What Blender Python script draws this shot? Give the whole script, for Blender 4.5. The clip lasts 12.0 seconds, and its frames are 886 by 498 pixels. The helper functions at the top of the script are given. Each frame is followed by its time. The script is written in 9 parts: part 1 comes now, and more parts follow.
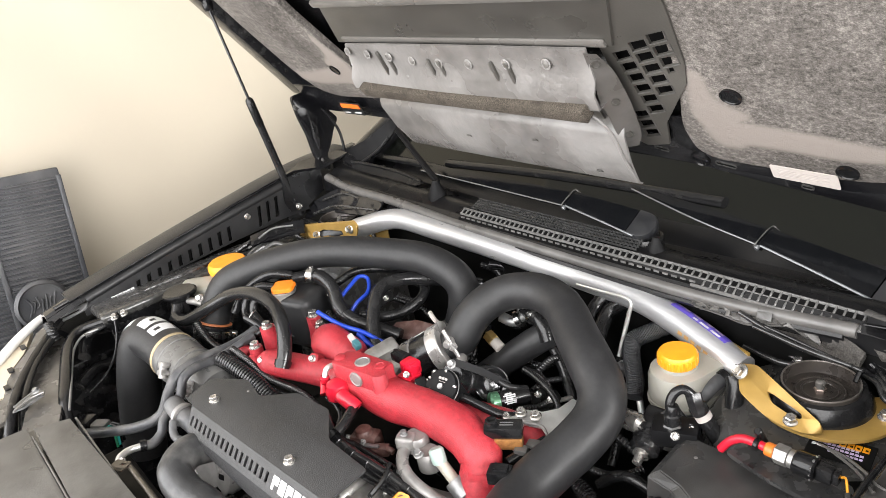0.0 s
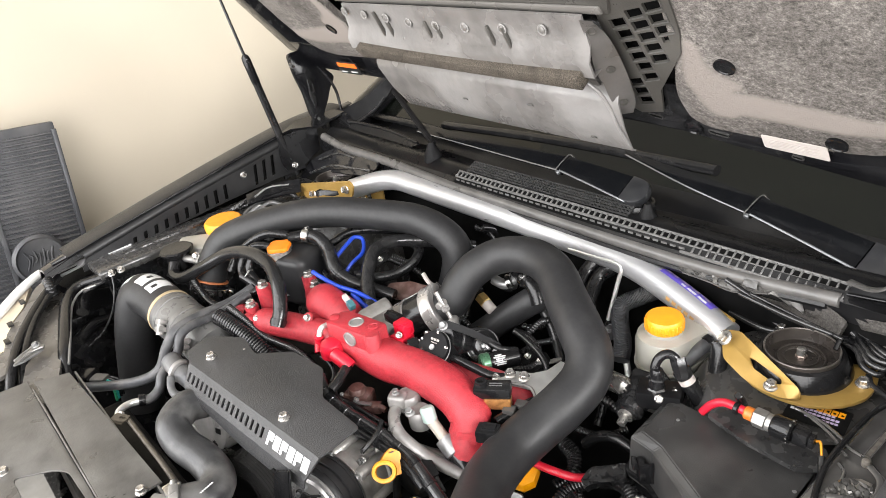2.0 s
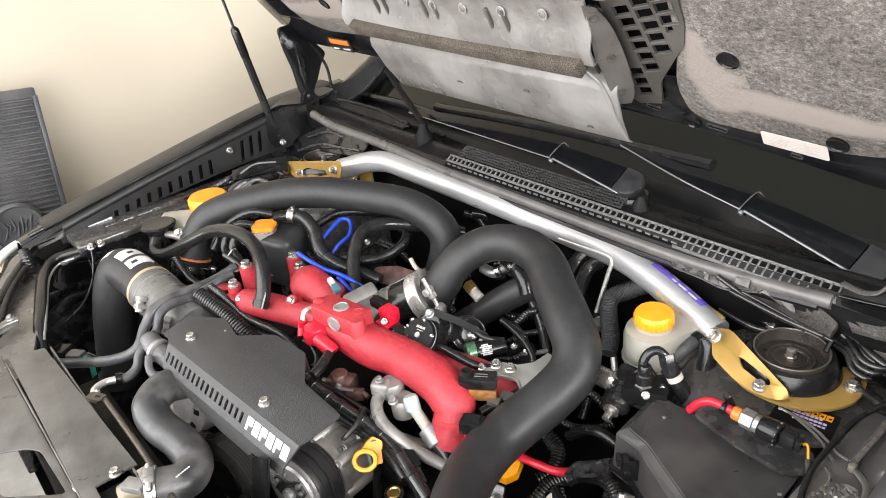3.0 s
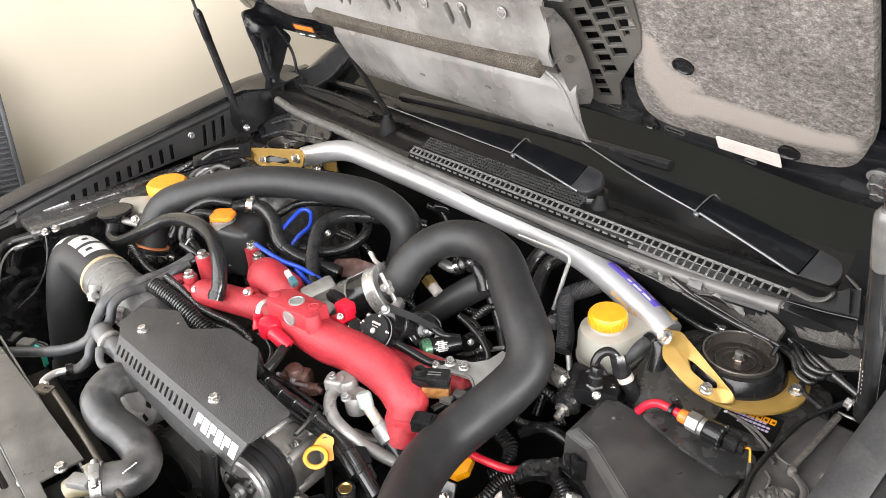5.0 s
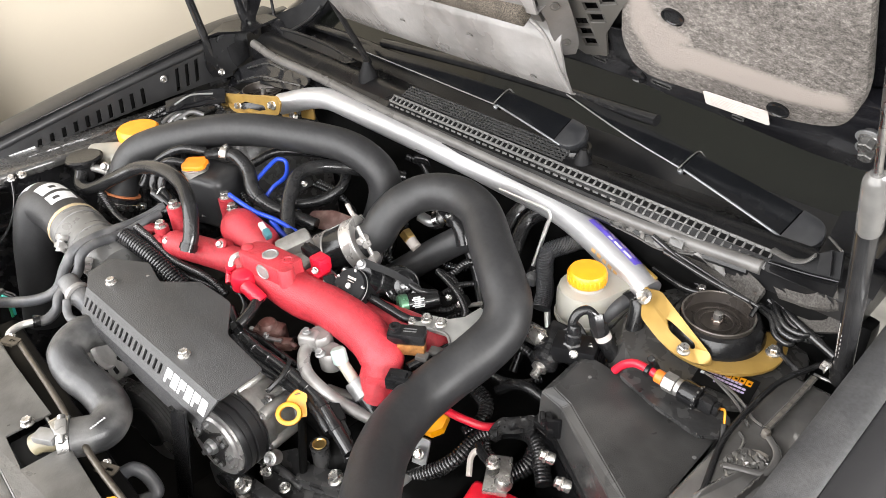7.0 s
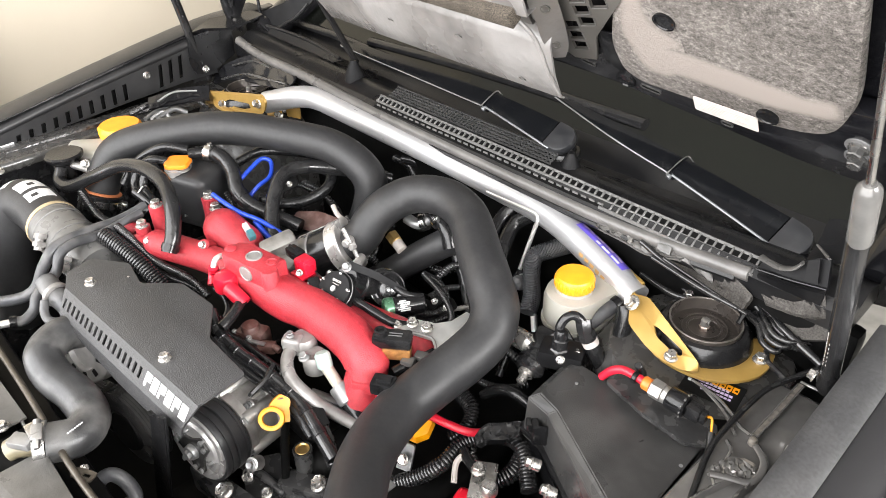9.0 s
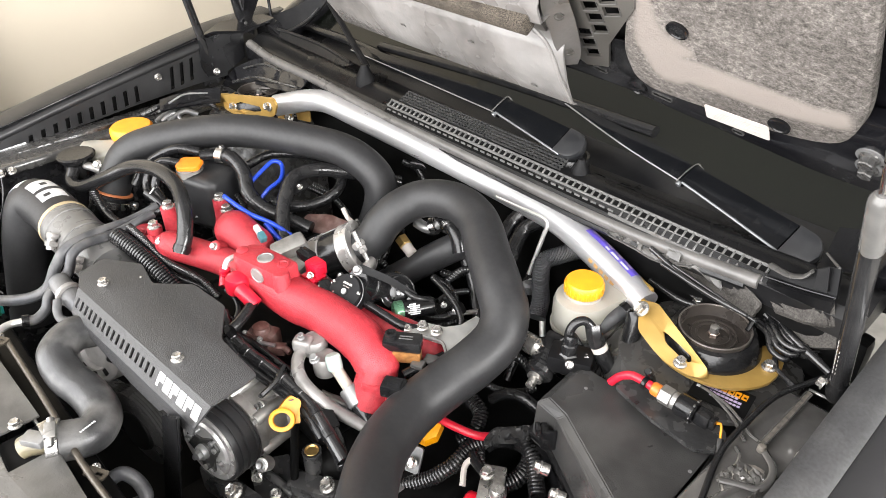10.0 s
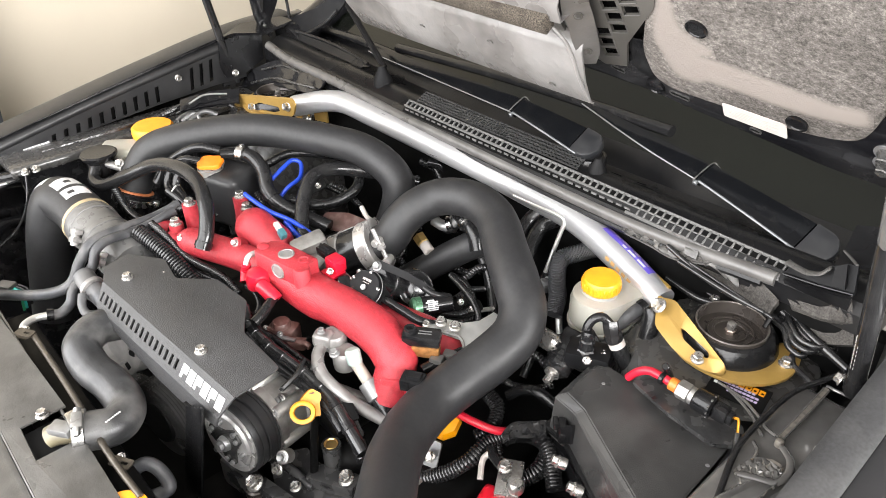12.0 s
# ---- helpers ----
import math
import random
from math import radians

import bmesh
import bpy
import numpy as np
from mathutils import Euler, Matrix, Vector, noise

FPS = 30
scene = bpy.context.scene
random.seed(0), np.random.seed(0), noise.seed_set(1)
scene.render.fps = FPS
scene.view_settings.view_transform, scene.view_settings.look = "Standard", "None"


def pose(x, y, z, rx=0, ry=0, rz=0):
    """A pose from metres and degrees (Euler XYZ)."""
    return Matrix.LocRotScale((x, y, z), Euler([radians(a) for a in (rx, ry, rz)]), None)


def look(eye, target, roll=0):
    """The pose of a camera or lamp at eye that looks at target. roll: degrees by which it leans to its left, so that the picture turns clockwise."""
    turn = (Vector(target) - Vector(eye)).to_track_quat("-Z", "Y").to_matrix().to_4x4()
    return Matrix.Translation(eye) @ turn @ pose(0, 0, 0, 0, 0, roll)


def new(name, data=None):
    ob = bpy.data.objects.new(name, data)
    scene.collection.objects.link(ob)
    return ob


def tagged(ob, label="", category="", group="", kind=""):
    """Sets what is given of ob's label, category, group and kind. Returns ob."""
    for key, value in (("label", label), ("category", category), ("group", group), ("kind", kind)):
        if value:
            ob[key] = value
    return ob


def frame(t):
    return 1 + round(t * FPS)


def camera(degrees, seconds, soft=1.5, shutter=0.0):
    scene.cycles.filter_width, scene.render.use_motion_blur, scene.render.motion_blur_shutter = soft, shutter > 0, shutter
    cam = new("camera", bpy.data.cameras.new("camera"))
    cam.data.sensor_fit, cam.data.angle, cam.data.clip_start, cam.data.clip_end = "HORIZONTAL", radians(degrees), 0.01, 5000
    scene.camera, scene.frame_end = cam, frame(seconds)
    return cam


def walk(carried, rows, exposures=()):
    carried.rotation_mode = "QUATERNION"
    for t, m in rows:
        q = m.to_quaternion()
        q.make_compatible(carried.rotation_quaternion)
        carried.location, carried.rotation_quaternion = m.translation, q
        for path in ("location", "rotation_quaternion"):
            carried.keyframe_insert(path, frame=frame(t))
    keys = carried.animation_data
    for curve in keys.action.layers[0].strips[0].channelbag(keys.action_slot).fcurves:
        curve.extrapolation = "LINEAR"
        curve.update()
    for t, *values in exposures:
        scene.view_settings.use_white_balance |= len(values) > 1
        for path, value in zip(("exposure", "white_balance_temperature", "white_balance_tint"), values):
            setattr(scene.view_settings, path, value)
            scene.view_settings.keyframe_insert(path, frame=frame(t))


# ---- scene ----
cam = camera(62.8, 12.0, soft=0.5)
PATH = [
    (0, (0.837, -0.754, 1.443), (-0.626, 0.348, 0.639), -9.5),
    (0.5, (0.842, -0.756, 1.443), (-0.62, 0.336, 0.625), -9.5),
    (1, (0.85, -0.755, 1.447), (-0.606, 0.325, 0.601), -9.6),
    (1.5, (0.854, -0.752, 1.452), (-0.591, 0.315, 0.573), -9.5),
    (2, (0.848, -0.754, 1.456), (-0.581, 0.309, 0.546), -8.8),
    (2.5, (0.837, -0.754, 1.455), (-0.572, 0.309, 0.515), -7.7),
    (3, (0.827, -0.744, 1.454), (-0.56, 0.33, 0.493), -6.3),
    (5, (0.834, -0.715, 1.468), (-0.491, 0.391, 0.458), -4.2),
    (5.5, (0.839, -0.713, 1.467), (-0.472, 0.394, 0.44), -4.0),
    (6, (0.845, -0.712, 1.468), (-0.451, 0.391, 0.418), -3.8),
    (6.5, (0.833, -0.699, 1.468), (-0.429, 0.391, 0.364), -3.2),
    (7, (0.821, -0.692, 1.462), (-0.423, 0.391, 0.33), -2.8),
    (7.5, (0.814, -0.684, 1.459), (-0.41, 0.404, 0.312), -2.4),
    (7.7, (0.813, -0.677, 1.459), (-0.404, 0.417, 0.307), -2.2),
    (9.5, (0.808, -0.691, 1.463), (-0.409, 0.425, 0.334), -1.2),
    (10, (0.806, -0.697, 1.465), (-0.416, 0.415, 0.338), -0.9),
    (10.5, (0.806, -0.706, 1.466), (-0.42, 0.405, 0.342), -0.7),
    (11, (0.811, -0.714, 1.466), (-0.422, 0.392, 0.345), -0.7),
    (11.5, (0.811, -0.715, 1.466), (-0.428, 0.388, 0.348), -0.8),
    (12, (0.81, -0.717, 1.462), (-0.436, 0.381, 0.348), -1.1),
]
walk(cam, [(t, look(eye, target, roll)) for t, eye, target, roll in PATH],
     [(0, -0.15), (2.5, -0.08), (5.5, 0.10), (7.0, 0.17), (9.5, 0.28), (12, 0.22)])

# ---- world and light ----
world = bpy.data.worlds.new("world")
scene.world = world
world.use_nodes = True
wn = world.node_tree.nodes
sky = wn.new("ShaderNodeTexSky")
sky.sky_type, sky.sun_disc = "NISHITA", False
sky.sun_elevation, sky.sun_rotation = radians(38), radians(150)
wn["Background"].inputs[1].default_value = 0.10
world.node_tree.links.new(sky.outputs[0], wn["Background"].inputs[0])
sun = new("sun", bpy.data.lights.new("sun", "SUN"))
sun.data.energy, sun.data.angle, sun.data.color = 2.5, radians(0.5), (1, 0.95, 0.88)
sun.matrix_basis = look((3, -6, 6), (0, -5, 0))
door_light = new("door_daylight", bpy.data.lights.new("door_daylight", "AREA"))
door_light.data.shape, door_light.data.size, door_light.data.size_y = "RECTANGLE", 4.2, 2.1
door_light.data.energy, door_light.data.color = 230, (1.0, 0.985, 0.975)
door_light.matrix_basis = look((0.6, -1.62, 1.50), (0.6, 0, 1.40))
# Added fill lamp that brightens the right side of the bay.
side_light = new("side_fill_light", bpy.data.lights.new("side_fill_light", "AREA"))
side_light.data.shape, side_light.data.size, side_light.data.size_y = "RECTANGLE", 2.0, 1.0
side_light.data.energy, side_light.data.color = 240, (1.0, 0.985, 0.975)
side_light.matrix_basis = look((3.48, 0.0, 1.95), (0, 0.0, 1.0))
scene.view_settings.exposure = 0.0


# ---- materials ----
def mat(name, color, rough=0.5, metal=0.0, var=0.15, scale=40.0, bump=0.0, bscale=400.0, dirt=None, dirt_amt=0.0,
        dscale=9.0, coat=0.0, trans=0.0, sss=0.0, rvar=0.12, random_obj=0.0, spec=0.5, bdist=0.001, stretch=None):
    m = bpy.data.materials.new(name)
    m.use_nodes = True
    nt = m.node_tree
    n, l = nt.nodes, nt.links
    b = n["Principled BSDF"]
    tc = n.new("ShaderNodeTexCoord")

    source = tc.outputs["Object"]
    if stretch:
        mp = n.new("ShaderNodeMapping")
        mp.inputs["Scale"].default_value = stretch
        l.new(source, mp.inputs["Vector"])
        source = mp.outputs[0]

    def noise_tex(s, detail):
        q = n.new("ShaderNodeTexNoise")
        q.inputs["Scale"].default_value, q.inputs["Detail"].default_value = s, detail
        l.new(source, q.inputs["Vector"])
        return q

    fine, broad = noise_tex(scale, 6), noise_tex(dscale, 8)
    ramp = n.new("ShaderNodeMapRange")
    ramp.inputs[1].default_value, ramp.inputs[2].default_value = 0.3, 0.7
    ramp.inputs[3].default_value, ramp.inputs[4].default_value = 1 - var, 1 + var
    l.new(fine.outputs["Fac"], ramp.inputs[0])
    mul = n.new("ShaderNodeMix")
    mul.data_type, mul.blend_type = "RGBA", "MULTIPLY"
    mul.inputs[0].default_value = 1.0
    mul.inputs[6].default_value = (*color, 1)
    l.new(ramp.outputs[0], mul.inputs[7])
    out = mul.outputs[2]
    if dirt:
        dr = n.new("ShaderNodeMapRange")
        dr.inputs[1].default_value, dr.inputs[2].default_value = 0.48, 0.72
        dr.inputs[3].default_value, dr.inputs[4].default_value = 0.0, dirt_amt
        l.new(broad.outputs["Fac"], dr.inputs[0])
        mx = n.new("ShaderNodeMix")
        mx.data_type = "RGBA"
        mx.inputs[7].default_value = (*dirt, 1)
        l.new(dr.outputs[0], mx.inputs[0])
        l.new(out, mx.inputs[6])
        out = mx.outputs[2]
    if random_obj:
        oi = n.new("ShaderNodeObjectInfo")
        rr = n.new("ShaderNodeMapRange")
        rr.inputs[3].default_value, rr.inputs[4].default_value = 1 - random_obj, 1 + random_obj
        l.new(oi.outputs["Random"], rr.inputs[0])
        m2 = n.new("ShaderNodeMix")
        m2.data_type, m2.blend_type = "RGBA", "MULTIPLY"
        m2.inputs[0].default_value = 1.0
        l.new(out, m2.inputs[6])
        l.new(rr.outputs[0], m2.inputs[7])
        out = m2.outputs[2]
    l.new(out, b.inputs["Base Color"])
    r2 = n.new("ShaderNodeMapRange")
    r2.inputs[1].default_value, r2.inputs[2].default_value = 0.3, 0.7
    r2.inputs[3].default_value, r2.inputs[4].default_value = max(0.02, rough - rvar), min(1, rough + rvar)
    l.new(broad.outputs["Fac"], r2.inputs[0])
    l.new(r2.outputs[0], b.inputs["Roughness"])
    b.inputs["Metallic"].default_value = metal
    b.inputs["Coat Weight"].default_value = coat
    b.inputs["Transmission Weight"].default_value = trans
    b.inputs["Specular IOR Level"].default_value = spec
    if sss:
        b.inputs["Subsurface Weight"].default_value = sss
        b.inputs["Subsurface Radius"].default_value = (0.02, 0.02, 0.015)
    if bump:
        bn = noise_tex(bscale, 4)
        bp = n.new("ShaderNodeBump")
        bp.inputs["Strength"].default_value, bp.inputs["Distance"].default_value = bump, bdist
        l.new(bn.outputs["Fac"], bp.inputs["Height"])
        l.new(bp.outputs[0], b.inputs["Normal"])
    return m


DUST = (0.35, 0.335, 0.315)
PIPE = mat("charcoal_coated_pipe", (0.0150, 0.0150, 0.0158), 0.47, 0, 0.16, 180, 0.10, 1500, DUST, 0.02, 40, spec=0.31, rvar=0.03)
RUBBER = mat("black_rubber_hose", (0.009, 0.009, 0.0095), 0.20, 0, 0.2, 50, 0.07, 1200, DUST, 0.02, 40, spec=0.36, rvar=0.05)
GREYHOSE = mat("grey_aged_rubber", (0.040, 0.041, 0.044), 0.42, 0, 0.3, 40, 0.3, 400, DUST, 0.22, 26, spec=0.4)
PLASTIC = mat("black_moulded_plastic", (0.006, 0.006, 0.0065), 0.17, 0, 0.2, 60, 0.06, 1600, DUST, 0.02, 40, spec=0.32, rvar=0.05)
COVER = mat("box_cover_plastic", (0.029, 0.0285, 0.028), 0.34, 0, 0.25, 30, 0.3, 900, DUST, 0.07, 14, spec=0.3)
TRIM = mat("cowl_plastic", (0.005, 0.005, 0.0055), 0.31, 0, 0.2, 80, 0.15, 1500, DUST, 0.035, 6, spec=0.30, rvar=0.13)
CRINKLE = mat("wrinkle_black_powder_coat", (0.026, 0.026, 0.027), 0.5, 0, 0.25, 300, 1.0, 900, DUST, 0.03, 12)
SHROUDN = mat("grey_grained_shroud", (0.0300, 0.0300, 0.0308), 0.44, 0, 0.3, 300, 0.45, 1500, DUST, 0.05, 20)
SHROUD = mat("satin_black_metal", (0.014, 0.014, 0.0148), 0.36, 0, 0.15, 50, 0.2, 900, DUST, 0.03, 8, spec=0.32)
PAINT = mat("black_body_paint", (0.005, 0.005, 0.006), 0.2, 0, 0.1, 30, 0.05, 300, DUST, 0.03, 8, coat=0.4, spec=0.35)
INNER = mat("dusty_black_paint", (0.012, 0.012, 0.013), 0.18, 0, 0.25, 40, 0.4, 22, DUST, 0.07, 45, coat=0.3, spec=0.45, bdist=0.010)
COLLAR = mat("pale_strut_collar", (0.075, 0.073, 0.070), 0.16, 0, 0.15, 60, 0.1, 300, (0.10, 0.095, 0.09), 0.4, 40)
STRUT = mat("satin_strut_enamel", (0.011, 0.011, 0.0115), 0.15, 0, 0.1, 40, 0, 400, DUST, 0.03, 20, rvar=0.04)
# Near-black with faint grime; the shade deep in the bay is in the colour.
DARK = mat("grimy_shade_black_metal", (0.0025, 0.0025, 0.0025), 0.42, 0, 0.4, 40, 0.3, 90, (0.04, 0.037, 0.034), 0.04, 14, spec=0.07)
CAST = mat("cast_aluminium", (0.34, 0.33, 0.315), 0.42, 0.8, 0.25, 60, 0.6, 400, (0.10, 0.09, 0.08), 0.4, 20)
ALU = mat("bare_aluminium_tube", (0.62, 0.62, 0.60), 0.4, 0.75, 0.1, 60, 0.15, 500, (0.3, 0.29, 0.27), 0.3, 20)
POLISH = mat("polished_aluminium", (0.46, 0.46, 0.467), 0.36, 0.6, 0.22, 40, 0.35, 160, (0.30, 0.30, 0.31), 0.75, 24, rvar=0.16, stretch=(0.12, 1, 1))
ZINC = mat("zinc_bolt", (0.42, 0.405, 0.385), 0.28, 0.85, 0.25, 200, 0.1, 900, (0.20, 0.18, 0.15), 0.4, 60)
STEEL = mat("clamp_steel", (0.40, 0.395, 0.385), 0.26, 1.0, 0.2, 100, 0.1, 900, (0.18, 0.17, 0.155), 0.4, 40)
GOLD = mat("gold_anodised_steel", (0.35, 0.218, 0.057), 0.42, 0.4, 0.12, 40, 0.12, 700, (0.21, 0.145, 0.06), 0.35, 18)
RED = mat("red_wrinkle_paint", (0.315, 0.022, 0.031), 0.42, 0, 0.25, 160, 1.0, 700, (0.19, 0.012, 0.018), 0.5, 18, spec=0.4)
REDPL = mat("red_plastic", (0.46, 0.008, 0.024), 0.35, 0, 0.1, 60)
YELLOW = mat("yellow_plastic", (0.80, 0.285, 0.010), 0.4, 0, 0.08, 60, 0.1, 600)
DIPYEL = mat("bright_yellow_plastic", (0.56, 0.225, 0.001), 0.4, 0, 0.08, 60)
PAINTBOLT = mat("worn_painted_bolt", (0.09, 0.088, 0.085), 0.28, 0.6, 0.3, 120, 0.2, 600, (0.02, 0.02, 0.02), 0.5, 60)
RIVET = mat("dull_rivet_ring", (0.26, 0.25, 0.24), 0.35, 0.3, 0.3, 120)
WARMNUT = mat("warm_plated_nut", (0.24, 0.19, 0.165), 0.3, 0.7, 0.2, 120)
SHINYSEAL = mat("shiny_worn_sealer", (0.10, 0.096, 0.09), 0.16, 0.25, 0.4, 50, 0.3, 120, (0.03, 0.029, 0.028), 0.6, 50, coat=0.6, spec=0.7)
COPPERED = mat("dull_orange_edge", (0.42, 0.14, 0.05), 0.45)
SLEEVE = mat("milky_grey_silicone", (0.085, 0.084, 0.082), 0.30, 0, 0.2, 30, 0.1, 300, (0.05, 0.05, 0.05), 0.5, 20)
CLAMPG = mat("dull_clamp_band", (0.12, 0.118, 0.115), 0.35, 0.4, 0.2, 60)
RIVETS = mat("bright_clamp_steel", (0.40, 0.385, 0.37), 0.30, 0.6, 0.2, 80, 0.1, 600, (0.22, 0.21, 0.20), 0.4, 40)
RADHOSE = mat("aged_radiator_rubber", (0.027, 0.0272, 0.028), 0.40, 0, 0.35, 40, 0.3, 300, DUST, 0.20, 20, spec=0.4)
PULLRIB = mat("ribbed_pulley_steel", (0.045, 0.044, 0.043), 0.24, 0.5, 0.2, 80)
BLKMET = mat("black_painted_bracket", (0.024, 0.0238, 0.024), 0.26, 0, 0.3, 40, 0.4, 60, DUST, 0.06, 40, spec=0.5, bdist=0.002)
RINGD = mat("dusty_ring", (0.17, 0.163, 0.157), 0.4, 0, 0.4, 200)
ORANGE = mat("orange_cap_paint", (0.85, 0.22, 0.01), 0.4, 0, 0.1, 80)
MILK = mat("milky_tank_plastic", (0.31, 0.30, 0.265), 0.42, 0, 0.08, 20, 0.1, 300, (0.28, 0.25, 0.185), 0.35, 14, sss=0.35)
WHITEPR = mat("white_print", (0.50, 0.50, 0.50), 0.5, 0, 0.12, 90)
BLUE = mat("blue_silicone", (0.008, 0.038, 0.34), 0.35, 0, 0.1, 60)
PURPLE = mat("violet_sticker", (0.10, 0.07, 0.42), 0.35, 0, 0.15, 80)
TEAL = mat("teal_connector", (0.035, 0.115, 0.135), 0.4)
BROWN = mat("brown_plastic", (0.075, 0.034, 0.028), 0.45, 0, 0.3, 60, 0.2, 300, DUST, 0.2, 60)
BRASS = mat("brass_fitting", (0.62, 0.42, 0.16), 0.35, 0.9, 0.15, 80)
def felt_mat(name, dark, light, streak):
    """Matted fibre: long lint streaks, fine speckle and soft pale clouds."""
    m = bpy.data.materials.new(name)
    m.use_nodes = True
    n, l = m.node_tree.nodes, m.node_tree.links
    b = n["Principled BSDF"]
    tc = n.new("ShaderNodeTexCoord")
    mp = n.new("ShaderNodeMapping")
    mp.inputs["Rotation"].default_value = (0, 0, 0.5)
    mp.inputs["Scale"].default_value = (1.0, streak, streak)
    l.new(tc.outputs["Object"], mp.inputs["Vector"])
    total = None
    for s, d, wt, src in ((7, 3, 0.24, tc.outputs["Object"]), (150, 10, 0.44, mp.outputs[0]), (520, 4, 0.32, tc.outputs["Object"])):
        q = n.new("ShaderNodeTexNoise")
        q.inputs["Scale"].default_value, q.inputs["Detail"].default_value, q.inputs["Roughness"].default_value = s, d, 0.7
        l.new(src, q.inputs["Vector"])
        k = n.new("ShaderNodeMath")
        k.operation = "MULTIPLY"
        k.inputs[1].default_value = wt
        l.new(q.outputs["Fac"], k.inputs[0])
        if total is None:
            total = k.outputs[0]
        else:
            a = n.new("ShaderNodeMath")
            a.operation = "ADD"
            l.new(total, a.inputs[0])
            l.new(k.outputs[0], a.inputs[1])
            total = a.outputs[0]
    ramp = n.new("ShaderNodeValToRGB")
    ramp.color_ramp.elements[0].position, ramp.color_ramp.elements[0].color = 0.41, (*dark, 1)
    ramp.color_ramp.elements[1].position, ramp.color_ramp.elements[1].color = 0.64, (*light, 1)
    mid = ramp.color_ramp.elements.new(0.52)
    mid.color = (*[0.68 * p + 0.32 * q for p, q in zip(dark, light)], 1)
    l.new(total, ramp.inputs[0])
    at = n.new("ShaderNodeAttribute")
    at.attribute_name = "press"
    pale = n.new("ShaderNodeMix")
    pale.data_type = "RGBA"
    pale.inputs[7].default_value = (0.215, 0.190, 0.172, 1)
    l.new(at.outputs["Fac"], pale.inputs[0])
    l.new(ramp.outputs[0], pale.inputs[6])
    l.new(pale.outputs[2], b.inputs["Base Color"])
    b.inputs["Roughness"].default_value = 0.95
    b.inputs["Specular IOR Level"].default_value = 0.1
    bp = n.new("ShaderNodeBump")
    bp.inputs["Strength"].default_value, bp.inputs["Distance"].default_value = 1.0, 0.004
    l.new(total, bp.inputs["Height"])
    l.new(bp.outputs[0], b.inputs["Normal"])
    return m


FELT = felt_mat("grey_felt_pad", (0.046, 0.0415, 0.0375), (0.29, 0.265, 0.245), 1.2)
DUCT = mat("dusty_grey_duct_plastic", (0.10, 0.094, 0.087), 0.32, 0, 0.12, 20, 0.1, 400, (0.08, 0.077, 0.074), 0.5, 6)
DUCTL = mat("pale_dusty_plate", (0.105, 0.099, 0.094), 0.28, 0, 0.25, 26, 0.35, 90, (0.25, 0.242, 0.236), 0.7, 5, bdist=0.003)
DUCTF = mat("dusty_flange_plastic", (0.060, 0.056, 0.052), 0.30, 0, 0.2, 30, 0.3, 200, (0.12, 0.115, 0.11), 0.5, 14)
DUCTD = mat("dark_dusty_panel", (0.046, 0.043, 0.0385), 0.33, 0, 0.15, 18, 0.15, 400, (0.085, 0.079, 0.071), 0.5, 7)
LATTICE = mat("vent_lattice_plastic", (0.050, 0.048, 0.045), 0.40, 0, 0.15, 40, 0.1, 400, DUST, 0.12, 20)
FOAM = mat("open_cell_foam", (0.085, 0.073, 0.060), 0.95, 0, 0.9, 700, 1.0, 900, (0.035, 0.030, 0.026), 0.6, 40, spec=0.1, bdist=0.003)
# Paler than the cowl: the slats' highlight is put into the base colour.
GRILLE = mat("grille_plastic_highlight", (0.098, 0.097, 0.095), 0.30, 0, 0.3, 120)
MESHPL = mat("mesh_plastic", (0.034, 0.034, 0.034), 0.30, 0, 0.3, 120)
FOILGREY = mat("dusty_foil_sheet", (0.075, 0.072, 0.068), 0.40, 0.2, 0.4, 60, 0.4, 200, (0.035, 0.033, 0.03), 0.7, 40)
SEAL = mat("grey_dusted_seal_rubber", (0.075, 0.072, 0.069), 0.34, 0, 0.2, 40, 0.15, 300, DUST, 0.12, 12)
LABEL = mat("white_label_paper", (0.39, 0.355, 0.33), 0.55, 0, 0.05, 60)
STICKER = mat("orange_label", (0.80, 0.16, 0.02), 0.5)
# Flat black for the decal, and for shade painted inside slots and vents.
BLACKLAB = mat("black_label_and_opening_shade", (0.003, 0.003, 0.003), 0.8, 0, 0.1, 40, spec=0.1)
WIPER = mat("satin_wiper_paint", (0.004, 0.0043, 0.005), 0.14, 0, 0.1, 80, 0.05, 500, DUST, 0.006, 60, spec=0.2, rvar=0.02)
WIPCAP = mat("satin_wiper_cap", (0.013, 0.0135, 0.015), 0.34, 0, 0.1, 80, 0.08, 900, DUST, 0.02, 60, spec=0.6, rvar=0.04)
# Pale base paints the highlight along the black arm's edge.
WIPEDGE = mat("wiper_edge_highlight", (0.11, 0.115, 0.12), 0.16, 0.3, 0.1, 80, spec=0.9, rvar=0.02)
DEEPPL = mat("deep_black_plastic", (0.006, 0.006, 0.0065), 0.45, 0, 0.2, 60, 0.2, 200, DUST, 0.02, 30, spec=0.08)
# Pale grey paints the corner trim's reflection and colours the scuff and torn flap.
SATIN = mat("pale_grey_sheen_and_wear", (0.065, 0.063, 0.06), 0.35, 0, 0.2, 40, 0.2, 300, (0.08, 0.078, 0.075), 0.5, 30)
GLASS = mat("tinted_windscreen", (0.003, 0.0038, 0.0026), 0.05, 0, 0.1, 3, 0, 100, rvar=0.02, spec=0.30)
WALL = mat("cream_wall_paint", (0.475, 0.424, 0.342), 0.75, 0, 0.02, 3, 0.12, 160, (0.46, 0.409, 0.328), 0.35, 1.2, spec=0.2)
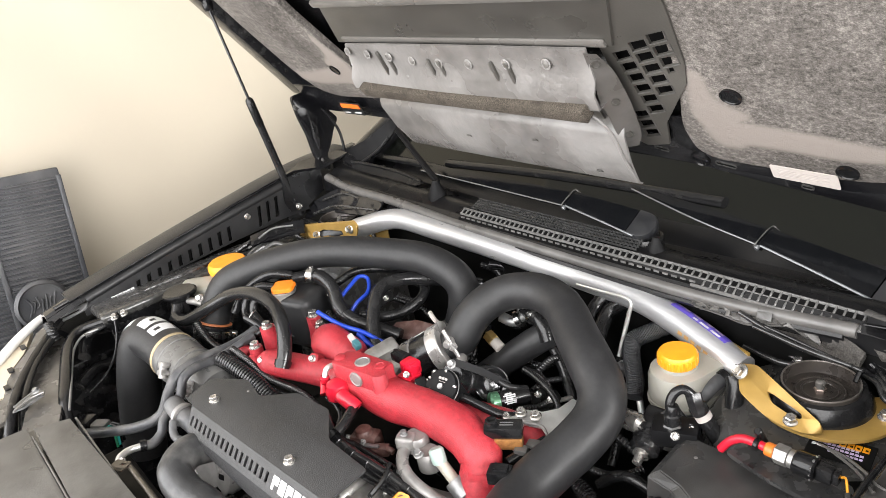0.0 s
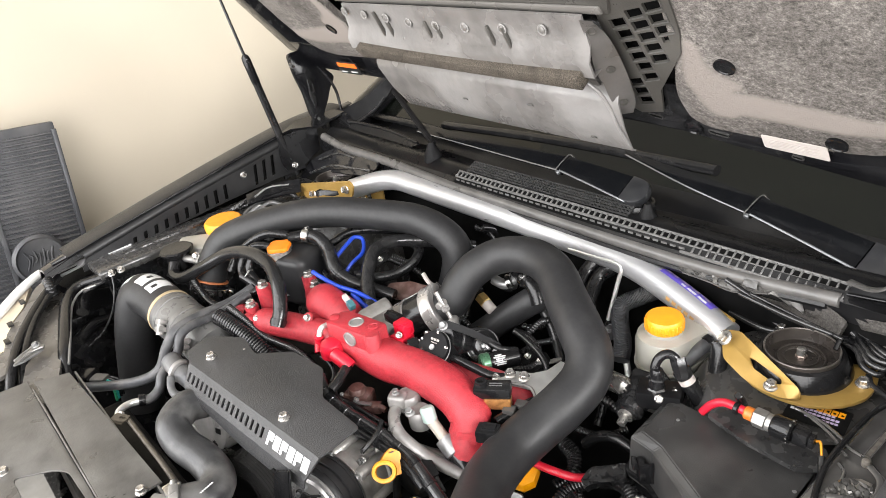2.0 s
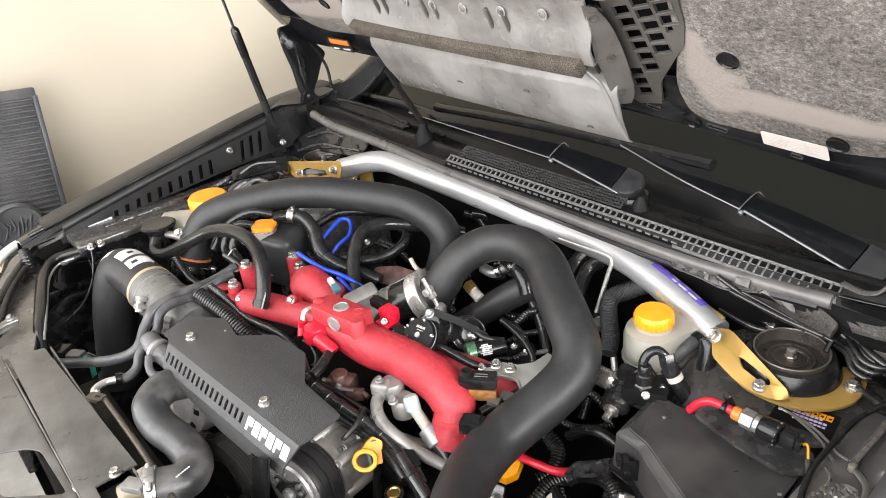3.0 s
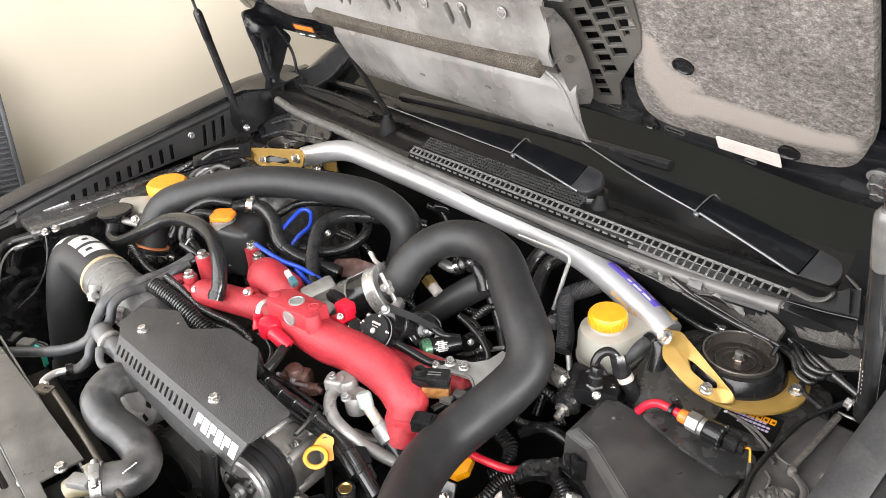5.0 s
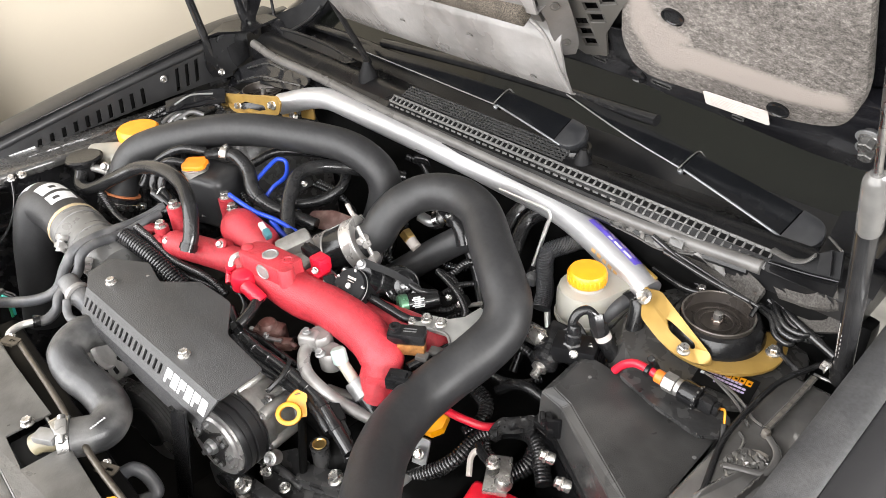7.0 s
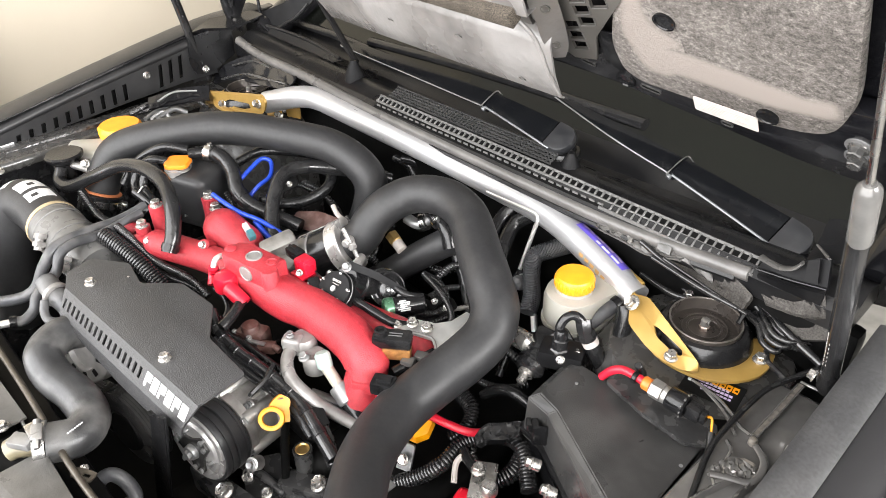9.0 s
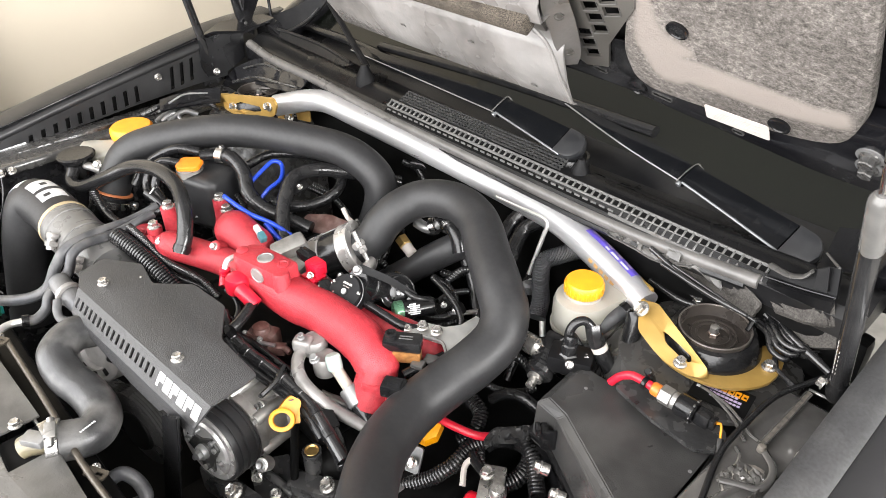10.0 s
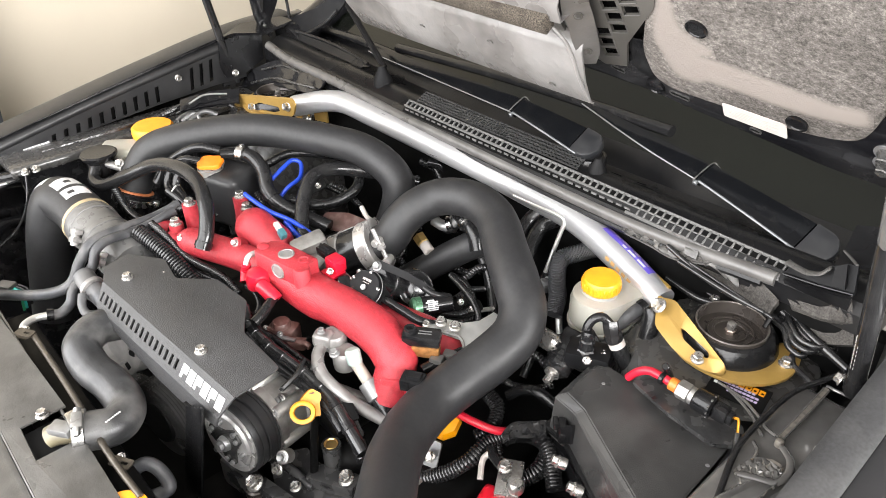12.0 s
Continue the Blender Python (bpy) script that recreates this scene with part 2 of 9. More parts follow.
# Tones of unseen surfaces, set to steer reflections on the glossy parts.
CEIL = mat("pale_ceiling_paint", (0.62, 0.61, 0.595), 0.8, 0, 0.02, 4, 0.1, 160)
GREYWALL = mat("grey_wall_paint", (0.20, 0.20, 0.195), 0.75, 0, 0.03, 3, 0.12, 160)
CONCRETE = mat("garage_concrete", (0.24, 0.23, 0.21), 0.75, 0, 0.2, 14, 0.4, 90, (0.12, 0.115, 0.11), 0.5, 1.4)
BOARD = mat("black_ribbed_plastic", (0.035, 0.036, 0.040), 0.45, 0, 0.15, 30, 0.2, 500, DUST, 0.15, 7)
# Near apron paint, with a lighter base than the far side's.
NEARPAINT = mat("pale_glossy_apron_paint", (0.076, 0.073, 0.070), 0.16, 0, 0.15, 40, 0.25, 14, DUST, 0.04, 60, coat=1.0, spec=0.7, rvar=0.05, bdist=0.006)
GLOSSIN = mat("glossy_bay_paint", (0.018, 0.018, 0.019), 0.14, 0, 0.2, 40, 0.3, 14, DUST, 0.10, 50, coat=0.9, spec=0.7, rvar=0.05, bdist=0.008)
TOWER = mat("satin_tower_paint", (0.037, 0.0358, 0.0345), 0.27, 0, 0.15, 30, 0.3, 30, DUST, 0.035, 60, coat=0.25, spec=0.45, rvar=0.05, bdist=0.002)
PANEL = mat("dusty_dark_panel", (0.058, 0.056, 0.053), 0.36, 0, 0.35, 30, 0.3, 300, (0.17, 0.16, 0.145), 0.20, 18)
LENSW = mat("milky_lens_edge", (0.58, 0.57, 0.55), 0.25, 0, 0.08, 12, 0.1, 200)
CREAM = mat("cream_lens_flank", (0.48, 0.42, 0.32), 0.4, 0, 0.15, 20)
LAMPTOP = mat("hazed_lamp_housing", (0.075, 0.070, 0.064), 0.26, 0, 0.4, 20, 0.4, 60, (0.09, 0.085, 0.078), 0.5, 24, bdist=0.003)
REDBOT = mat("red_terminal_cover", (0.62, 0.01, 0.025), 0.35, 0, 0.1, 40)
GREYMET = mat("dull_grey_metal", (0.22, 0.22, 0.22), 0.42, 0.7, 0.2, 60, 0.2, 500, DUST, 0.2, 20)
PRINT = mat("faint_label_print", (0.33, 0.30, 0.28), 0.6, 0.0, 0.1, 60, 0.05, 500, DUST, 0.1, 20)
DISHRIM = mat("light_brown_rim", (0.11, 0.098, 0.088), 0.35, 0.5, 0.3, 60)
DISH = mat("dull_brown_steel", (0.040, 0.034, 0.030), 0.30, 0.4, 0.25, 60, 0.2, 400, (0.10, 0.085, 0.07), 0.4, 24)
ALUW = mat("pale_matt_aluminium", (0.205, 0.197, 0.190), 0.36, 0.3, 0.2, 60, 0.2, 500, (0.14, 0.135, 0.13), 0.5, 24)
BRONZE = mat("dull_bronze_steel", (0.062, 0.053, 0.042), 0.42, 0.5, 0.3, 80)
TAN = mat("tan_silicone_edge", (0.30, 0.235, 0.14), 0.5)
FIBRE = mat("dark_fibre_pad", (0.062, 0.058, 0.054), 0.95, 0, 0.4, 500, 1.0, 800, (0.026, 0.024, 0.022), 0.4, 60, spec=0.1)
GROOVE = mat("dusty_brown_groove", (0.11, 0.098, 0.083), 0.5, 0, 0.6, 160, 0.4, 400, (0.03, 0.028, 0.025), 0.6, 90)
LAVENDER = mat("lavender_print", (0.36, 0.29, 0.43), 0.5)
LOOMPL = mat("glossy_loom_plastic", (0.010, 0.010, 0.0105), 0.15, 0, 0.2, 60, 0, 400, DUST, 0.04, 30, spec=0.6, rvar=0.04)
PULLEY = mat("machined_pulley", (0.27, 0.262, 0.255), 0.32, 0.45, 0.25, 80, 0.2, 500, (0.12, 0.12, 0.12), 0.5, 40)


# ---- mesh helpers ----
def thing(name, label, category, base=(0, 0, 0), group="", kind=""):
    ob = new(name)
    ob.empty_display_size = 0.05
    ob.location = base
    return tagged(ob, label, category, group, kind)


def part(name, bm, material, parent=None, label="", smooth=True, matrix=None):
    if isinstance(bm, bmesh.types.BMesh):
        me = bpy.data.meshes.new(name)
        bm.to_mesh(me)
        bm.free()
    else:
        me = bm
    if material and not me.materials:
        me.materials.append(material)
    if smooth and me.polygons:
        me.polygons.foreach_set("use_smooth", [True] * len(me.polygons))
        me.set_sharp_from_angle(angle=radians(38))
    ob = new(name, me)
    if matrix is not None:
        ob.matrix_basis = matrix
    if parent is not None:
        ob.parent = parent
        if parent.parent is None and parent.type == "EMPTY":
            ob.matrix_parent_inverse = Matrix.Translation(parent.location).inverted()
        elif parent.type == "MESH":
            ob.matrix_parent_inverse = parent.matrix_basis.inverted()
    if label:
        ob["label"] = label
    return ob


def frame_z(p, axis, twist=0.0):
    """A matrix at p whose z runs along axis."""
    q = Vector(axis).to_track_quat("Z", "Y").to_matrix().to_4x4()
    return Matrix.Translation(p) @ q @ Matrix.Rotation(twist, 4, "Z")


def box(c, s, bevel=0.003, m=None, seg=2):
    bm = bmesh.new()
    bmesh.ops.create_cube(bm, size=1)
    bmesh.ops.scale(bm, vec=s, verts=bm.verts)
    if bevel:
        bmesh.ops.bevel(bm, geom=bm.edges[:], offset=bevel, segments=seg, affect="EDGES", profile=0.6)
    bmesh.ops.translate(bm, vec=c, verts=bm.verts)
    if m is not None:
        bm.transform(m)
    return bm


def lathe(profile, m=None, seg=32, bm=None):
    """profile: (radius, height) from bottom to top, closed on the axis at both ends."""
    bm = bm or bmesh.new()
    rings = []
    made = []
    for r, z in profile:
        ring = [bm.verts.new((r * math.cos(2 * math.pi * i / seg), r * math.sin(2 * math.pi * i / seg), z)) for i in range(seg)]
        rings.append(ring)
        made += ring
    for a, b in zip(rings, rings[1:]):
        for i in range(seg):
            bm.faces.new((a[i], a[(i + 1) % seg], b[(i + 1) % seg], b[i]))
    bm.faces.new(rings[0][::-1])
    bm.faces.new(rings[-1])
    if m is not None:
        bmesh.ops.transform(bm, matrix=m, verts=made)
    return bm


def spline(pts, n=8):
    pts = [Vector(p) for p in pts]
    if len(pts) == 2:
        return [pts[0].lerp(pts[1], i / n) for i in range(n + 1)]
    q = [2 * pts[0] - pts[1]] + pts + [2 * pts[-1] - pts[-2]]
    out = []
    for i in range(1, len(q) - 2):
        a, b, c, d = q[i - 1:i + 3]
        for k in range(n):
            t = k / n
            out.append(0.5 * (2 * b + (c - a) * t + (2 * a - 5 * b + 4 * c - d) * t * t + (3 * b - a - 3 * c + d) * t ** 3))
    out.append(pts[-1])
    return out


def bends(pts, radius, n=8):
    """Straight runs joined by round bends."""
    pts = [Vector(p) for p in pts]
    out = [pts[0]]
    for i in range(1, len(pts) - 1):
        a, b, c = pts[i - 1:i + 2]
        d1, d2 = (a - b), (c - b)
        k = min(radius, 0.48 * d1.length, 0.48 * d2.length)
        p, q = b + d1.normalized() * k, b + d2.normalized() * k
        for j in range(n + 1):
            t = j / n
            out.append(p.lerp(b, t).lerp(b.lerp(q, t), t))
    out.append(pts[-1])
    return out


def resample(line, step):
    line = [Vector(p) for p in line]
    out, carry = [line[0]], 0.0
    for a, b in zip(line, line[1:]):
        d = (b - a).length
        s = step - carry
        while s <= d and d > 0:
            out.append(a.lerp(b, s / d))
            s += step
        carry = d - (s - step)
    return out


def sweep_frames(line):
    line = [p for i, p in enumerate(line) if i == 0 or (p - line[i - 1]).length > 1e-6]
    tan = []
    for i in range(len(line)):
        a, b = line[max(0, i - 1)], line[min(len(line) - 1, i + 1)]
        tan.append((b - a).normalized())
    up = Vector((0, 0, 1)) if abs(tan[0].z) < 0.9 else Vector((0, 1, 0))
    nrm = (up - tan[0] * up.dot(tan[0])).normalized()
    fr = []
    for p, t in zip(line, tan):
        nrm = (nrm - t * nrm.dot(t)).normalized()
        fr.append((p, t, nrm, t.cross(nrm)))
    return fr


def sweep(line, r, seg=16, radii=None, a0=0.0, a1=None, bm=None, flat=1.0):
    """A tube along a line of points; radii: one for each point; with a1, an open strip between two angles."""
    bm = bm or bmesh.new()
    fr = sweep_frames(line)
    closed = a1 is None
    cnt = seg if closed else seg + 1
    rings = []
    for i, (p, t, n, b) in enumerate(fr):
        rr = radii[min(i, len(radii) - 1)] if radii else r
        ring = []
        for k in range(cnt):
            a = 2 * math.pi * k / seg if closed else a0 + (a1 - a0) * k / seg
            ring.append(bm.verts.new(p + (n * math.cos(a) * flat + b * math.sin(a)) * rr))
        rings.append(ring)
    for ra, rb in zip(rings, rings[1:]):
        for k in range(cnt if closed else cnt - 1):
            bm.faces.new((ra[k], ra[(k + 1) % cnt], rb[(k + 1) % cnt], rb[k]))
    if closed:
        bm.faces.new(rings[0][::-1])
        bm.faces.new(rings[-1])
    bmesh.ops.recalc_face_normals(bm, faces=bm.faces[:])
    return bm


def tube(pts, r, seg=14, n=8, bm=None):
    return sweep(spline(pts, n), r, seg, bm=bm)


def corrugated(pts, r, pitch=0.0045, seg=12):
    line = resample(spline(pts, 12), pitch / 4)
    radii = [r * (0.84, 0.98, 1.0, 0.98)[i % 4] for i in range(len(line))]
    return sweep(line, r, seg, radii)


def plate(outer, holes=(), t=0.004, m=None, bevel=0.0):
    """A flat plate with openings through it, from z = 0 to z = t of the matrix m."""
    bm = bmesh.new()
    for loop in (outer, *holes):
        vs = [bm.verts.new((p[0], p[1], 0)) for p in loop]
        for i in range(len(vs)):
            bm.edges.new((vs[i], vs[(i + 1) % len(vs)]))
    bmesh.ops.triangle_fill(bm, use_beauty=True, edges=bm.edges[:])
    bmesh.ops.dissolve_limit(bm, angle_limit=0.01, verts=bm.verts[:], edges=bm.edges[:])
    ex = bmesh.ops.extrude_face_region(bm, geom=bm.faces[:])
    bmesh.ops.translate(bm, vec=(0, 0, t), verts=[g for g in ex["geom"] if isinstance(g, bmesh.types.BMVert)])
    bmesh.ops.recalc_face_normals(bm, faces=bm.faces[:])
    if bevel:
        edges = [e for e in bm.edges if len(e.link_faces) == 2 and e.calc_face_angle(0) > 1.0
                 and abs(e.verts[0].co.z - e.verts[1].co.z) < 1e-6]
        bmesh.ops.bevel(bm, geom=edges, offset=bevel, segments=2, affect="EDGES", profile=0.6)
    if m is not None:
        bm.transform(m)
    return bm


def slab(outer, holes=(), t=0.004):
    """A sheet through points in space, with openings, thickened along its mean normal."""
    bm = bmesh.new()
    for loop in (outer, *holes):
        vs = [bm.verts.new(p) for p in loop]
        for i in range(len(vs)):
            bm.edges.new((vs[i], vs[(i + 1) % len(vs)]))
    bmesh.ops.triangle_fill(bm, use_beauty=True, edges=bm.edges[:])
    nrm = Vector()
    for f in bm.faces:
        f.normal_update()
        nrm += (f.normal if f.normal.z > 0 else -f.normal) * f.calc_area()
    nrm.normalize()
    ex = bmesh.ops.extrude_face_region(bm, geom=bm.faces[:])
    bmesh.ops.translate(bm, vec=-nrm * t, verts=[g for g in ex["geom"] if isinstance(g, bmesh.types.BMVert)])
    bmesh.ops.recalc_face_normals(bm, faces=bm.faces[:])
    return bm


def capsule(pts, r, seg=20, n=8, ends=(1, 1)):
    """A tube with domed ends."""
    line = resample(spline(pts, n), r / 7)
    k = len(line)
    radii = []
    for i in range(k):
        a = i * r / 7 if ends[0] else 9
        b = (k - 1 - i) * r / 7 if ends[1] else 9
        d = min(a, b)
        radii.append(r * math.sqrt(max(0.02, 1 - max(0, 1 - d / r) ** 2)))
    return sweep(line, r, seg, radii)


def rounded(pts, r, n=4):
    """A polygon with its corners rounded."""
    out = []
    k = len(pts)
    for i in range(k):
        a, b, c = Vector(pts[i - 1]), Vector(pts[i]), Vector(pts[(i + 1) % k])
        d1, d2 = a - b, c - b
        q = min(r, 0.45 * d1.length, 0.45 * d2.length)
        p1, p2 = b + d1.normalized() * q, b + d2.normalized() * q
        for j in range(n + 1):
            t = j / n
            out.append(tuple(p1.lerp(b, t).lerp(b.lerp(p2, t), t)))
    return out


def crumpled(top, low, n, m, amp, t=0.003, seed=1):
    """A creased sheet between two lines of points."""
    rnd = random.Random(seed)
    a, b = spline(top, 12), spline(low, 12)
    at = lambda ln, s: ln[min(len(ln) - 1, int(round(s * (len(ln) - 1))))]
    bm = bmesh.new()
    g = []
    for i in range(n + 1):
        p, q = at(a, i / n), at(b, i / n)
        row = []
        for j in range(m + 1):
            k = amp * (0.3 if i in (0, n) or j in (0, m) else 1.0)
            row.append(bm.verts.new(p.lerp(q, j / m) + Vector((rnd.uniform(-k, k) * 0.5, rnd.uniform(-k, k), rnd.uniform(-k, k)))))
        g.append(row)
    for i in range(n):
        for j in range(m):
            bm.faces.new((g[i][j], g[i + 1][j], g[i + 1][j + 1], g[i][j + 1]))
    bmesh.ops.recalc_face_normals(bm, faces=bm.faces[:])
    ex = bmesh.ops.extrude_face_region(bm, geom=bm.faces[:])
    bmesh.ops.translate(bm, vec=(0, 0.6 * t, -t), verts=[q for q in ex["geom"] if isinstance(q, bmesh.types.BMVert)])
    bmesh.ops.recalc_face_normals(bm, faces=bm.faces[:])
    return bm


def rect(cx, cy, w, h):
    return [(cx - w / 2, cy - h / 2), (cx + w / 2, cy - h / 2), (cx + w / 2, cy + h / 2), (cx - w / 2, cy + h / 2)]


BOLTS = {}


def bolt(p, axis, parent, r=0.006, material=None, name="bolt"):
    """A flanged hexagon bolt head."""
    material = material or ZINC
    key = (round(r, 4), material.name)
    if key not in BOLTS:
        bm = lathe([(r * 1.34, 0), (r * 1.3, r * 0.22), (r * 1.0, r * 0.4)], seg=20)
        hexa = lathe([(r, r * 0.3), (r, r * 1.15), (r * 0.86, r * 1.3), (r * 0.4, r * 1.22)], seg=6, bm=bm)
        me = bpy.data.meshes.new("bolt")
        hexa.to_mesh(me)
        hexa.free()
        me.materials.append(material)
        BOLTS[key] = me
    return part(name, BOLTS[key], material, parent, smooth=False, matrix=frame_z(p, axis, 0.4))


def ring_clamp(p, axis, r, parent, w=0.012, material=None, screw=0.6, label=""):
    """A band clamp with its screw housing."""
    material = material or STEEL
    m = frame_z(p, axis)
    band = part("clamp_band", lathe([(r * 0.9, -w / 2), (r, -w / 2), (r + 0.0012, -w / 2 + 0.001), (r + 0.0012, w / 2 - 0.001), (r, w / 2), (r * 0.9, w / 2)], m, 36),
                material, parent, label)
    h = bmesh.new()
    mm = m @ Matrix.Rotation(screw, 4, "Z") @ Matrix.Translation((r + 0.005, 0, 0))
    bm = box((0, 0, 0), (0.009, 0.020, w * 0.9), 0.002, mm)
    h.free()
    lathe([(0.0035, -0.016), (0.0045, -0.015), (0.0045, 0.017), (0.003, 0.019)], mm @ Matrix.Rotation(radians(90), 4, "X"), 10, bm)
    part("clamp_screw", bm, material, band)
    return band


# ---- garage ----
def wall_slab(name, c, s, material, label, category="wall"):
    return tagged(part(name, box(c, s, 0), material, smooth=False), label, category, kind="structure")


wall_slab("floor", (0.9, 0.95, -0.05), (5.4, 5.3, 0.1), CONCRETE, "grey concrete garage floor", "floor")
wall_slab("wall_west", (-1.68, 0.9, 1.35), (0.12, 5.2, 2.7), WALL, "smooth cream painted garage wall")
# Unseen back wall and ceiling, added to shape the light in the bay.
wall_slab("wall_north", (0.95, 3.56, 1.35), (5.14, 0.12, 2.7), GREYWALL, "unseen plain grey garage wall behind the car")
wall_slab("ceiling", (0.9, 0.95, 2.76), (5.4, 5.3, 0.12), CEIL, "unseen pale grey garage ceiling", "ceiling")
# Unseen wall; its opening is added for the side fill lamp.
m_wall = Matrix(((0, 0, 1, 3.5), (1, 0, 0, 0.9), (0, 1, 0, 1.35), (0, 0, 0, 1)))
tagged(part("wall_east", plate(rect(0, 0, 5.2, 2.7), [rect(-0.9, 0.6, 2.1, 1.1)], 0.12, m_wall), GREYWALL, smooth=False),
       "unseen grey garage wall with an added window opening", "wall", kind="structure")
m_front = Matrix(((1, 0, 0, 0.95), (0, 0, -1, -1.7), (0, 1, 0, 1.35), (0, 0, 0, 1)))
tagged(part("wall_south", plate(rect(0, 0, 5.14, 2.7), [rect(-0.35, -0.02, 4.3, 2.62)], 0.12, m_front), GREYWALL, smooth=False),
       "grey garage wall with the wide open doorway", "wall", kind="structure")
tagged(part("ground", box((0, -26.7, -0.12), (120, 50, 0.1), 0), CONCRETE, smooth=False), "pale concrete drive outside the garage", "ground", kind="structure")

# ribbed plastic panel that leans on the wall
b_top, b_knob = (-1.500, -0.340, 0.977), (-1.500, -0.520, 0.612)
board = thing("plastic_panel", "black ribbed plastic floor panel leaning against the cream wall", "panel", (-1.5, -0.55, 0))
tilt = Matrix.Translation((-1.50, b_top[1], b_top[2])) @ Matrix.Rotation(radians(-6), 4, "X") @ Matrix.Rotation(radians(-5), 4, "Y")
bm = box((0, -0.35, -0.475), (0.022, 0.70, 0.95), 0.006)
bm.transform(tilt)
part("panel_sheet", bm, BOARD, board)
rib = box((0.0125, -0.35, 0), (0.007, 0.675, 0.0078), 0.0022, seg=1)
rib_me = bpy.data.meshes.new("rib")
rib.to_mesh(rib_me)
rib.free()
for i in range(46):
    part("rib", rib_me, BOARD, board, matrix=tilt @ Matrix.Translation((0, 0, -0.03 - i * 0.0155)))
for yy in (-0.006, -0.215):
    part("edge_strip", box((0.014, yy, -0.47), (0.012, 0.014, 0.9), 0.003, tilt), BOARD, board)
k_loc = tilt.inverted() @ Vector(b_knob)
boss = part("round_boss", lathe([(0.074, 0), (0.075, 0.018), (0.066, 0.026), (0.061, 0.020), (0.056, 0.019)],
            tilt @ Matrix.Translation((0.01, k_loc.y, k_loc.z)) @ Matrix.Rotation(radians(90), 4, "Y"), 40), BOARD, board)
for k in range(7):
    part("moulded_mark", tube([(0.030, k_loc.y - 0.040 + 0.012 * k, k_loc.z - 0.025 + 0.009 * (k % 3)), (0.031, k_loc.y - 0.028 + 0.010 * k, k_loc.z + 0.004 + 0.008 * (k % 2)),
                               (0.030, k_loc.y - 0.038 + 0.013 * k, k_loc.z + 0.030 - 0.010 * (k % 2))], 0.0026, 6, 5), BOARD, boss).data.transform(tilt)
part("catch", box((0.012, -0.30, -0.035), (0.02, 0.05, 0.03), 0.004, tilt), BOARD, board)

# ---- hood, standing open ----
HOOD = Matrix(((1, 0, 0, 0), (0, -0.611, -0.792, 0.075), (0, 0.792, -0.611, 1.138), (0, 0, 0, 1)))   # u across, v up the hood, w out of its underside
hood = thing("hood", "black hood standing open with felt pads and a dusty duct", "car hood", (0, 0.11, 1.09))


def rear_drop(u):
    """How far the rear edge of the hood reaches down towards its near corner."""
    return 0.0 if u < 0.20 else min(0.058, (u - 0.20) * 0.165)


skin = bmesh.new()
NU, NV = 24, 14
grid = [[None] * (NV + 1) for _ in range(NU + 1)]
for i in range(NU + 1):
    for j in range(NV + 1):
        u = -0.745 + 1.49 * i / NU
        v = -0.062 - rear_drop(u) * (1 - j / NV) ** 4 + 1.02 * j / NV
        crown = 0.03 * (1 - (u / 0.745) ** 2)
        grid[i][j] = skin.verts.new((u, v + 0.015 * (u / 0.745) ** 2 * (1 if j == 0 else 0), -0.012 - crown))
for i in range(NU):
    for j in range(NV):
        skin.faces.new((grid[i][j], grid[i + 1][j], grid[i + 1][j + 1], grid[i][j + 1]))
ex = bmesh.ops.extrude_face_region(skin, geom=skin.faces[:])
bmesh.ops.translate(skin, vec=(0, 0, -0.012), verts=[g for g in ex["geom"] if isinstance(g, bmesh.types.BMVert)])
bmesh.ops.recalc_face_normals(skin, faces=skin.faces[:])
skin.transform(HOOD)
part("hood_skin", skin, PAINT, hood)


def hood_bar(a, b, w, h, name, material, w0=0.0, bevel=0.004):
    """A pressed frame rail on the underside, from a to b in hood coordinates."""
    a, b = Vector((*a, 0)), Vector((*b, 0))
    d = b - a
    m = HOOD @ Matrix.Translation((a + b) / 2) @ Matrix.Rotation(math.atan2(d.y, d.x), 4, "Z")
    return part(name, box((0, 0, w0 + h / 2), (d.length, w, h), bevel, m), material, hood)


hood_bar((-0.735, 0.42), (-0.735, 1.0), 0.03, 0.02, "side_rail", PAINT, -0.02)
hood_bar((-0.715, 0.0), (-0.722, 0.95), 0.05, 0.03, "side_rail", INNER, -0.026)
hood_bar((0.715, 0.0), (0.722, 0.95), 0.05, 0.03, "side_rail", INNER, -0.026)
part("rear_rail", plate(rounded([(-0.72, -0.055), (0.21, -0.050), (0.30, -0.056), (0.38, -0.074), (0.43, -0.083), (0.54, -0.106), (0.66, -0.110), (0.72, -0.095), (0.70, 0.03), (0.30, 0.03), (0.28, 0.0), (-0.28, 0.0), (-0.32, 0.04), (-0.70, 0.04)], 0.02), (), 0.022,
     HOOD @ Matrix.Translation((0, 0, -0.018)), 0.004), PAINT, hood)
for uu, vv in ((0.607, -0.031), (0.606, -0.053)):
    part("bolt_washer", lathe([(0.015, 0), (0.015, 0.0015), (0.010, 0.0025)], HOOD @ Matrix.Translation((uu, vv, 0.004)), 22), GREYMET, hood)
    bolt(HOOD @ Vector((uu, vv, 0.006)), HOOD.to_3x3() @ Vector((0, 0, 1)), hood, 0.0085, PAINTBOLT)
part("rear_clip", lathe([(0.0135, 0), (0.0135, 0.004), (0.0105, 0.006), (0.0085, 0.004), (0.0055, 0.006), (0.003, 0.005)], HOOD @ Matrix.Translation((0.318, -0.036, 0.004)), 24), PLASTIC, hood, "round plastic clip")
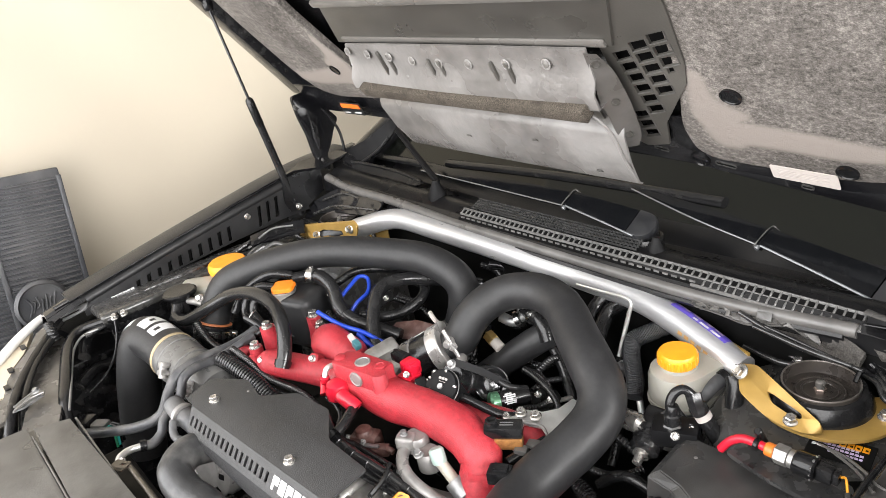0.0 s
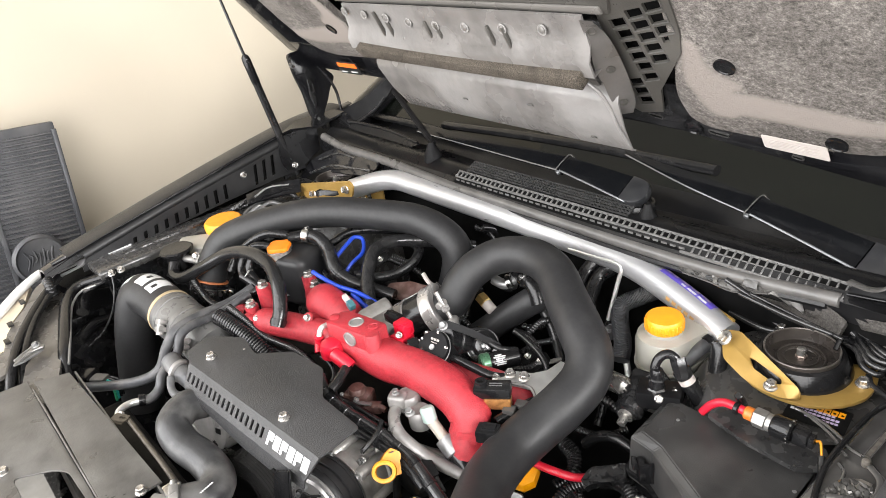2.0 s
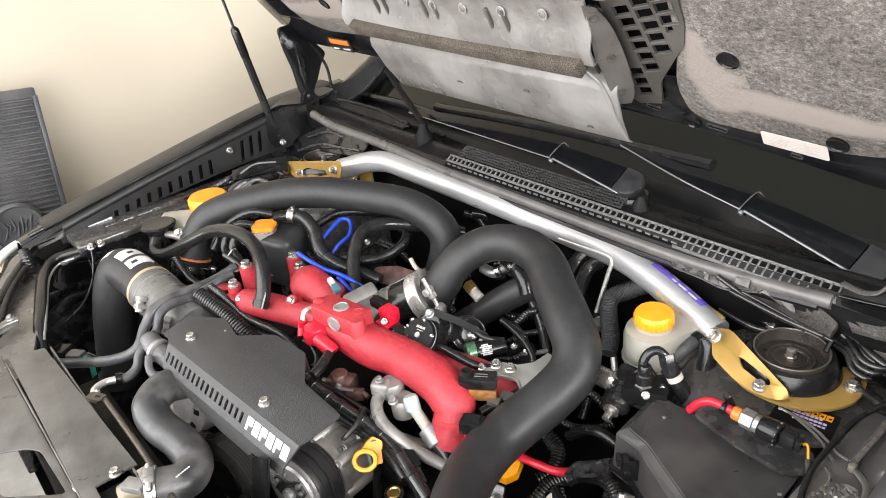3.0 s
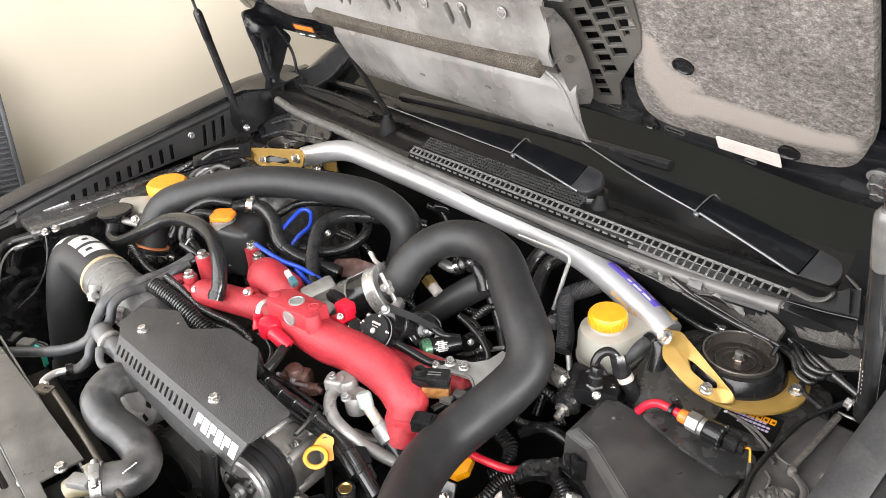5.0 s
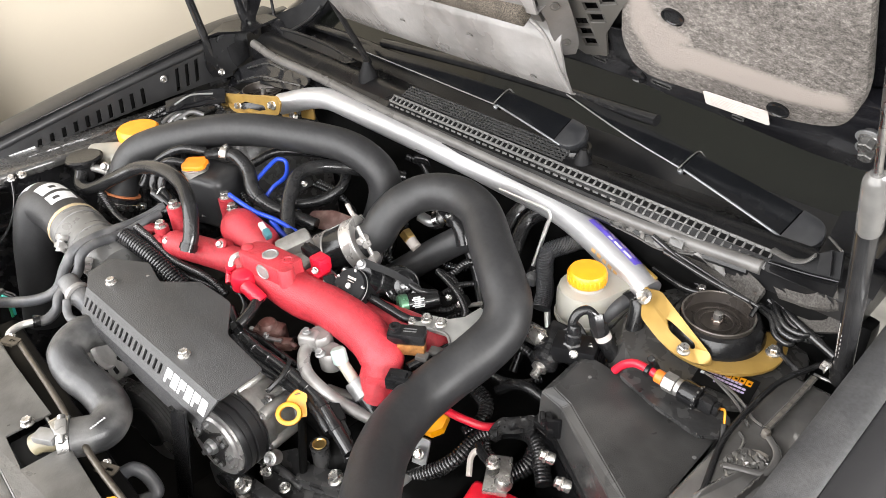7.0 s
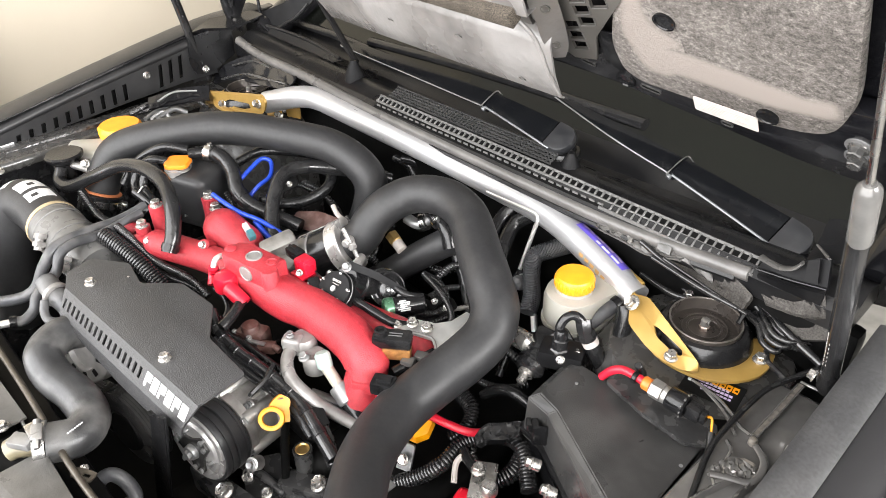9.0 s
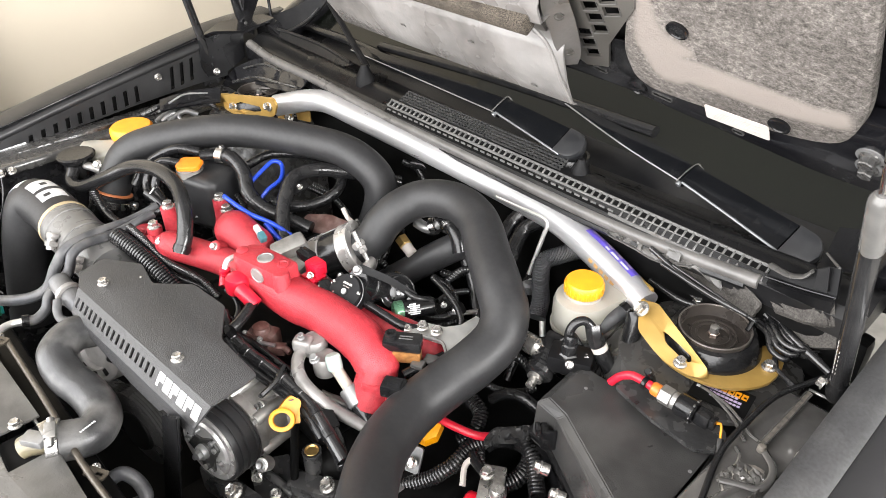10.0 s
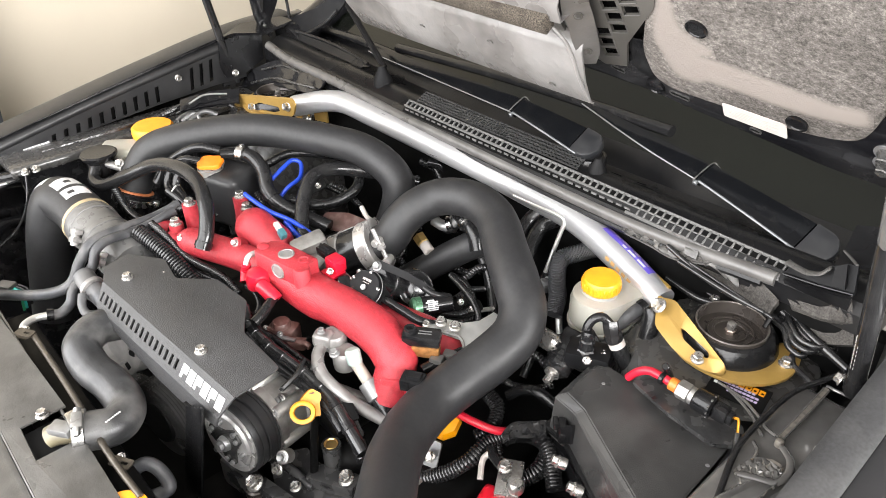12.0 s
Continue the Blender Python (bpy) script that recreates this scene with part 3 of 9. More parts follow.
for uu, vv, ww in ((0.352, -0.044, 0.030), (0.262, -0.024, 0.022), (0.452, -0.070, 0.016)):
    slot = part("rail_slot", plate(rounded(rect(0, 0, ww, 0.009), 0.004), [rounded(rect(0, 0, ww - 0.004, 0.0055), 0.0025)], 0.0015, HOOD @ Matrix.Translation((uu, vv, 0.0041)) @ Matrix.Rotation(-0.2, 4, "Z")), PAINTBOLT, hood, "worn rim of a pressed slot")
    part("slot_opening", plate(rounded(rect(0, 0, ww - 0.004, 0.0055), 0.0025), (), 0.0006, HOOD @ Matrix.Translation((uu, vv, 0.0041)) @ Matrix.Rotation(-0.2, 4, "Z")), BLACKLAB, slot, smooth=False)
part("corner_plate", plate(rounded([(0.302, 0.058), (0.338, 0.058), (0.342, -0.010), (0.325, -0.030), (0.296, -0.006)], 0.005), (), 0.003, HOOD @ Matrix.Translation((0, 0, 0.003)), 0.001), PLASTIC, hood, "black plastic corner plate")


def press_sheet(poly, sign):
    """A thin felt sheet over the pad whose paler pressed strip fades out at its rim."""
    poly = [Vector(q) for q in rounded(poly, 0.012)]

    def depth(p):
        inside, best = False, 1.0
        for a, b in zip(poly, poly[1:] + poly[:1]):
            ab = b - a
            k = max(0.0, min(1.0, (p - a).dot(ab) / max(ab.dot(ab), 1e-9)))
            best = min(best, (p - a - ab * k).length)
            if (a.y > p.y) != (b.y > p.y) and p.x < a.x + (p.y - a.y) * ab.x / ab.y:
                inside = not inside
        return best if inside else -best

    lo = Vector((min(q.x for q in poly) - 0.016, min(q.y for q in poly) - 0.016))
    hi = Vector((max(q.x for q in poly) + 0.016, max(q.y for q in poly) + 0.016))
    step = 0.004
    bm = bmesh.new()
    lay = bm.verts.layers.float.new("press")
    grid = {}
    for i in range(int((hi.x - lo.x) / step) + 1):
        for j in range(int((hi.y - lo.y) / step) + 1):
            p = lo + Vector((i, j)) * step
            d = depth(p)
            if d > -0.0095:
                f = max(0.0, min(1.0, (d + 0.009) / 0.014))
                f = f * f * (3 - 2 * f)
                vt = bm.verts.new((sign * p.x, p.y, 0.0082 + 0.0012 * f))
                vt[lay] = f
                grid[i, j] = vt
    for i, j in grid:
        q = [grid.get(k) for k in ((i, j), (i + 1, j), (i + 1, j + 1), (i, j + 1))]
        if all(q):
            bm.faces.new(q)
    ex = bmesh.ops.extrude_face_region(bm, geom=bm.faces[:])
    bmesh.ops.translate(bm, vec=(0, 0, -0.003), verts=[g for g in ex["geom"] if isinstance(g, bmesh.types.BMVert)])
    bmesh.ops.delete(bm, geom=[v for v in bm.verts if not v.link_faces], context="VERTS")
    bmesh.ops.recalc_face_normals(bm, faces=bm.faces[:])
    bm.transform(HOOD)
    return bm


def pad(sign):
    """A felt pad, mirrored by sign, with a pressed band and two clips."""
    out = [(0.322, -0.012), (0.345, -0.030), (0.517, -0.040), (0.582, -0.024), (0.608, 0.048), (0.618, 0.23), (0.622, 0.88), (0.43, 0.90), (0.375, 0.26), (0.352, 0.13), (0.320, 0.04)]
    out = rounded([(sign * u, v if sign > 0 or v > 0.1 else v + 0.055) for u, v in out], 0.03)
    p = part("felt_pad", plate(out, [], 0.016, HOOD @ Matrix.Translation((0, 0, -0.008)), 0.006), FELT, hood, "dusty grey felt insulation pad")
    band = [(0.376, 0.155), (0.388, 0.146), (0.386, 0.118), (0.394, 0.094), (0.418, 0.082), (0.424, 0.072), (0.398, 0.061), (0.436, 0.058), (0.497, 0.048), (0.562, 0.036), (0.588, 0.045), (0.590, 0.018), (0.559, 0.012), (0.519, 0.008), (0.457, 0.014),
            (0.420, 0.017), (0.404, 0.019), (0.393, 0.008), (0.371, 0.008), (0.361, 0.020), (0.355, 0.055), (0.350, 0.070), (0.362, 0.115)]
    part("pressed_band", press_sheet([(u, v if sign > 0 else v + 0.055) for u, v in band], sign), FELT, p, "pale pressed band of the pad")
    for u, v in ((0.413, 0.112), (0.512, -0.016)):
        part("clip_hole", lathe([(0.0125, 0), (0.0130, 0.0035), (0.0105, 0.0042), (0.0095, 0.0030)], HOOD @ Matrix.Translation((sign * u, v, 0.0075)), 24), PLASTIC, p, "black push clip")
    return p


pad(1)
pad(-1)

# duct trim in the middle of the hood
part("duct_panel", plate([(-0.285, 0.20), (0.30, 0.20), (0.335, 0.285), (0.35, 0.60), (-0.25, 0.60), (-0.235, 0.295)], (), 0.012, HOOD @ Matrix.Translation((0, 0, 0.004)), 0.004), DUCTD, hood, "dark dusty duct panel")
LAT = [(0.301 + 0.0002 * k, 0.177 - 0.0203 * k) for k in range(6)] + [(0.332, 0.195 - 0.0199 * k) for k in range(5)] + [(0.361, 0.208 - 0.0195 * k) for k in range(3)]
LAT += [(0.273 - 0.0010 * k, 0.060 - 0.0200 * k) for k in range(3)]
holes = [[(u - 0.0130, v - 0.0083), (u + 0.0125, v - 0.0005), (u + 0.0130, v + 0.0140), (u - 0.0125, v + 0.0072)] for u, v in LAT]
holes.append([(0.350, 0.149), (0.361, 0.153), (0.361, 0.162), (0.351, 0.159)])
vent = part("side_panel", plate([(0.276, 0.205), (0.272, 0.168), (0.268, 0.128), (0.258, 0.085), (0.246, 0.05), (0.238, 0.000), (0.250, -0.010), (0.288, 0.000), (0.305, 0.050), (0.332, 0.086), (0.366, 0.132), (0.378, 0.168), (0.384, 0.21), (0.390, 0.25), (0.42, 0.60), (0.335, 0.60), (0.325, 0.285)],
            holes, 0.004, HOOD @ Matrix.Translation((0, 0, 0.007)), 0.0), DUCTD, hood, "dusty plastic vent panel with square openings", smooth=False)
# Black sheet puts shade behind the vent openings.
part("vent_backing", plate([(0.245, -0.004), (0.285, 0.0), (0.385, 0.16), (0.395, 0.26), (0.285, 0.24)], (), 0.001, HOOD @ Matrix.Translation((0, 0, -0.009))), BLACKLAB, vent, "black sheet for the shade behind the vent", smooth=False)
for (u, v), q in zip(LAT, holes):
    part("opening_rim", sweep([HOOD @ Vector((*q[k], 0.0112)) for k in (0, 1, 2)], 0.0009, 6), LATTICE, vent)
for va, vb, h in ((0.203, 0.201, 0.006), (0.292, 0.283, 0.012)):
    hood_bar((-0.255 if va < 0.25 else -0.235, va + 0.008), (0.295 if va < 0.25 else 0.335, vb + 0.008), 0.012, h, "ridge", DUCT, 0.014, 0.003)
# scoop tray: plate, step and lip swept across
prof = [(0.208, 0.026), (0.195, 0.030), (0.165, 0.038), (0.150, 0.052), (0.128, 0.056), (0.122, 0.026), (0.073, 0.024), (0.068, 0.038), (0.060, 0.046), (0.02, 0.060), (-0.018, 0.066), (-0.026, 0.062)]
tray = bmesh.new()
rows = []
for k, (v, w) in enumerate(prof):
    s = (0.208 - v) / 0.23
    left = -0.246 - 0.045 * min(1, s * 2.0) + (0.11 * max(0, s - 0.55))
    right = 0.270 - 0.012 * s
    rows.append([tray.verts.new((left + (right - left) * i / 20, v + 0.006 * math.sin(math.pi * i / 20) - (0.0 if k < 9 else 0.004 * i / 20), w + 0.004 * math.sin(math.pi * i / 20))) for i in range(21)])
for a, b in zip(rows, rows[1:]):
    for i in range(20):
        tray.faces.new((a[i], a[i + 1], b[i + 1], b[i]))
ex = bmesh.ops.extrude_face_region(tray, geom=tray.faces[:])
bmesh.ops.translate(tray, vec=(0, 0, -0.003), verts=[g for g in ex["geom"] if isinstance(g, bmesh.types.BMVert)])
bmesh.ops.recalc_face_normals(tray, faces=tray.faces[:])
tray.transform(HOOD)
duct = part("scoop_tray", tray, DUCTL, hood, "pale dusty plastic scoop tray")
fl = crumpled([HOOD @ Vector(q) for q in ((0.268, 0.206, 0.030), (0.264, 0.161, 0.037), (0.260, 0.133, 0.043), (0.258, 0.106, 0.043), (0.254, 0.070, 0.045), (0.252, 0.032, 0.041))],
              [HOOD @ Vector(q) for q in ((0.284, 0.201, 0.027), (0.287, 0.168, 0.022), (0.285, 0.126, 0.022), (0.279, 0.085, 0.023), (0.271, 0.046, 0.026), (0.262, 0.026, 0.032))], 24, 6, 0.0004, 0.003, 17)
part("tray_flange", fl, DUCTF, duct, "dusty side flange with bolt holes")
for uu, vv, ww in ((0.275, 0.185, 0.029), (0.272, 0.118, 0.033), (0.262, 0.052, 0.036)):
    part("flange_hole", lathe([(0.0062, 0), (0.0062, 0.0016), (0.0045, 0.0016), (0.004, 0.0004)], HOOD @ Matrix.Translation((uu, vv, ww)) @ Matrix.Rotation(radians(25), 4, "Y"), 18), DUCTD, duct)
part("curled_rim", sweep(spline([HOOD @ Vector(p) for p in ((0.225, 0.122, 0.050), (0.246, 0.112, 0.054), (0.258, 0.092, 0.056), (0.262, 0.066, 0.060), (0.260, 0.03, 0.064), (0.256, -0.022, 0.064))], 8), 0.0026, 10), DUCTL, duct)
# Dark strip paints the foam's shade into the recess.
part("recess_panel", box((-0.005, 0.097, 0.0300), (0.475, 0.044, 0.004), 0.001, HOOD), DUCTD, duct, "dark strip that puts shade in the recess below the foam")
part("foam_strip", box((0.004, 0.131, 0.060), (0.488, 0.022, 0.018), 0.003, HOOD @ Matrix.Rotation(radians(-0.8), 4, "Z")), FOAM, hood, "brown open-cell foam strip")
for uu, vv in ((-0.238, 0.200), (-0.182, 0.197), (-0.124, 0.194), (-0.070, 0.188), (-0.007, 0.186), (0.058, 0.187), (0.133, 0.189), (0.205, 0.191), (-0.098, 0.158), (-0.068, 0.157), (-0.036, 0.156), (0.010, 0.158)):
    small = vv < 0.17
    lift = 0.0020 + 0.0045 * math.sin(math.pi * min(1, max(0, (uu + 0.25) / 0.53)))
    riv = part("rivet", lathe([(0.0078, 0), (0.0076, 0.0010), (0.0062, 0.0013), (0.0056, 0.0004)], HOOD @ Matrix.Translation((uu, vv, (0.0440 if small else 0.0325) + lift)) @ Matrix.Rotation(radians(-24), 4, "X") @ Matrix.Scale(0.8 if small else 1.0, 4), 18), RINGD, duct, "pale washer ring of a rivet")
    part("rivet_head", lathe([(0.0050, 0.0), (0.0048, 0.0012), (0.003, 0.002)], HOOD @ Matrix.Translation((uu, vv, (0.0440 if small else 0.0325) + lift)) @ Matrix.Rotation(radians(-24), 4, "X"), 14), DUCT, riv)
for uu, vv in ((-0.152, 0.180), (-0.128, 0.176), (-0.028, 0.170), (-0.004, 0.168), (0.106, 0.170), (0.136, 0.170)):
    part("slot_rib", box((0, 0, 0), (0.0060, 0.046, 0.006), 0.0025, HOOD @ Matrix.Translation((uu, vv, 0.0405 + 0.27 * (0.178 - vv))) @ Matrix.Rotation(radians(-15), 4, "X") @ Matrix.Rotation(radians(4), 4, "Z")), DUCTD, duct)
for uu, vv, ww in ((-0.05, 0.03, 0.0615), (0.20, -0.005, 0.0655), (0.10, 0.040, 0.0575)):
    part("tray_hole", lathe([(0.005, 0), (0.005, 0.0015), (0.003, 0.001)], HOOD @ Matrix.Translation((uu, vv, ww)) @ Matrix.Rotation(radians(17), 4, "X"), 14), DUCTD, duct)

lab = part("paper_label", plate(rounded([(0.419, -0.020), (0.499, -0.026), (0.497, -0.056), (0.417, -0.048)], 0.003), (), 0.001, HOOD @ Matrix.Translation((0, 0, 0.009))), LABEL, hood, "white paper label with small print", smooth=False)
for k in range(5):
    part("print_bar", plate(rect(0.457 - 0.006 * (k % 2), -0.0305 - 0.0035 * k, 0.062 - 0.014 * (k % 2), 0.0011), (), 0.0004, HOOD @ Matrix.Translation((0, 0, 0.0101)) @ Matrix.Translation((0.457, -0.036, 0)) @ Matrix.Rotation(-0.075, 4, "Z") @ Matrix.Translation((-0.457, 0.036, 0))), PRINT, lab, smooth=False)
STLAB = mat("black_sticker_vinyl", (0.015, 0.015, 0.015), 0.4)
st = part("warning_sticker", plate([(-0.528, 0.004), (-0.447, 0.007), (-0.470, -0.036), (-0.553, -0.039)], (), 0.001, HOOD @ Matrix.Translation((0, 0, 0.0135))), STLAB, hood, "black and orange warning sticker", smooth=False)
part("sticker_band", plate([(-0.528, 0.000), (-0.455, 0.003), (-0.463, -0.012), (-0.537, -0.015)], (), 0.0006, HOOD @ Matrix.Translation((0, 0, 0.0147))), STICKER, st, "orange band", smooth=False)
part("print_bar", plate([(-0.542, -0.030), (-0.518, -0.029), (-0.524, -0.033), (-0.547, -0.035)], (), 0.0006, HOOD @ Matrix.Translation((0, 0, 0.0147))), WHITEPR, st, smooth=False)
part("print_bar", plate([(-0.502, -0.027), (-0.474, -0.025), (-0.477, -0.029), (-0.505, -0.031)], (), 0.0006, HOOD @ Matrix.Translation((0, 0, 0.0147))), WHITEPR, st, smooth=False)
# latch strike and rear hooks

# hinge arms of the hood
hp_ = [(-0.690, 0.034, 1.140), (-0.690, 0.078, 1.142), (-0.690, 0.149, 1.060), (-0.690, 0.130, 1.038), (-0.690, 0.116, 1.008), (-0.690, 0.097, 0.981), (-0.690, 0.098, 0.940), (-0.690, 0.073, 0.957), (-0.690, 0.060, 0.993), (-0.690, 0.054, 1.043), (-0.690, 0.041, 1.088)]
hi_ = [(-0.690, 0.068, 1.089), (-0.690, 0.082, 1.061), (-0.690, 0.083, 1.024), (-0.690, 0.075, 0.998), (-0.690, 0.067, 1.031)]
for s in (-1, 1):
    mh = Matrix(((0, 0, s, s * 0.690), (1, 0, 0, 0), (0, 1, 0, 0), (0, 0, 0, 1)))
    hinge = part("hinge_arm", plate(rounded([(p[1], p[2]) for p in hp_], 0.012), (), 0.012, mh, 0.004), PAINT, hood, "black painted steel hinge arm")
    part("hinge_rib", plate(rounded([(p[1], p[2]) for p in hi_], 0.008), (), 0.006, Matrix(((0, 0, -s, s * 0.690), (1, 0, 0, 0), (0, 1, 0, 0), (0, 0, 0, 1))), 0.002), INNER, hinge)
    part("hinge_link", sweep(spline([(s * 0.668, 0.095, 1.10), (s * 0.664, 0.125, 1.04), (s * 0.661, 0.129, 0.985)], 8), 0.0035, 10), PAINT, hinge)
    bolt((s * 0.684, 0.076, 0.976), (-s, 0, 0), hinge, 0.003, PAINTBOLT)
    bolt((s * 0.665, 0.03, 1.12), (0, -0.8, -0.6), hinge, 0.006, PAINTBOLT)


# ---- windscreen, cowl, wipers ----
wsm = Matrix.Translation((0, 0.62, 1.155)) @ Matrix.Rotation(radians(27), 4, "X")
wscr = thing("windscreen", "dark tinted car windscreen with a black edge", "windscreen", (0, 0.2, 0.94))
part("glass_pane", box((0, 0, 0), (1.34, 1.03, 0.006), 0, wsm), GLASS, wscr, smooth=False)
part("lower_edge", box((0, -0.50, 0.004), (1.30, 0.07, 0.004), 0.001, wsm), TRIM, wscr, "black band along the glass")
for s in (-1, 1):
    pil = tagged(part("windscreen_pillar", tube([(s * 0.66, 0.13, 0.935), (s * 0.655, 0.4, 1.06), (s * 0.60, 1.1, 1.40)], 0.035, 12), PAINT), "glossy black windscreen pillar", "car pillar", group="windscreen pillars")
cowl = thing("cowl_panel", "black plastic cowl panel below the windscreen", "cowl panel", (0, 0.12, 0.90))
sec = [(0.055, 0.925), (0.066, 0.936), (0.072, 0.930), (0.090, 0.943), (0.104, 0.945), (0.128, 0.936), (0.150, 0.926), (0.190, 0.930), (0.190, 0.91), (0.055, 0.90)]
cb = bmesh.new()
rings = []
for i in range(31):
    x = -0.665 + 1.33 * i / 30
    dy = 0.0
    dz = 0.008 * (abs(x) / 0.66) ** 2
    rings.append([cb.verts.new((x, y + dy, z + dz)) for y, z in sec])
for a, b in zip(rings, rings[1:]):
    for k in range(len(sec)):
        cb.faces.new((a[k], a[(k + 1) % len(sec)], b[(k + 1) % len(sec)], b[k]))
cb.faces.new(rings[0])
cb.faces.new(rings[-1][::-1])
bmesh.ops.recalc_face_normals(cb, faces=cb.faces[:])
part("cowl_body", cb, TRIM, cowl)
# grille: dark slit, long rails and many short slats
gx0, gx1 = -0.176, 0.546
# Black strip below the slats paints the shade in the grille.
part("grille_recess", box(((gx0 + gx1) / 2, 0.0685, 0.9360), (gx1 - gx0, 0.024, 0.003), 0, Matrix.Identity(4)), BLACKLAB, cowl, smooth=False).data.transform(
    Matrix.Translation((0, 0.0685, 0.9360)) @ Matrix.Rotation(radians(33), 4, "X") @ Matrix.Translation((0, -0.0685, -0.9360)))
slat_b = box((0, 0, 0), (0.0026, 0.0125, 0.0050), 0.0006, seg=1)
slat_b_me = bpy.data.meshes.new("slat")
slat_b.to_mesh(slat_b_me)
slat_b.free()
for i in range(64):
    x = gx0 + (gx1 - gx0) * i / 63
    part("slat", slat_b_me, GRILLE, cowl, matrix=Matrix.Translation((x, 0.0725, 0.9409)) @ Matrix.Rotation(radians(33), 4, "X"))
    if x > 0.33:
        part("slat", slat_b_me, GRILLE, cowl, matrix=Matrix.Translation((x, 0.0620, 0.9345)) @ Matrix.Rotation(radians(33), 4, "X"))
for xa, yy, zz in ((gx0, 0.0672, 0.9377), (gx0, 0.0778, 0.9442), (0.325, 0.0567, 0.9313)):
    part("grille_rail", box(((xa + gx1) / 2, yy, zz), (gx1 - xa + 0.006, 0.0026, 0.0050), 0.001), GRILLE, cowl)
for i in range(34):
    part("slit_rail", box((gx0 + 0.01 + 0.0148 * i, 0.0610, 0.9345), (0.009, 0.0014, 0.003), 0.0), GRILLE, cowl, smooth=False)
mesh_bars = bmesh.new()
for cx_, cy_, w_, d_ in [(-0.16 + 0.37 * i / 50, 0.0, 0.0020, 0.026) for i in range(51)] + [(0.025, -0.012 + 0.006 * j, 0.375, 0.0022) for j in range(5)]:
    b2 = box((cx_, cy_, 0.0), (w_, d_, 0.0024), 0)
    me = bpy.data.meshes.new("t")
    b2.to_mesh(me)
    mesh_bars.from_mesh(me)
    b2.free()
mesh_bars.transform(Matrix.Translation((0, 0.0945, 0.9525)) @ Matrix.Rotation(radians(24), 4, "X"))
part("intake_mesh", mesh_bars, MESHPL, cowl, smooth=False)

seal = thing("hood_seal", "black rubber hood seal along the cowl", "rubber seal", (0, 0.06, 0.90))
part("seal_bulb", tube([(-0.631, 0.050, 0.948), (-0.539, 0.050, 0.935), (-0.370, 0.052, 0.932), (-0.192, 0.056, 0.920), (0.035, 0.058, 0.917), (0.222, 0.056, 0.916), (0.373, 0.056, 0.918), (0.545, 0.058, 0.931)], 0.0095, 12, 10), SEAL, seal)
part("seal_base", tube([(-0.471, 0.060, 0.909), (-0.194, 0.056, 0.905), (0.039, 0.054, 0.906), (0.226, 0.052, 0.905), (0.377, 0.052, 0.908), (0.531, 0.054, 0.921)], 0.006, 8, 10), TRIM, seal)


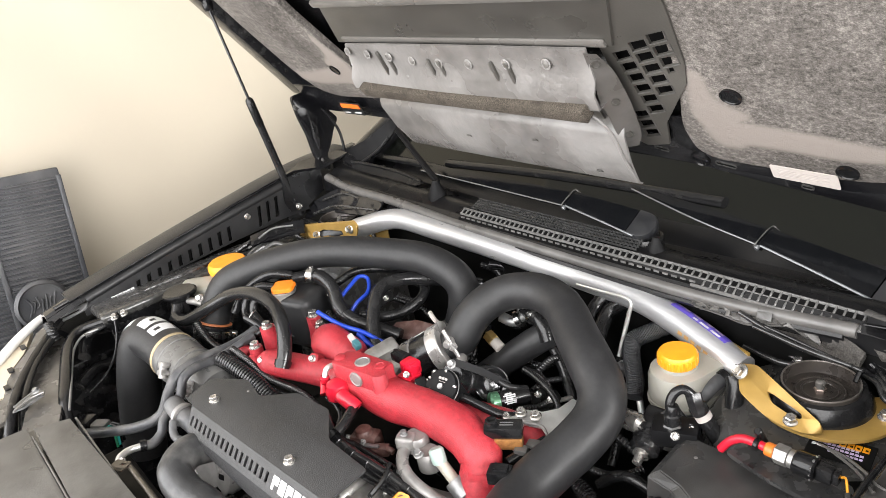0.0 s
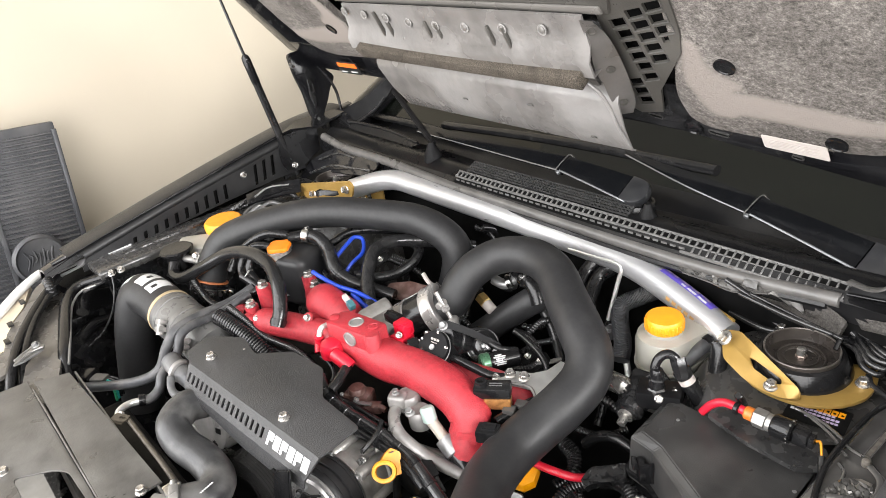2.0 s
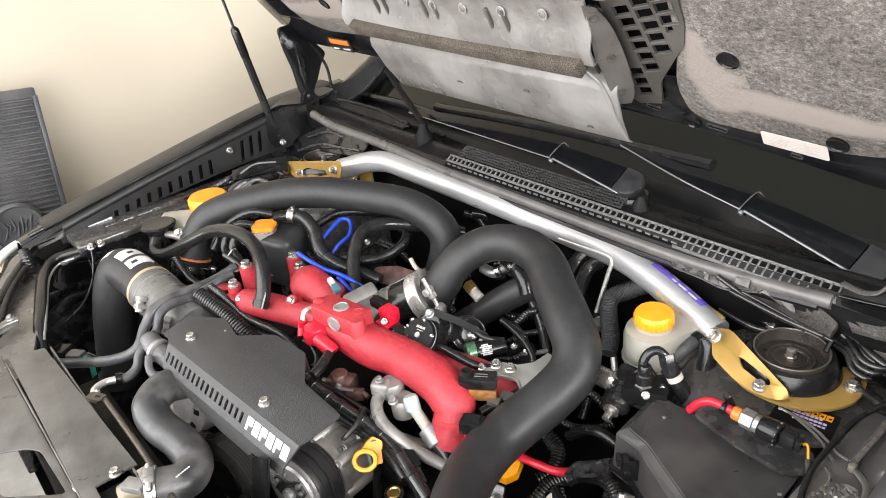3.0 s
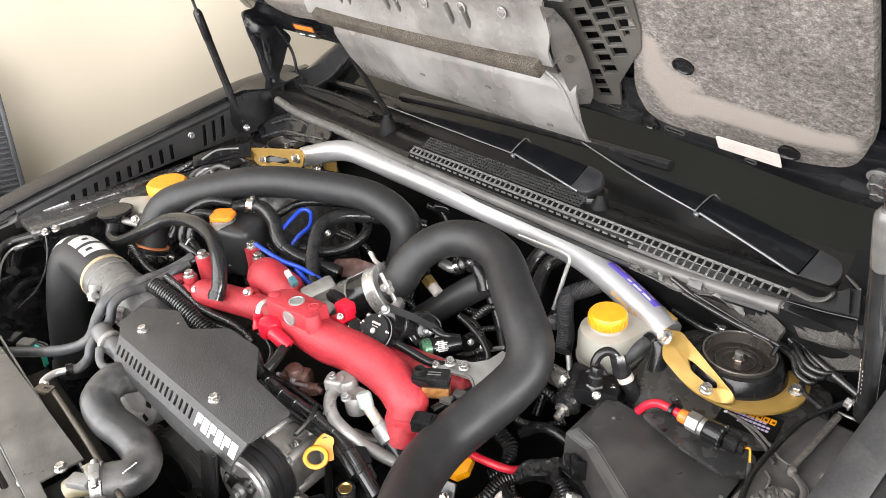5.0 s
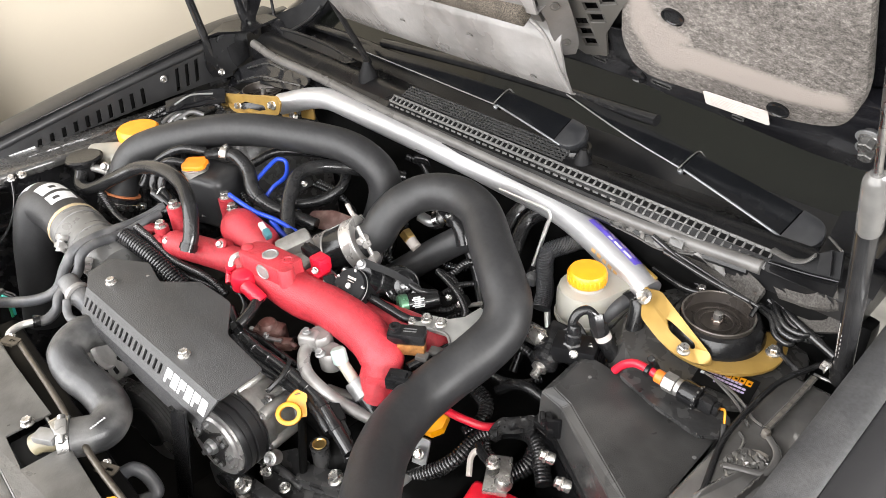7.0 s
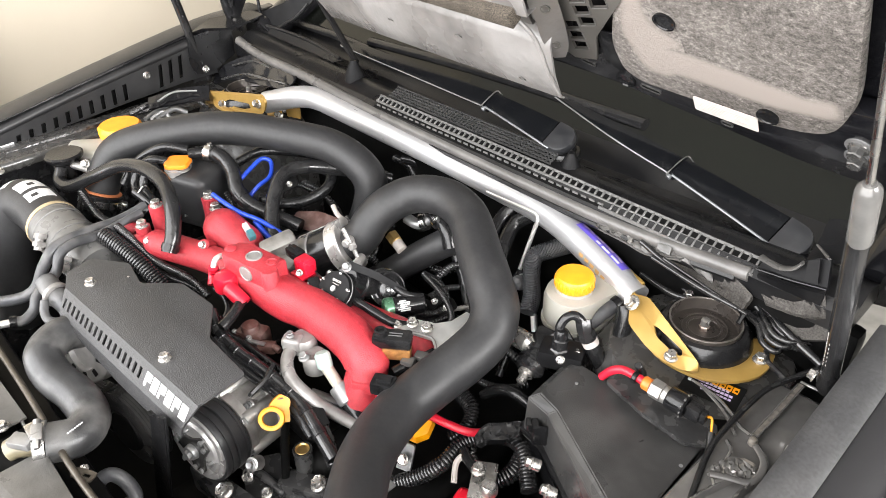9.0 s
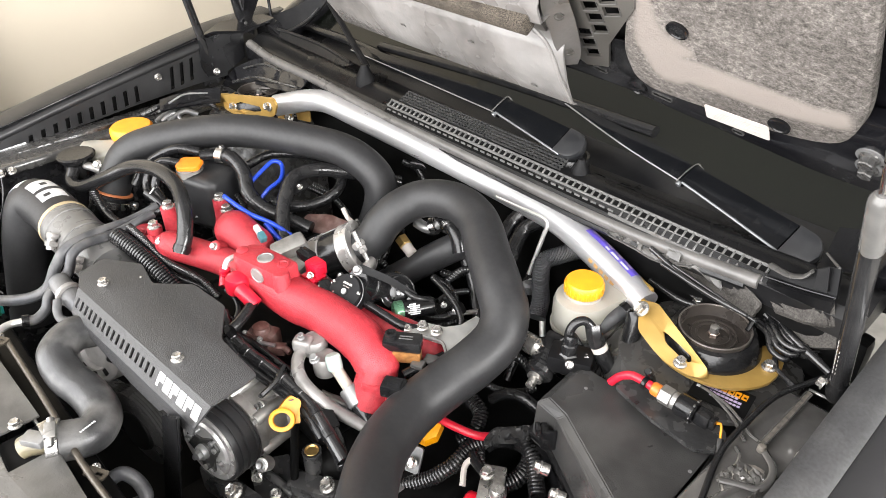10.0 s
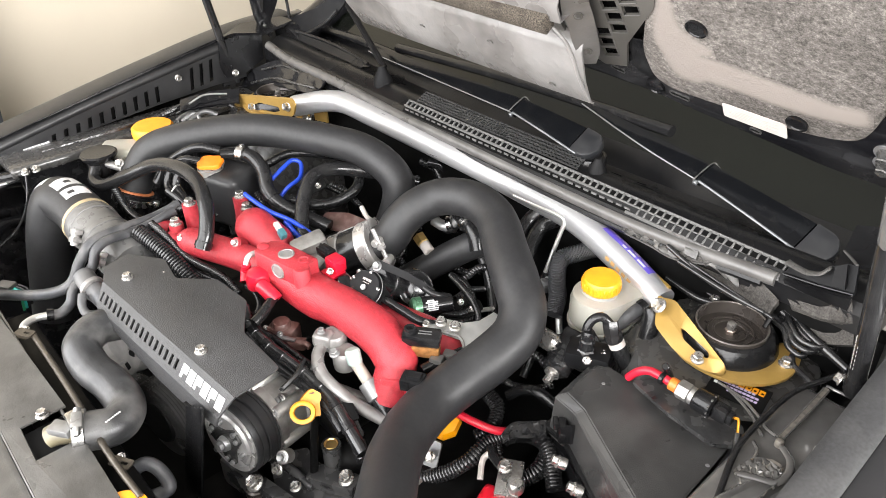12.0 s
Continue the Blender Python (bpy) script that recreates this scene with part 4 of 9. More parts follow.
def wiper(pivot, joint, tip, blade_a, blade_b, tipw):
    w = thing("wiper", "black windscreen wiper arm with its blade", "wiper", pivot, "windscreen wipers")
    sink = Vector((0, 0, -0.011))
    pv, jt, tp = Vector(pivot) + sink, Vector(joint) + sink, Vector(tip) + sink * 0.6

    def flat_frame(p, q):
        xa = (q - p).normalized()
        ya = Vector((0, -0.55, 0.83)).cross(xa).normalized()
        za = xa.cross(ya)
        return Matrix(((xa.x, ya.x, za.x, p.x), (xa.y, ya.y, za.y, p.y), (xa.z, ya.z, za.z, p.z), (0, 0, 0, 1)))

    f1, f2 = flat_frame(pv, jt), flat_frame(jt, tp)
    l1, l2 = (jt - pv).length, (tp - jt).length
    head = [(0.022 * math.cos(math.radians(d)), 0.0235 * math.sin(math.radians(d))) for d in range(90, 271, 15)]
    part("arm_head", plate(head + [(0.020, -0.0235), (0.020, 0.0235)], (), 0.016, f1 @ Matrix.Translation((0, 0, 0.001)), 0.0045), WIPCAP, w, "satin cap over the arm pivot")
    part("pivot_collar", lathe([(0.0275, -0.030), (0.0275, -0.012), (0.0260, -0.009), (0.0215, -0.009), (0.0215, -0.012)], Matrix.Translation(pv), 28), RUBBER, w)
    part("arm_base", plate([(0.0205, 0.0215), (0.0205, -0.0215), (l1 - 0.002, -0.0150), (l1 - 0.002, 0.0150)], (), 0.013, f1 @ Matrix.Translation((0, 0, 0.003)), 0.0028), WIPER, w)
    part("pivot_base", lathe([(0.021, -0.055), (0.020, -0.014), (0.019, -0.004), (0.015, 0.0)], Matrix.Translation(pv), 28), TRIM, w)
    part("arm_rod", plate([(0.002, 0.0150), (0.002, -0.0150), (l2 * 0.45, -0.0125), (l2, -tipw), (l2, tipw), (l2 * 0.45, 0.0125)], (), 0.010, f2 @ Matrix.Translation((0, 0, 0.002)), 0.0024), WIPER, w)
    part("joint_pin", box((0, 0, 0.006), (0.007, 0.034, 0.015), 0.002, f1 @ Matrix.Translation((l1, 0, 0))), WIPER, w)
    # Thin pale tubes draw the highlight on the arm's lower edge.
    part("arm_edge", tube([f1 @ Vector((0.004, 0.0238, 0.0155)), f1 @ Vector((l1 * 0.5, 0.0195, 0.0148)), f1 @ Vector((l1 - 0.004, 0.0165, 0.0148))], 0.0019, 8), WIPEDGE, w)
    part("arm_edge", tube([f2 @ Vector((0.004, 0.0155, 0.0108)), f2 @ Vector((l2 * 0.45, 0.0130, 0.0108)), f2 @ Vector((l2 - 0.002, tipw, 0.0108))], 0.0014, 8), WIPEDGE, w)
    part("spring_clip", tube([f1 @ Vector((l1 + 0.004, 0.018, 0.010)), f1 @ Vector((l1 + 0.003, 0.0165, 0.016)), f1 @ Vector((l1 - 0.001, -0.0150, 0.017)), f1 @ Vector((l1 - 0.012, -0.0165, 0.012))], 0.0011, 8), PAINTBOLT, w, "thin bright wire clip")
    part("hinge_knuckle", lathe([(0.0036, -0.004), (0.0042, -0.003), (0.0042, 0.003), (0.003, 0.004)], f1 @ Matrix.Translation((l1 + 0.001, 0.0175, 0.009)) @ Matrix.Rotation(radians(90), 4, "X"), 12), WIPEDGE, w)
    part("blade", sweep(spline([blade_a, Vector(blade_a).lerp(Vector(blade_b), 0.5) + Vector((0, 0.0, 0.006)), blade_b], 10), 0.011, 10, flat=0.8), RUBBER, w)
    return w


wiper((0.202, 0.125, 0.974), (0.046, 0.135, 0.988), (-0.403, 0.170, 0.967), (-0.670, 0.200, 0.952), (-0.243, 0.190, 0.953), 0.010)
wiper((0.557, 0.140, 0.953), (0.381, 0.155, 0.984), (0.135, 0.190, 1.001), (-0.358, 0.200, 0.972), (0.298, 0.190, 1.003), 0.003)
noz = thing("washer_nozzle", "black washer nozzle cone with a slim rod on the cowl", "washer nozzle", (-0.280, 0.100, 0.954))
p0 = Vector((-0.285, 0.100, 0.948))
part("cone", lathe([(0.020, -0.01), (0.018, 0.004), (0.011, 0.018), (0.007, 0.03)], Matrix.Translation(p0), 20), DEEPPL, noz)
part("rod", tube([(-0.284, 0.105, 0.973), (-0.364, 0.130, 1.001), (-0.471, 0.160, 1.046)], 0.0065, 8), DEEPPL, noz)
noz2 = thing("washer_nozzle", "small black washer nozzle beside the wiper pivot", "washer nozzle", (0.230, 0.110, 0.944))
part("cone", lathe([(0.018, -0.012), (0.014, 0.0), (0.007, 0.014), (0.005, 0.02)], Matrix.Translation((0.234, 0.105, 0.946)), 20), DEEPPL, noz2)

# cowl corner trim on the near side
ct = thing("cowl_corner_trim", "black plastic corner trim beside the cowl", "car trim", (0.593, 0.070, 0.922))
part("front_face", slab([(0.550, 0.062, 0.938), (0.594, 0.058, 0.947), (0.631, 0.058, 0.954), (0.622, 0.072, 0.983), (0.610, 0.072, 0.981), (0.597, 0.068, 0.972), (0.587, 0.066, 0.961), (0.571, 0.064, 0.955), (0.555, 0.064, 0.959)], (), 0.006), DEEPPL, ct)
part("lower_skirt", slab([(0.554, 0.060, 0.938), (0.595, 0.056, 0.946), (0.631, 0.056, 0.953), (0.630, 0.064, 0.919), (0.597, 0.066, 0.913), (0.563, 0.066, 0.912)], (), 0.005), DEEPPL, ct)
# Pale strip stands in for the reflection on the glossy black lip.
part("curved_lip", sweep(spline([(0.550, 0.062, 0.958), (0.564, 0.060, 0.957), (0.578, 0.058, 0.958), (0.591, 0.058, 0.964), (0.598, 0.060, 0.974)], 8), 0.0060, 14, flat=0.35), SATIN, ct, "curved lip with a pale sheen put into its colour")
part("end_face", slab([(0.602, 0.062, 0.978), (0.613, 0.063, 0.985), (0.621, 0.054, 0.959), (0.606, 0.054, 0.957)], (), 0.003), DEEPPL, ct)
part("edge_bead", tube([(0.550, 0.060, 0.941), (0.594, 0.056, 0.949), (0.631, 0.056, 0.956)], 0.0016, 8), TRIM, ct)
part("upper_step", slab([(0.596, 0.075, 0.970), (0.595, 0.100, 0.981), (0.591, 0.130, 0.999), (0.615, 0.130, 1.007), (0.632, 0.085, 0.981), (0.618, 0.075, 0.981)], (), 0.006), TRIM, ct, "black plastic pillar foot trim")
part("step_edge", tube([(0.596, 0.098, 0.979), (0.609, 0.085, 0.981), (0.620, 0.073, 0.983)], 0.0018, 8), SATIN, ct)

corner = thing("fender_corner_panel", "black plastic panel at the rear corner of the far fender", "car trim", (-0.690, 0.016, 0.908))
part("corner_face", slab([(-0.695, -0.036, 0.960), (-0.690, 0.069, 0.971), (-0.680, 0.059, 0.904), (-0.685, 0.007, 0.878), (-0.695, -0.032, 0.877), (-0.695, -0.041, 0.903)], (), 0.006), TRIM, corner)
part("corner_top", slab([(-0.700, -0.030, 0.966), (-0.720, 0.034, 0.981), (-0.700, 0.129, 0.982), (-0.660, 0.135, 0.980), (-0.660, 0.057, 0.968), (-0.690, -0.001, 0.973)], (), 0.006), PAINT, corner)
ctrim = thing("cowl_end_trim", "folded black plastic trim at the end of the cowl", "car trim", (-0.547, 0.120, 0.964))
part("upper_fold", slab([(-0.718, 0.120, 0.959), (-0.692, 0.130, 0.973), (-0.592, 0.160, 1.016), (-0.544, 0.200, 1.057), (-0.528, 0.200, 1.039), (-0.542, 0.170, 1.003), (-0.613, 0.140, 0.958)], (), 0.005), DEEPPL, ctrim)
part("lower_fold", slab([(-0.719, 0.120, 0.956), (-0.605, 0.135, 0.960), (-0.489, 0.140, 0.957), (-0.363, 0.130, 0.949), (-0.454, 0.110, 0.922), (-0.576, 0.100, 0.916), (-0.683, 0.100, 0.920)], (), 0.005), TRIM, ctrim)
part("fold_edge", tube([(-0.710, 0.118, 0.959), (-0.600, 0.132, 0.961), (-0.484, 0.137, 0.959), (-0.369, 0.127, 0.953)], 0.0035, 8), TRIM, ctrim)
part("brace", tube([(-0.605, 0.135, 0.961), (-0.550, 0.150, 0.992), (-0.527, 0.170, 1.021)], 0.004, 8), TRIM, ctrim)
apr = thing("apron_seam", "dusty folded sheet metal seam near the far strut tower", "body seam", (-0.658, 0.050, 0.871), "body seams")
part("seam", tube([(-0.788, 0.030, 0.830), (-0.716, 0.050, 0.856), (-0.617, 0.060, 0.891), (-0.518, 0.060, 0.902), (-0.441, 0.055, 0.913)], 0.005, 8), INNER, apr)
part("seam", tube([(-0.640, -0.214, 0.859), (-0.630, -0.157, 0.871), (-0.600, -0.099, 0.868), (-0.580, -0.073, 0.848)], 0.006, 8), INNER, apr)
part("fold_sheet", slab([(-0.735, 0.050, 0.841), (-0.638, 0.075, 0.903), (-0.470, 0.060, 0.913), (-0.488, 0.045, 0.887), (-0.590, 0.040, 0.872)], (), 0.004), INNER, apr)

part("creased_panel", crumpled([(-0.693, 0.030, 0.882), (-0.589, 0.050, 0.926), (-0.482, 0.050, 0.935), (-0.396, 0.045, 0.935)], [(-0.711, 0.000, 0.837), (-0.614, 0.010, 0.876), (-0.505, 0.020, 0.890), (-0.430, 0.030, 0.896)], 20, 6, 0.0030, 0.003, 21), PAINT, apr, "glossy creased inner panel")
part("creased_panel", crumpled([(-0.630, -0.173, 0.885), (-0.620, -0.111, 0.888), (-0.600, -0.053, 0.885)], [(-0.600, -0.190, 0.873), (-0.590, -0.130, 0.871), (-0.570, -0.071, 0.867)], 16, 4, 0.0025, 0.003, 22), PAINT, apr)
# Thin paler lines along the panel's creases.
for k, row in enumerate(([(-0.644, 0.000, 0.871), (-0.554, 0.010, 0.904), (-0.476, 0.020, 0.910), (-0.425, 0.030, 0.912)], [(-0.641, 0.030, 0.895), (-0.562, 0.040, 0.922), (-0.490, 0.045, 0.920)], [(-0.600, -0.168, 0.883), (-0.600, -0.131, 0.892), (-0.590, -0.086, 0.885)])):
    part("worn_crease", tube(row, 0.0022, 8), GREYMET if k == 2 else PAINTBOLT, apr, "thin bright crease")

# ---- body: fenders, shrouds, inner panels ----
for s in (-1, 1):
    fen = thing("fender", "glossy black front fender of the car", "fender", (s * 0.82, -0.25, 0.45), "front fenders")
    fb = bmesh.new()
    rows = []
    for j in range(17):
        y = -0.60 + 0.80 * j / 16
        ztop = 0.966 + 0.17 * (y if y < 0 else 0.3 * y) - 0.10 * max(0, -y - 0.5) ** 1.3
        pr = [(0.716, ztop - 0.012), (0.722, ztop - 0.002), (0.74, ztop), (0.775, ztop - 0.012), (0.82, ztop - 0.05), (0.86, ztop - 0.14), (0.885, ztop - 0.3), (0.88, ztop - 0.5)]
        taper = 1 - 0.14 * max(0, -y - 0.45) ** 1.2
        rows.append([fb.verts.new((s * x * taper, y, z)) for x, z in pr])
    for a, b in zip(rows, rows[1:]):
        for k in range(len(a) - 1):
            fb.faces.new((a[k], a[k + 1], b[k + 1], b[k]))
    ex = bmesh.ops.extrude_face_region(fb, geom=fb.faces[:])
    bmesh.ops.translate(fb, vec=(-s * 0.006, 0, -0.006), verts=[g for g in ex["geom"] if isinstance(g, bmesh.types.BMVert)])
    bmesh.ops.recalc_face_normals(fb, faces=fb.faces[:])
    part("fender_skin", fb, PAINT, fen)
    part("folded_lip", tube([(s * 0.715, -0.58, 0.863), (s * 0.717, -0.3, 0.911), (s * 0.717, 0.0, 0.960), (s * 0.717, 0.18, 0.970)], 0.0045, 8), PAINT, fen)
    # slotted shroud plate beside the hood gap
    shr = thing("fender_shroud", "satin black slotted metal fender shroud" if s < 0 else "black textured fender shroud edge", "fender shroud", (s * 0.70, -0.25, 0.85), "fender shrouds")
    outer = [(-0.53, 0.828), (-0.53, 0.842), (-0.50, 0.866), (-0.04, 0.949), (0.02, 0.955), (0.02, 0.866), (-0.06, 0.866), (-0.20, 0.858), (-0.36, 0.846)]
    holes = []
    for i in range(3):
        y = -0.062 - 0.0235 * i
        holes.append([(y - 0.0085, 0.876 - 0.004 * i), (y + 0.0005, 0.878 - 0.004 * i), (y + 0.0075, 0.927 - 0.004 * i), (y - 0.0015, 0.925 - 0.004 * i)])
    for i in range(10):
        y = -0.192 - 0.0247 * i
        h = 0.018 - 0.0011 * i
        zc = 0.8805 - 0.0032 * i
        holes.append([(y - 0.0055, zc - h), (y + 0.0035, zc - h + 0.001), (y + 0.0065, zc + h), (y - 0.0025, zc + h - 0.001)])
    mm = Matrix(((0, 0, s, s * 0.700), (1, 0, 0, 0), (0, 1, 0, 0), (0, 0, 0, 1)))
    part("slotted_plate", plate(outer, holes, 0.0025, mm, 0.0), SHROUD if s < 0 else SHROUDN, shr, smooth=False)
    part("top_roll", tube([(s * 0.7065, -0.52, 0.860), (s * 0.7065, -0.28, 0.905), (s * 0.7065, 0.02, 0.952)], 0.0095, 12), SHROUD if s < 0 else SHROUDN, shr)
    part("top_lip", sweep(spline([(s * 0.712, -0.53, 0.864), (s * 0.714, -0.28, 0.91), (s * 0.714, 0.02, 0.957)], 8), 0.012, 10, flat=0.4), SHROUD if s < 0 else SHROUDN, shr)
    if s < 0:
        part("top_flap", sweep(spline([(-0.736, -0.55, 0.8700), (-0.738, -0.28, 0.9215), (-0.738, 0.0, 0.9685), (-0.738, 0.16, 0.978)], 8), 0.033, 18, flat=0.13), SHROUD, shr, "satin black top strip over the fender edge")
    if s > 0:
        part("textured_flap", sweep(spline([(0.7170, -0.53, 0.8745), (0.7170, -0.28, 0.9197), (0.7170, 0.02, 0.967)], 8), 0.0195, 18, flat=0.22), SHROUDN, shr, "grained rubbery top strip")
    bolt((s * 0.699, -0.140, 0.905), (-s, 0, 0), shr, 0.006)
    ea, eb = Vector((-0.698, -0.471, 0.842)), Vector((-0.698, -0.429, 0.844))
    for k in range(6 if s < 0 else 0):
        ec = ea.lerp(eb, k / 5)
        part("emblem_bar", box(ec, (0.001, 0.0075, 0.0115), 0), WHITEPR, shr, smooth=False)
    # Black sheet puts shade behind the shroud's slots.
    part("dark_backing", box((s * 0.712, -0.25, 0.88), (0.004, 0.5, 0.06), 0), BLACKLAB, shr, smooth=False).data.transform(
        Matrix.Translation((0, -0.25, 0.88)) @ Matrix.Rotation(radians(9.5), 4, "X") @ Matrix.Translation((0, 0.25, -0.88)))

bay = thing("engine_bay_shell", "dusty black painted engine bay panels", "engine bay", (0, -0.3, 0.3))
# Floor and walls so black that the depth's shade lies in their colour.
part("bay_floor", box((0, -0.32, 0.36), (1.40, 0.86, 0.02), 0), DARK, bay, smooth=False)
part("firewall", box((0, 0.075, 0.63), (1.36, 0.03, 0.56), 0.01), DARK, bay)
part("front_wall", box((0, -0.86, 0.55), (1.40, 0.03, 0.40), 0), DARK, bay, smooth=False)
for s in (-1, 1):
    if s > 0:
        part("apron", box((0.685, -0.36, 0.60), (0.02, 0.80, 0.46), 0.006), INNER, bay)
    else:
        part("apron", box((-0.685, -0.23, 0.60), (0.02, 0.54, 0.46), 0.006), INNER, bay)
        part("apron_front", box((-0.685, -0.63, 0.56), (0.02, 0.26, 0.38), 0.006), INNER, bay)
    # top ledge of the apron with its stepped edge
    # The near ledge takes a lighter paint than the far one.
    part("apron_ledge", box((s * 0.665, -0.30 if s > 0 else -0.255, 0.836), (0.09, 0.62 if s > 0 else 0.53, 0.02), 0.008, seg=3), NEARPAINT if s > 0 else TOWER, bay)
    if s > 0:
        # Black plate added to hide the bright reflection on the tower's slope.
        part("tower_ledge", slab(rounded([(0.483, -0.130, 0.842), (0.505, -0.104, 0.843), (0.552, -0.094, 0.843), (0.610, -0.100, 0.842), (0.626, -0.125, 0.842), (0.599, -0.147, 0.842), (0.539, -0.143, 0.842)], 0.004), (), 0.006), BLKMET, bay)
    # strut tower: dome with a flat top
    tw = lathe([(0.155, -0.30), (0.145, -0.12), (0.128, -0.05), (0.110, -0.022), (0.085, -0.016), (0.04, -0.016)], Matrix.Translation((s * 0.53, 0.0, 0.862)), 40)
    part("strut_tower", tw, TOWER, bay)
    part("tower_web", box((s * 0.605, -0.01, 0.80), (0.16, 0.20, 0.07), 0.02, seg=3), DARK, bay)
    if s < 0:
        part("apron_crease", tube([(s * 0.66, -0.03, 0.852), (s * 0.652, -0.12, 0.850), (s * 0.66, -0.22, 0.848), (s * 0.67, -0.45, 0.842)], 0.007, 8), INNER, bay)

# ---- strut mounts ----
for s in (-1, 1):
    sm = thing("strut_mount", "black rubber strut top mount with a steel nut", "strut mount", (s * 0.53, 0, 0.845), "strut mounts")
    M0 = Matrix.Translation((s * 0.53, 0.0, 0.846))
    part("rubber_body", lathe([(0.061, 0), (0.0605, 0.010), (0.0560, 0.026), (0.0500, 0.0345), (0.0445, 0.0360), (0.041, 0.0225), (0.026, 0.022)], M0, 48), RUBBER, sm)
    part("steel_dish", lathe([(0.047, 0.018), (0.0485, 0.030), (0.0475, 0.0325), (0.0460, 0.0322), (0.0445, 0.0200), (0.041, 0.0145), (0.033, 0.0140), (0.031, 0.0185), (0.022, 0.0195), (0.018, 0.0140), (0.008, 0.0140)], M0 @ Matrix.Translation((0, 0, 0.0075)) @ Matrix.Diagonal((0.90, 0.90, 1, 1)), 48), DISH, sm)
    # Rim ring is paler than the dish; hub rings share its colour.
    for nm, rr, zz, tt, mm in (("rim_edge", 0.0474, 0.0328, 0.0011, DISHRIM), ("hub_ring", 0.0305, 0.0190, 0.0014, DISH), ("hub_ring", 0.0225, 0.0197, 0.0014, DISH), ("hub_ring", 0.0150, 0.0160, 0.0018, DISH)):
        part(nm, sweep([M0 @ Vector((rr * 0.90 * math.cos(q), rr * 0.90 * math.sin(q), zz + 0.0075)) for q in [2 * math.pi * k / 40 for k in range(41)]], tt, 8), mm, sm, "thin metal ring of the dish")
    bolt((s * 0.53, 0, 0.8675), (0, 0, 1), sm, 0.0072, WARMNUT, name="strut_nut")
    part("threaded_rod", lathe([(0.0055, 0), (0.0055, 0.011), (0.004, 0.012)], Matrix.Translation((s * 0.53, 0, 0.874)), 12), ZINC, sm)

# ---- strut bar ----
bar = thing("strut_bar", "polished aluminium strut bar with gold end brackets", "strut bar", (0, 0.05, 0.87))
line = bends([(-0.442, -0.012, 0.880), (-0.360, 0.040, 0.906), (0.030, 0.062, 0.888), (0.247, 0.056, 0.884), (0.346, 0.034, 0.869), (0.425, 0.014, 0.850)], 0.06, 10)
part("bar_tube", sweep(line, 0.0215, 28), POLISH, bar)
for s in (-1, 1):
    mz = Matrix.Translation((s * 0.53, 0, 0.8555))
    ang = lambda d: radians(d if s > 0 else 180 - d)
    rad = lambda d: 0.072 + 0.012 * min(1.0, max(0.0, (d + 85) / 75.0))
    ring = [(rad(a) * math.cos(ang(a)), rad(a) * math.sin(ang(a))) for a in range(-120, 41, 10)] + [(0.0575 * math.cos(ang(a)), 0.0575 * math.sin(ang(a))) for a in range(40, -121, -10)]
    br = part("ring_plate", plate(ring, (), 0.005, mz, 0.0012), GOLD, bar, "gold anodised bracket ring")
    # gusset with a long slot, from the ring to the clevis of the bar
    gus = [(0.438, -0.024, 0.888), (0.461, -0.020, 0.893), (0.490, -0.037, 0.893), (0.560, -0.067, 0.880), (0.563, -0.068, 0.868), (0.547, -0.078, 0.866), (0.519, -0.079, 0.866), (0.494, -0.072, 0.867), (0.461, -0.060, 0.874)]
    gsl = [(0.489, -0.049, 0.882), (0.495, -0.049, 0.882), (0.535, -0.058, 0.876), (0.539, -0.065, 0.874), (0.532, -0.068, 0.874), (0.501, -0.061, 0.878)]
    mir = lambda ps: ps
    if s < 0:
        gus = [(-0.623, -0.054, 0.859), (-0.601, -0.054, 0.873), (-0.378, -0.050, 0.927), (-0.366, -0.050, 0.917), (-0.378, -0.050, 0.892), (-0.445, -0.052, 0.866), (-0.626, -0.054, 0.831)]
        gsl = [(-0.531, -0.053, 0.872), (-0.505, -0.053, 0.884), (-0.428, -0.052, 0.897), (-0.424, -0.052, 0.887), (-0.460, -0.052, 0.873), (-0.530, -0.053, 0.861)]
        bolt((-0.537, -0.057, 0.863), (0, -1, 0.3), bar, 0.0075)
        bolt((-0.393, -0.055, 0.906), (0, -1, 0.3), bar, 0.0075)
    part("gusset_plate", slab(rounded(mir(gus), 0.007), [rounded(mir(gsl), 0.004)], 0.005), GOLD, bar, "gold anodised slotted gusset")
    ck = Vector((s * 0.412, 0.030, 0.858))
    part("clevis_cheek", box((0, 0, 0), (0.034, 0.005, 0.030), 0.0018, Matrix.Translation(ck) @ Matrix.Rotation(-s * 0.35, 4, "Z")), GOLD, bar)
    part("clevis_cheek", box((0, 0, 0), (0.036, 0.005, 0.036), 0.0018, Matrix.Translation((s * 0.436, 0.000, 0.850)) @ Matrix.Rotation(-s * 0.35, 4, "Z")), GOLD, bar)
    bolt((0.454, -0.044, 0.893) if s > 0 else (s * 0.4255, 0.004, 0.853), (-0.30 * s, -0.75, 0.6), bar, 0.0075)
    if s > 0:
        bolt((s * (0.529, -0.071, 0.872)[0], (0.529, -0.071, 0.872)[1], 0.8705), (0.1 * s, -0.2, 1), bar, 0.0064)
    bolt((s * 0.600, 0.008, 0.8605), (0, 0, 1), bar, 0.0066)
    bolt((s * 0.478, 0.055, 0.8605), (0, 0, 1), bar, 0.006)
fine = resample(line, 0.004)
near_i = lambda p: min(range(len(fine)), key=lambda i: (fine[i] - Vector(p)).length)
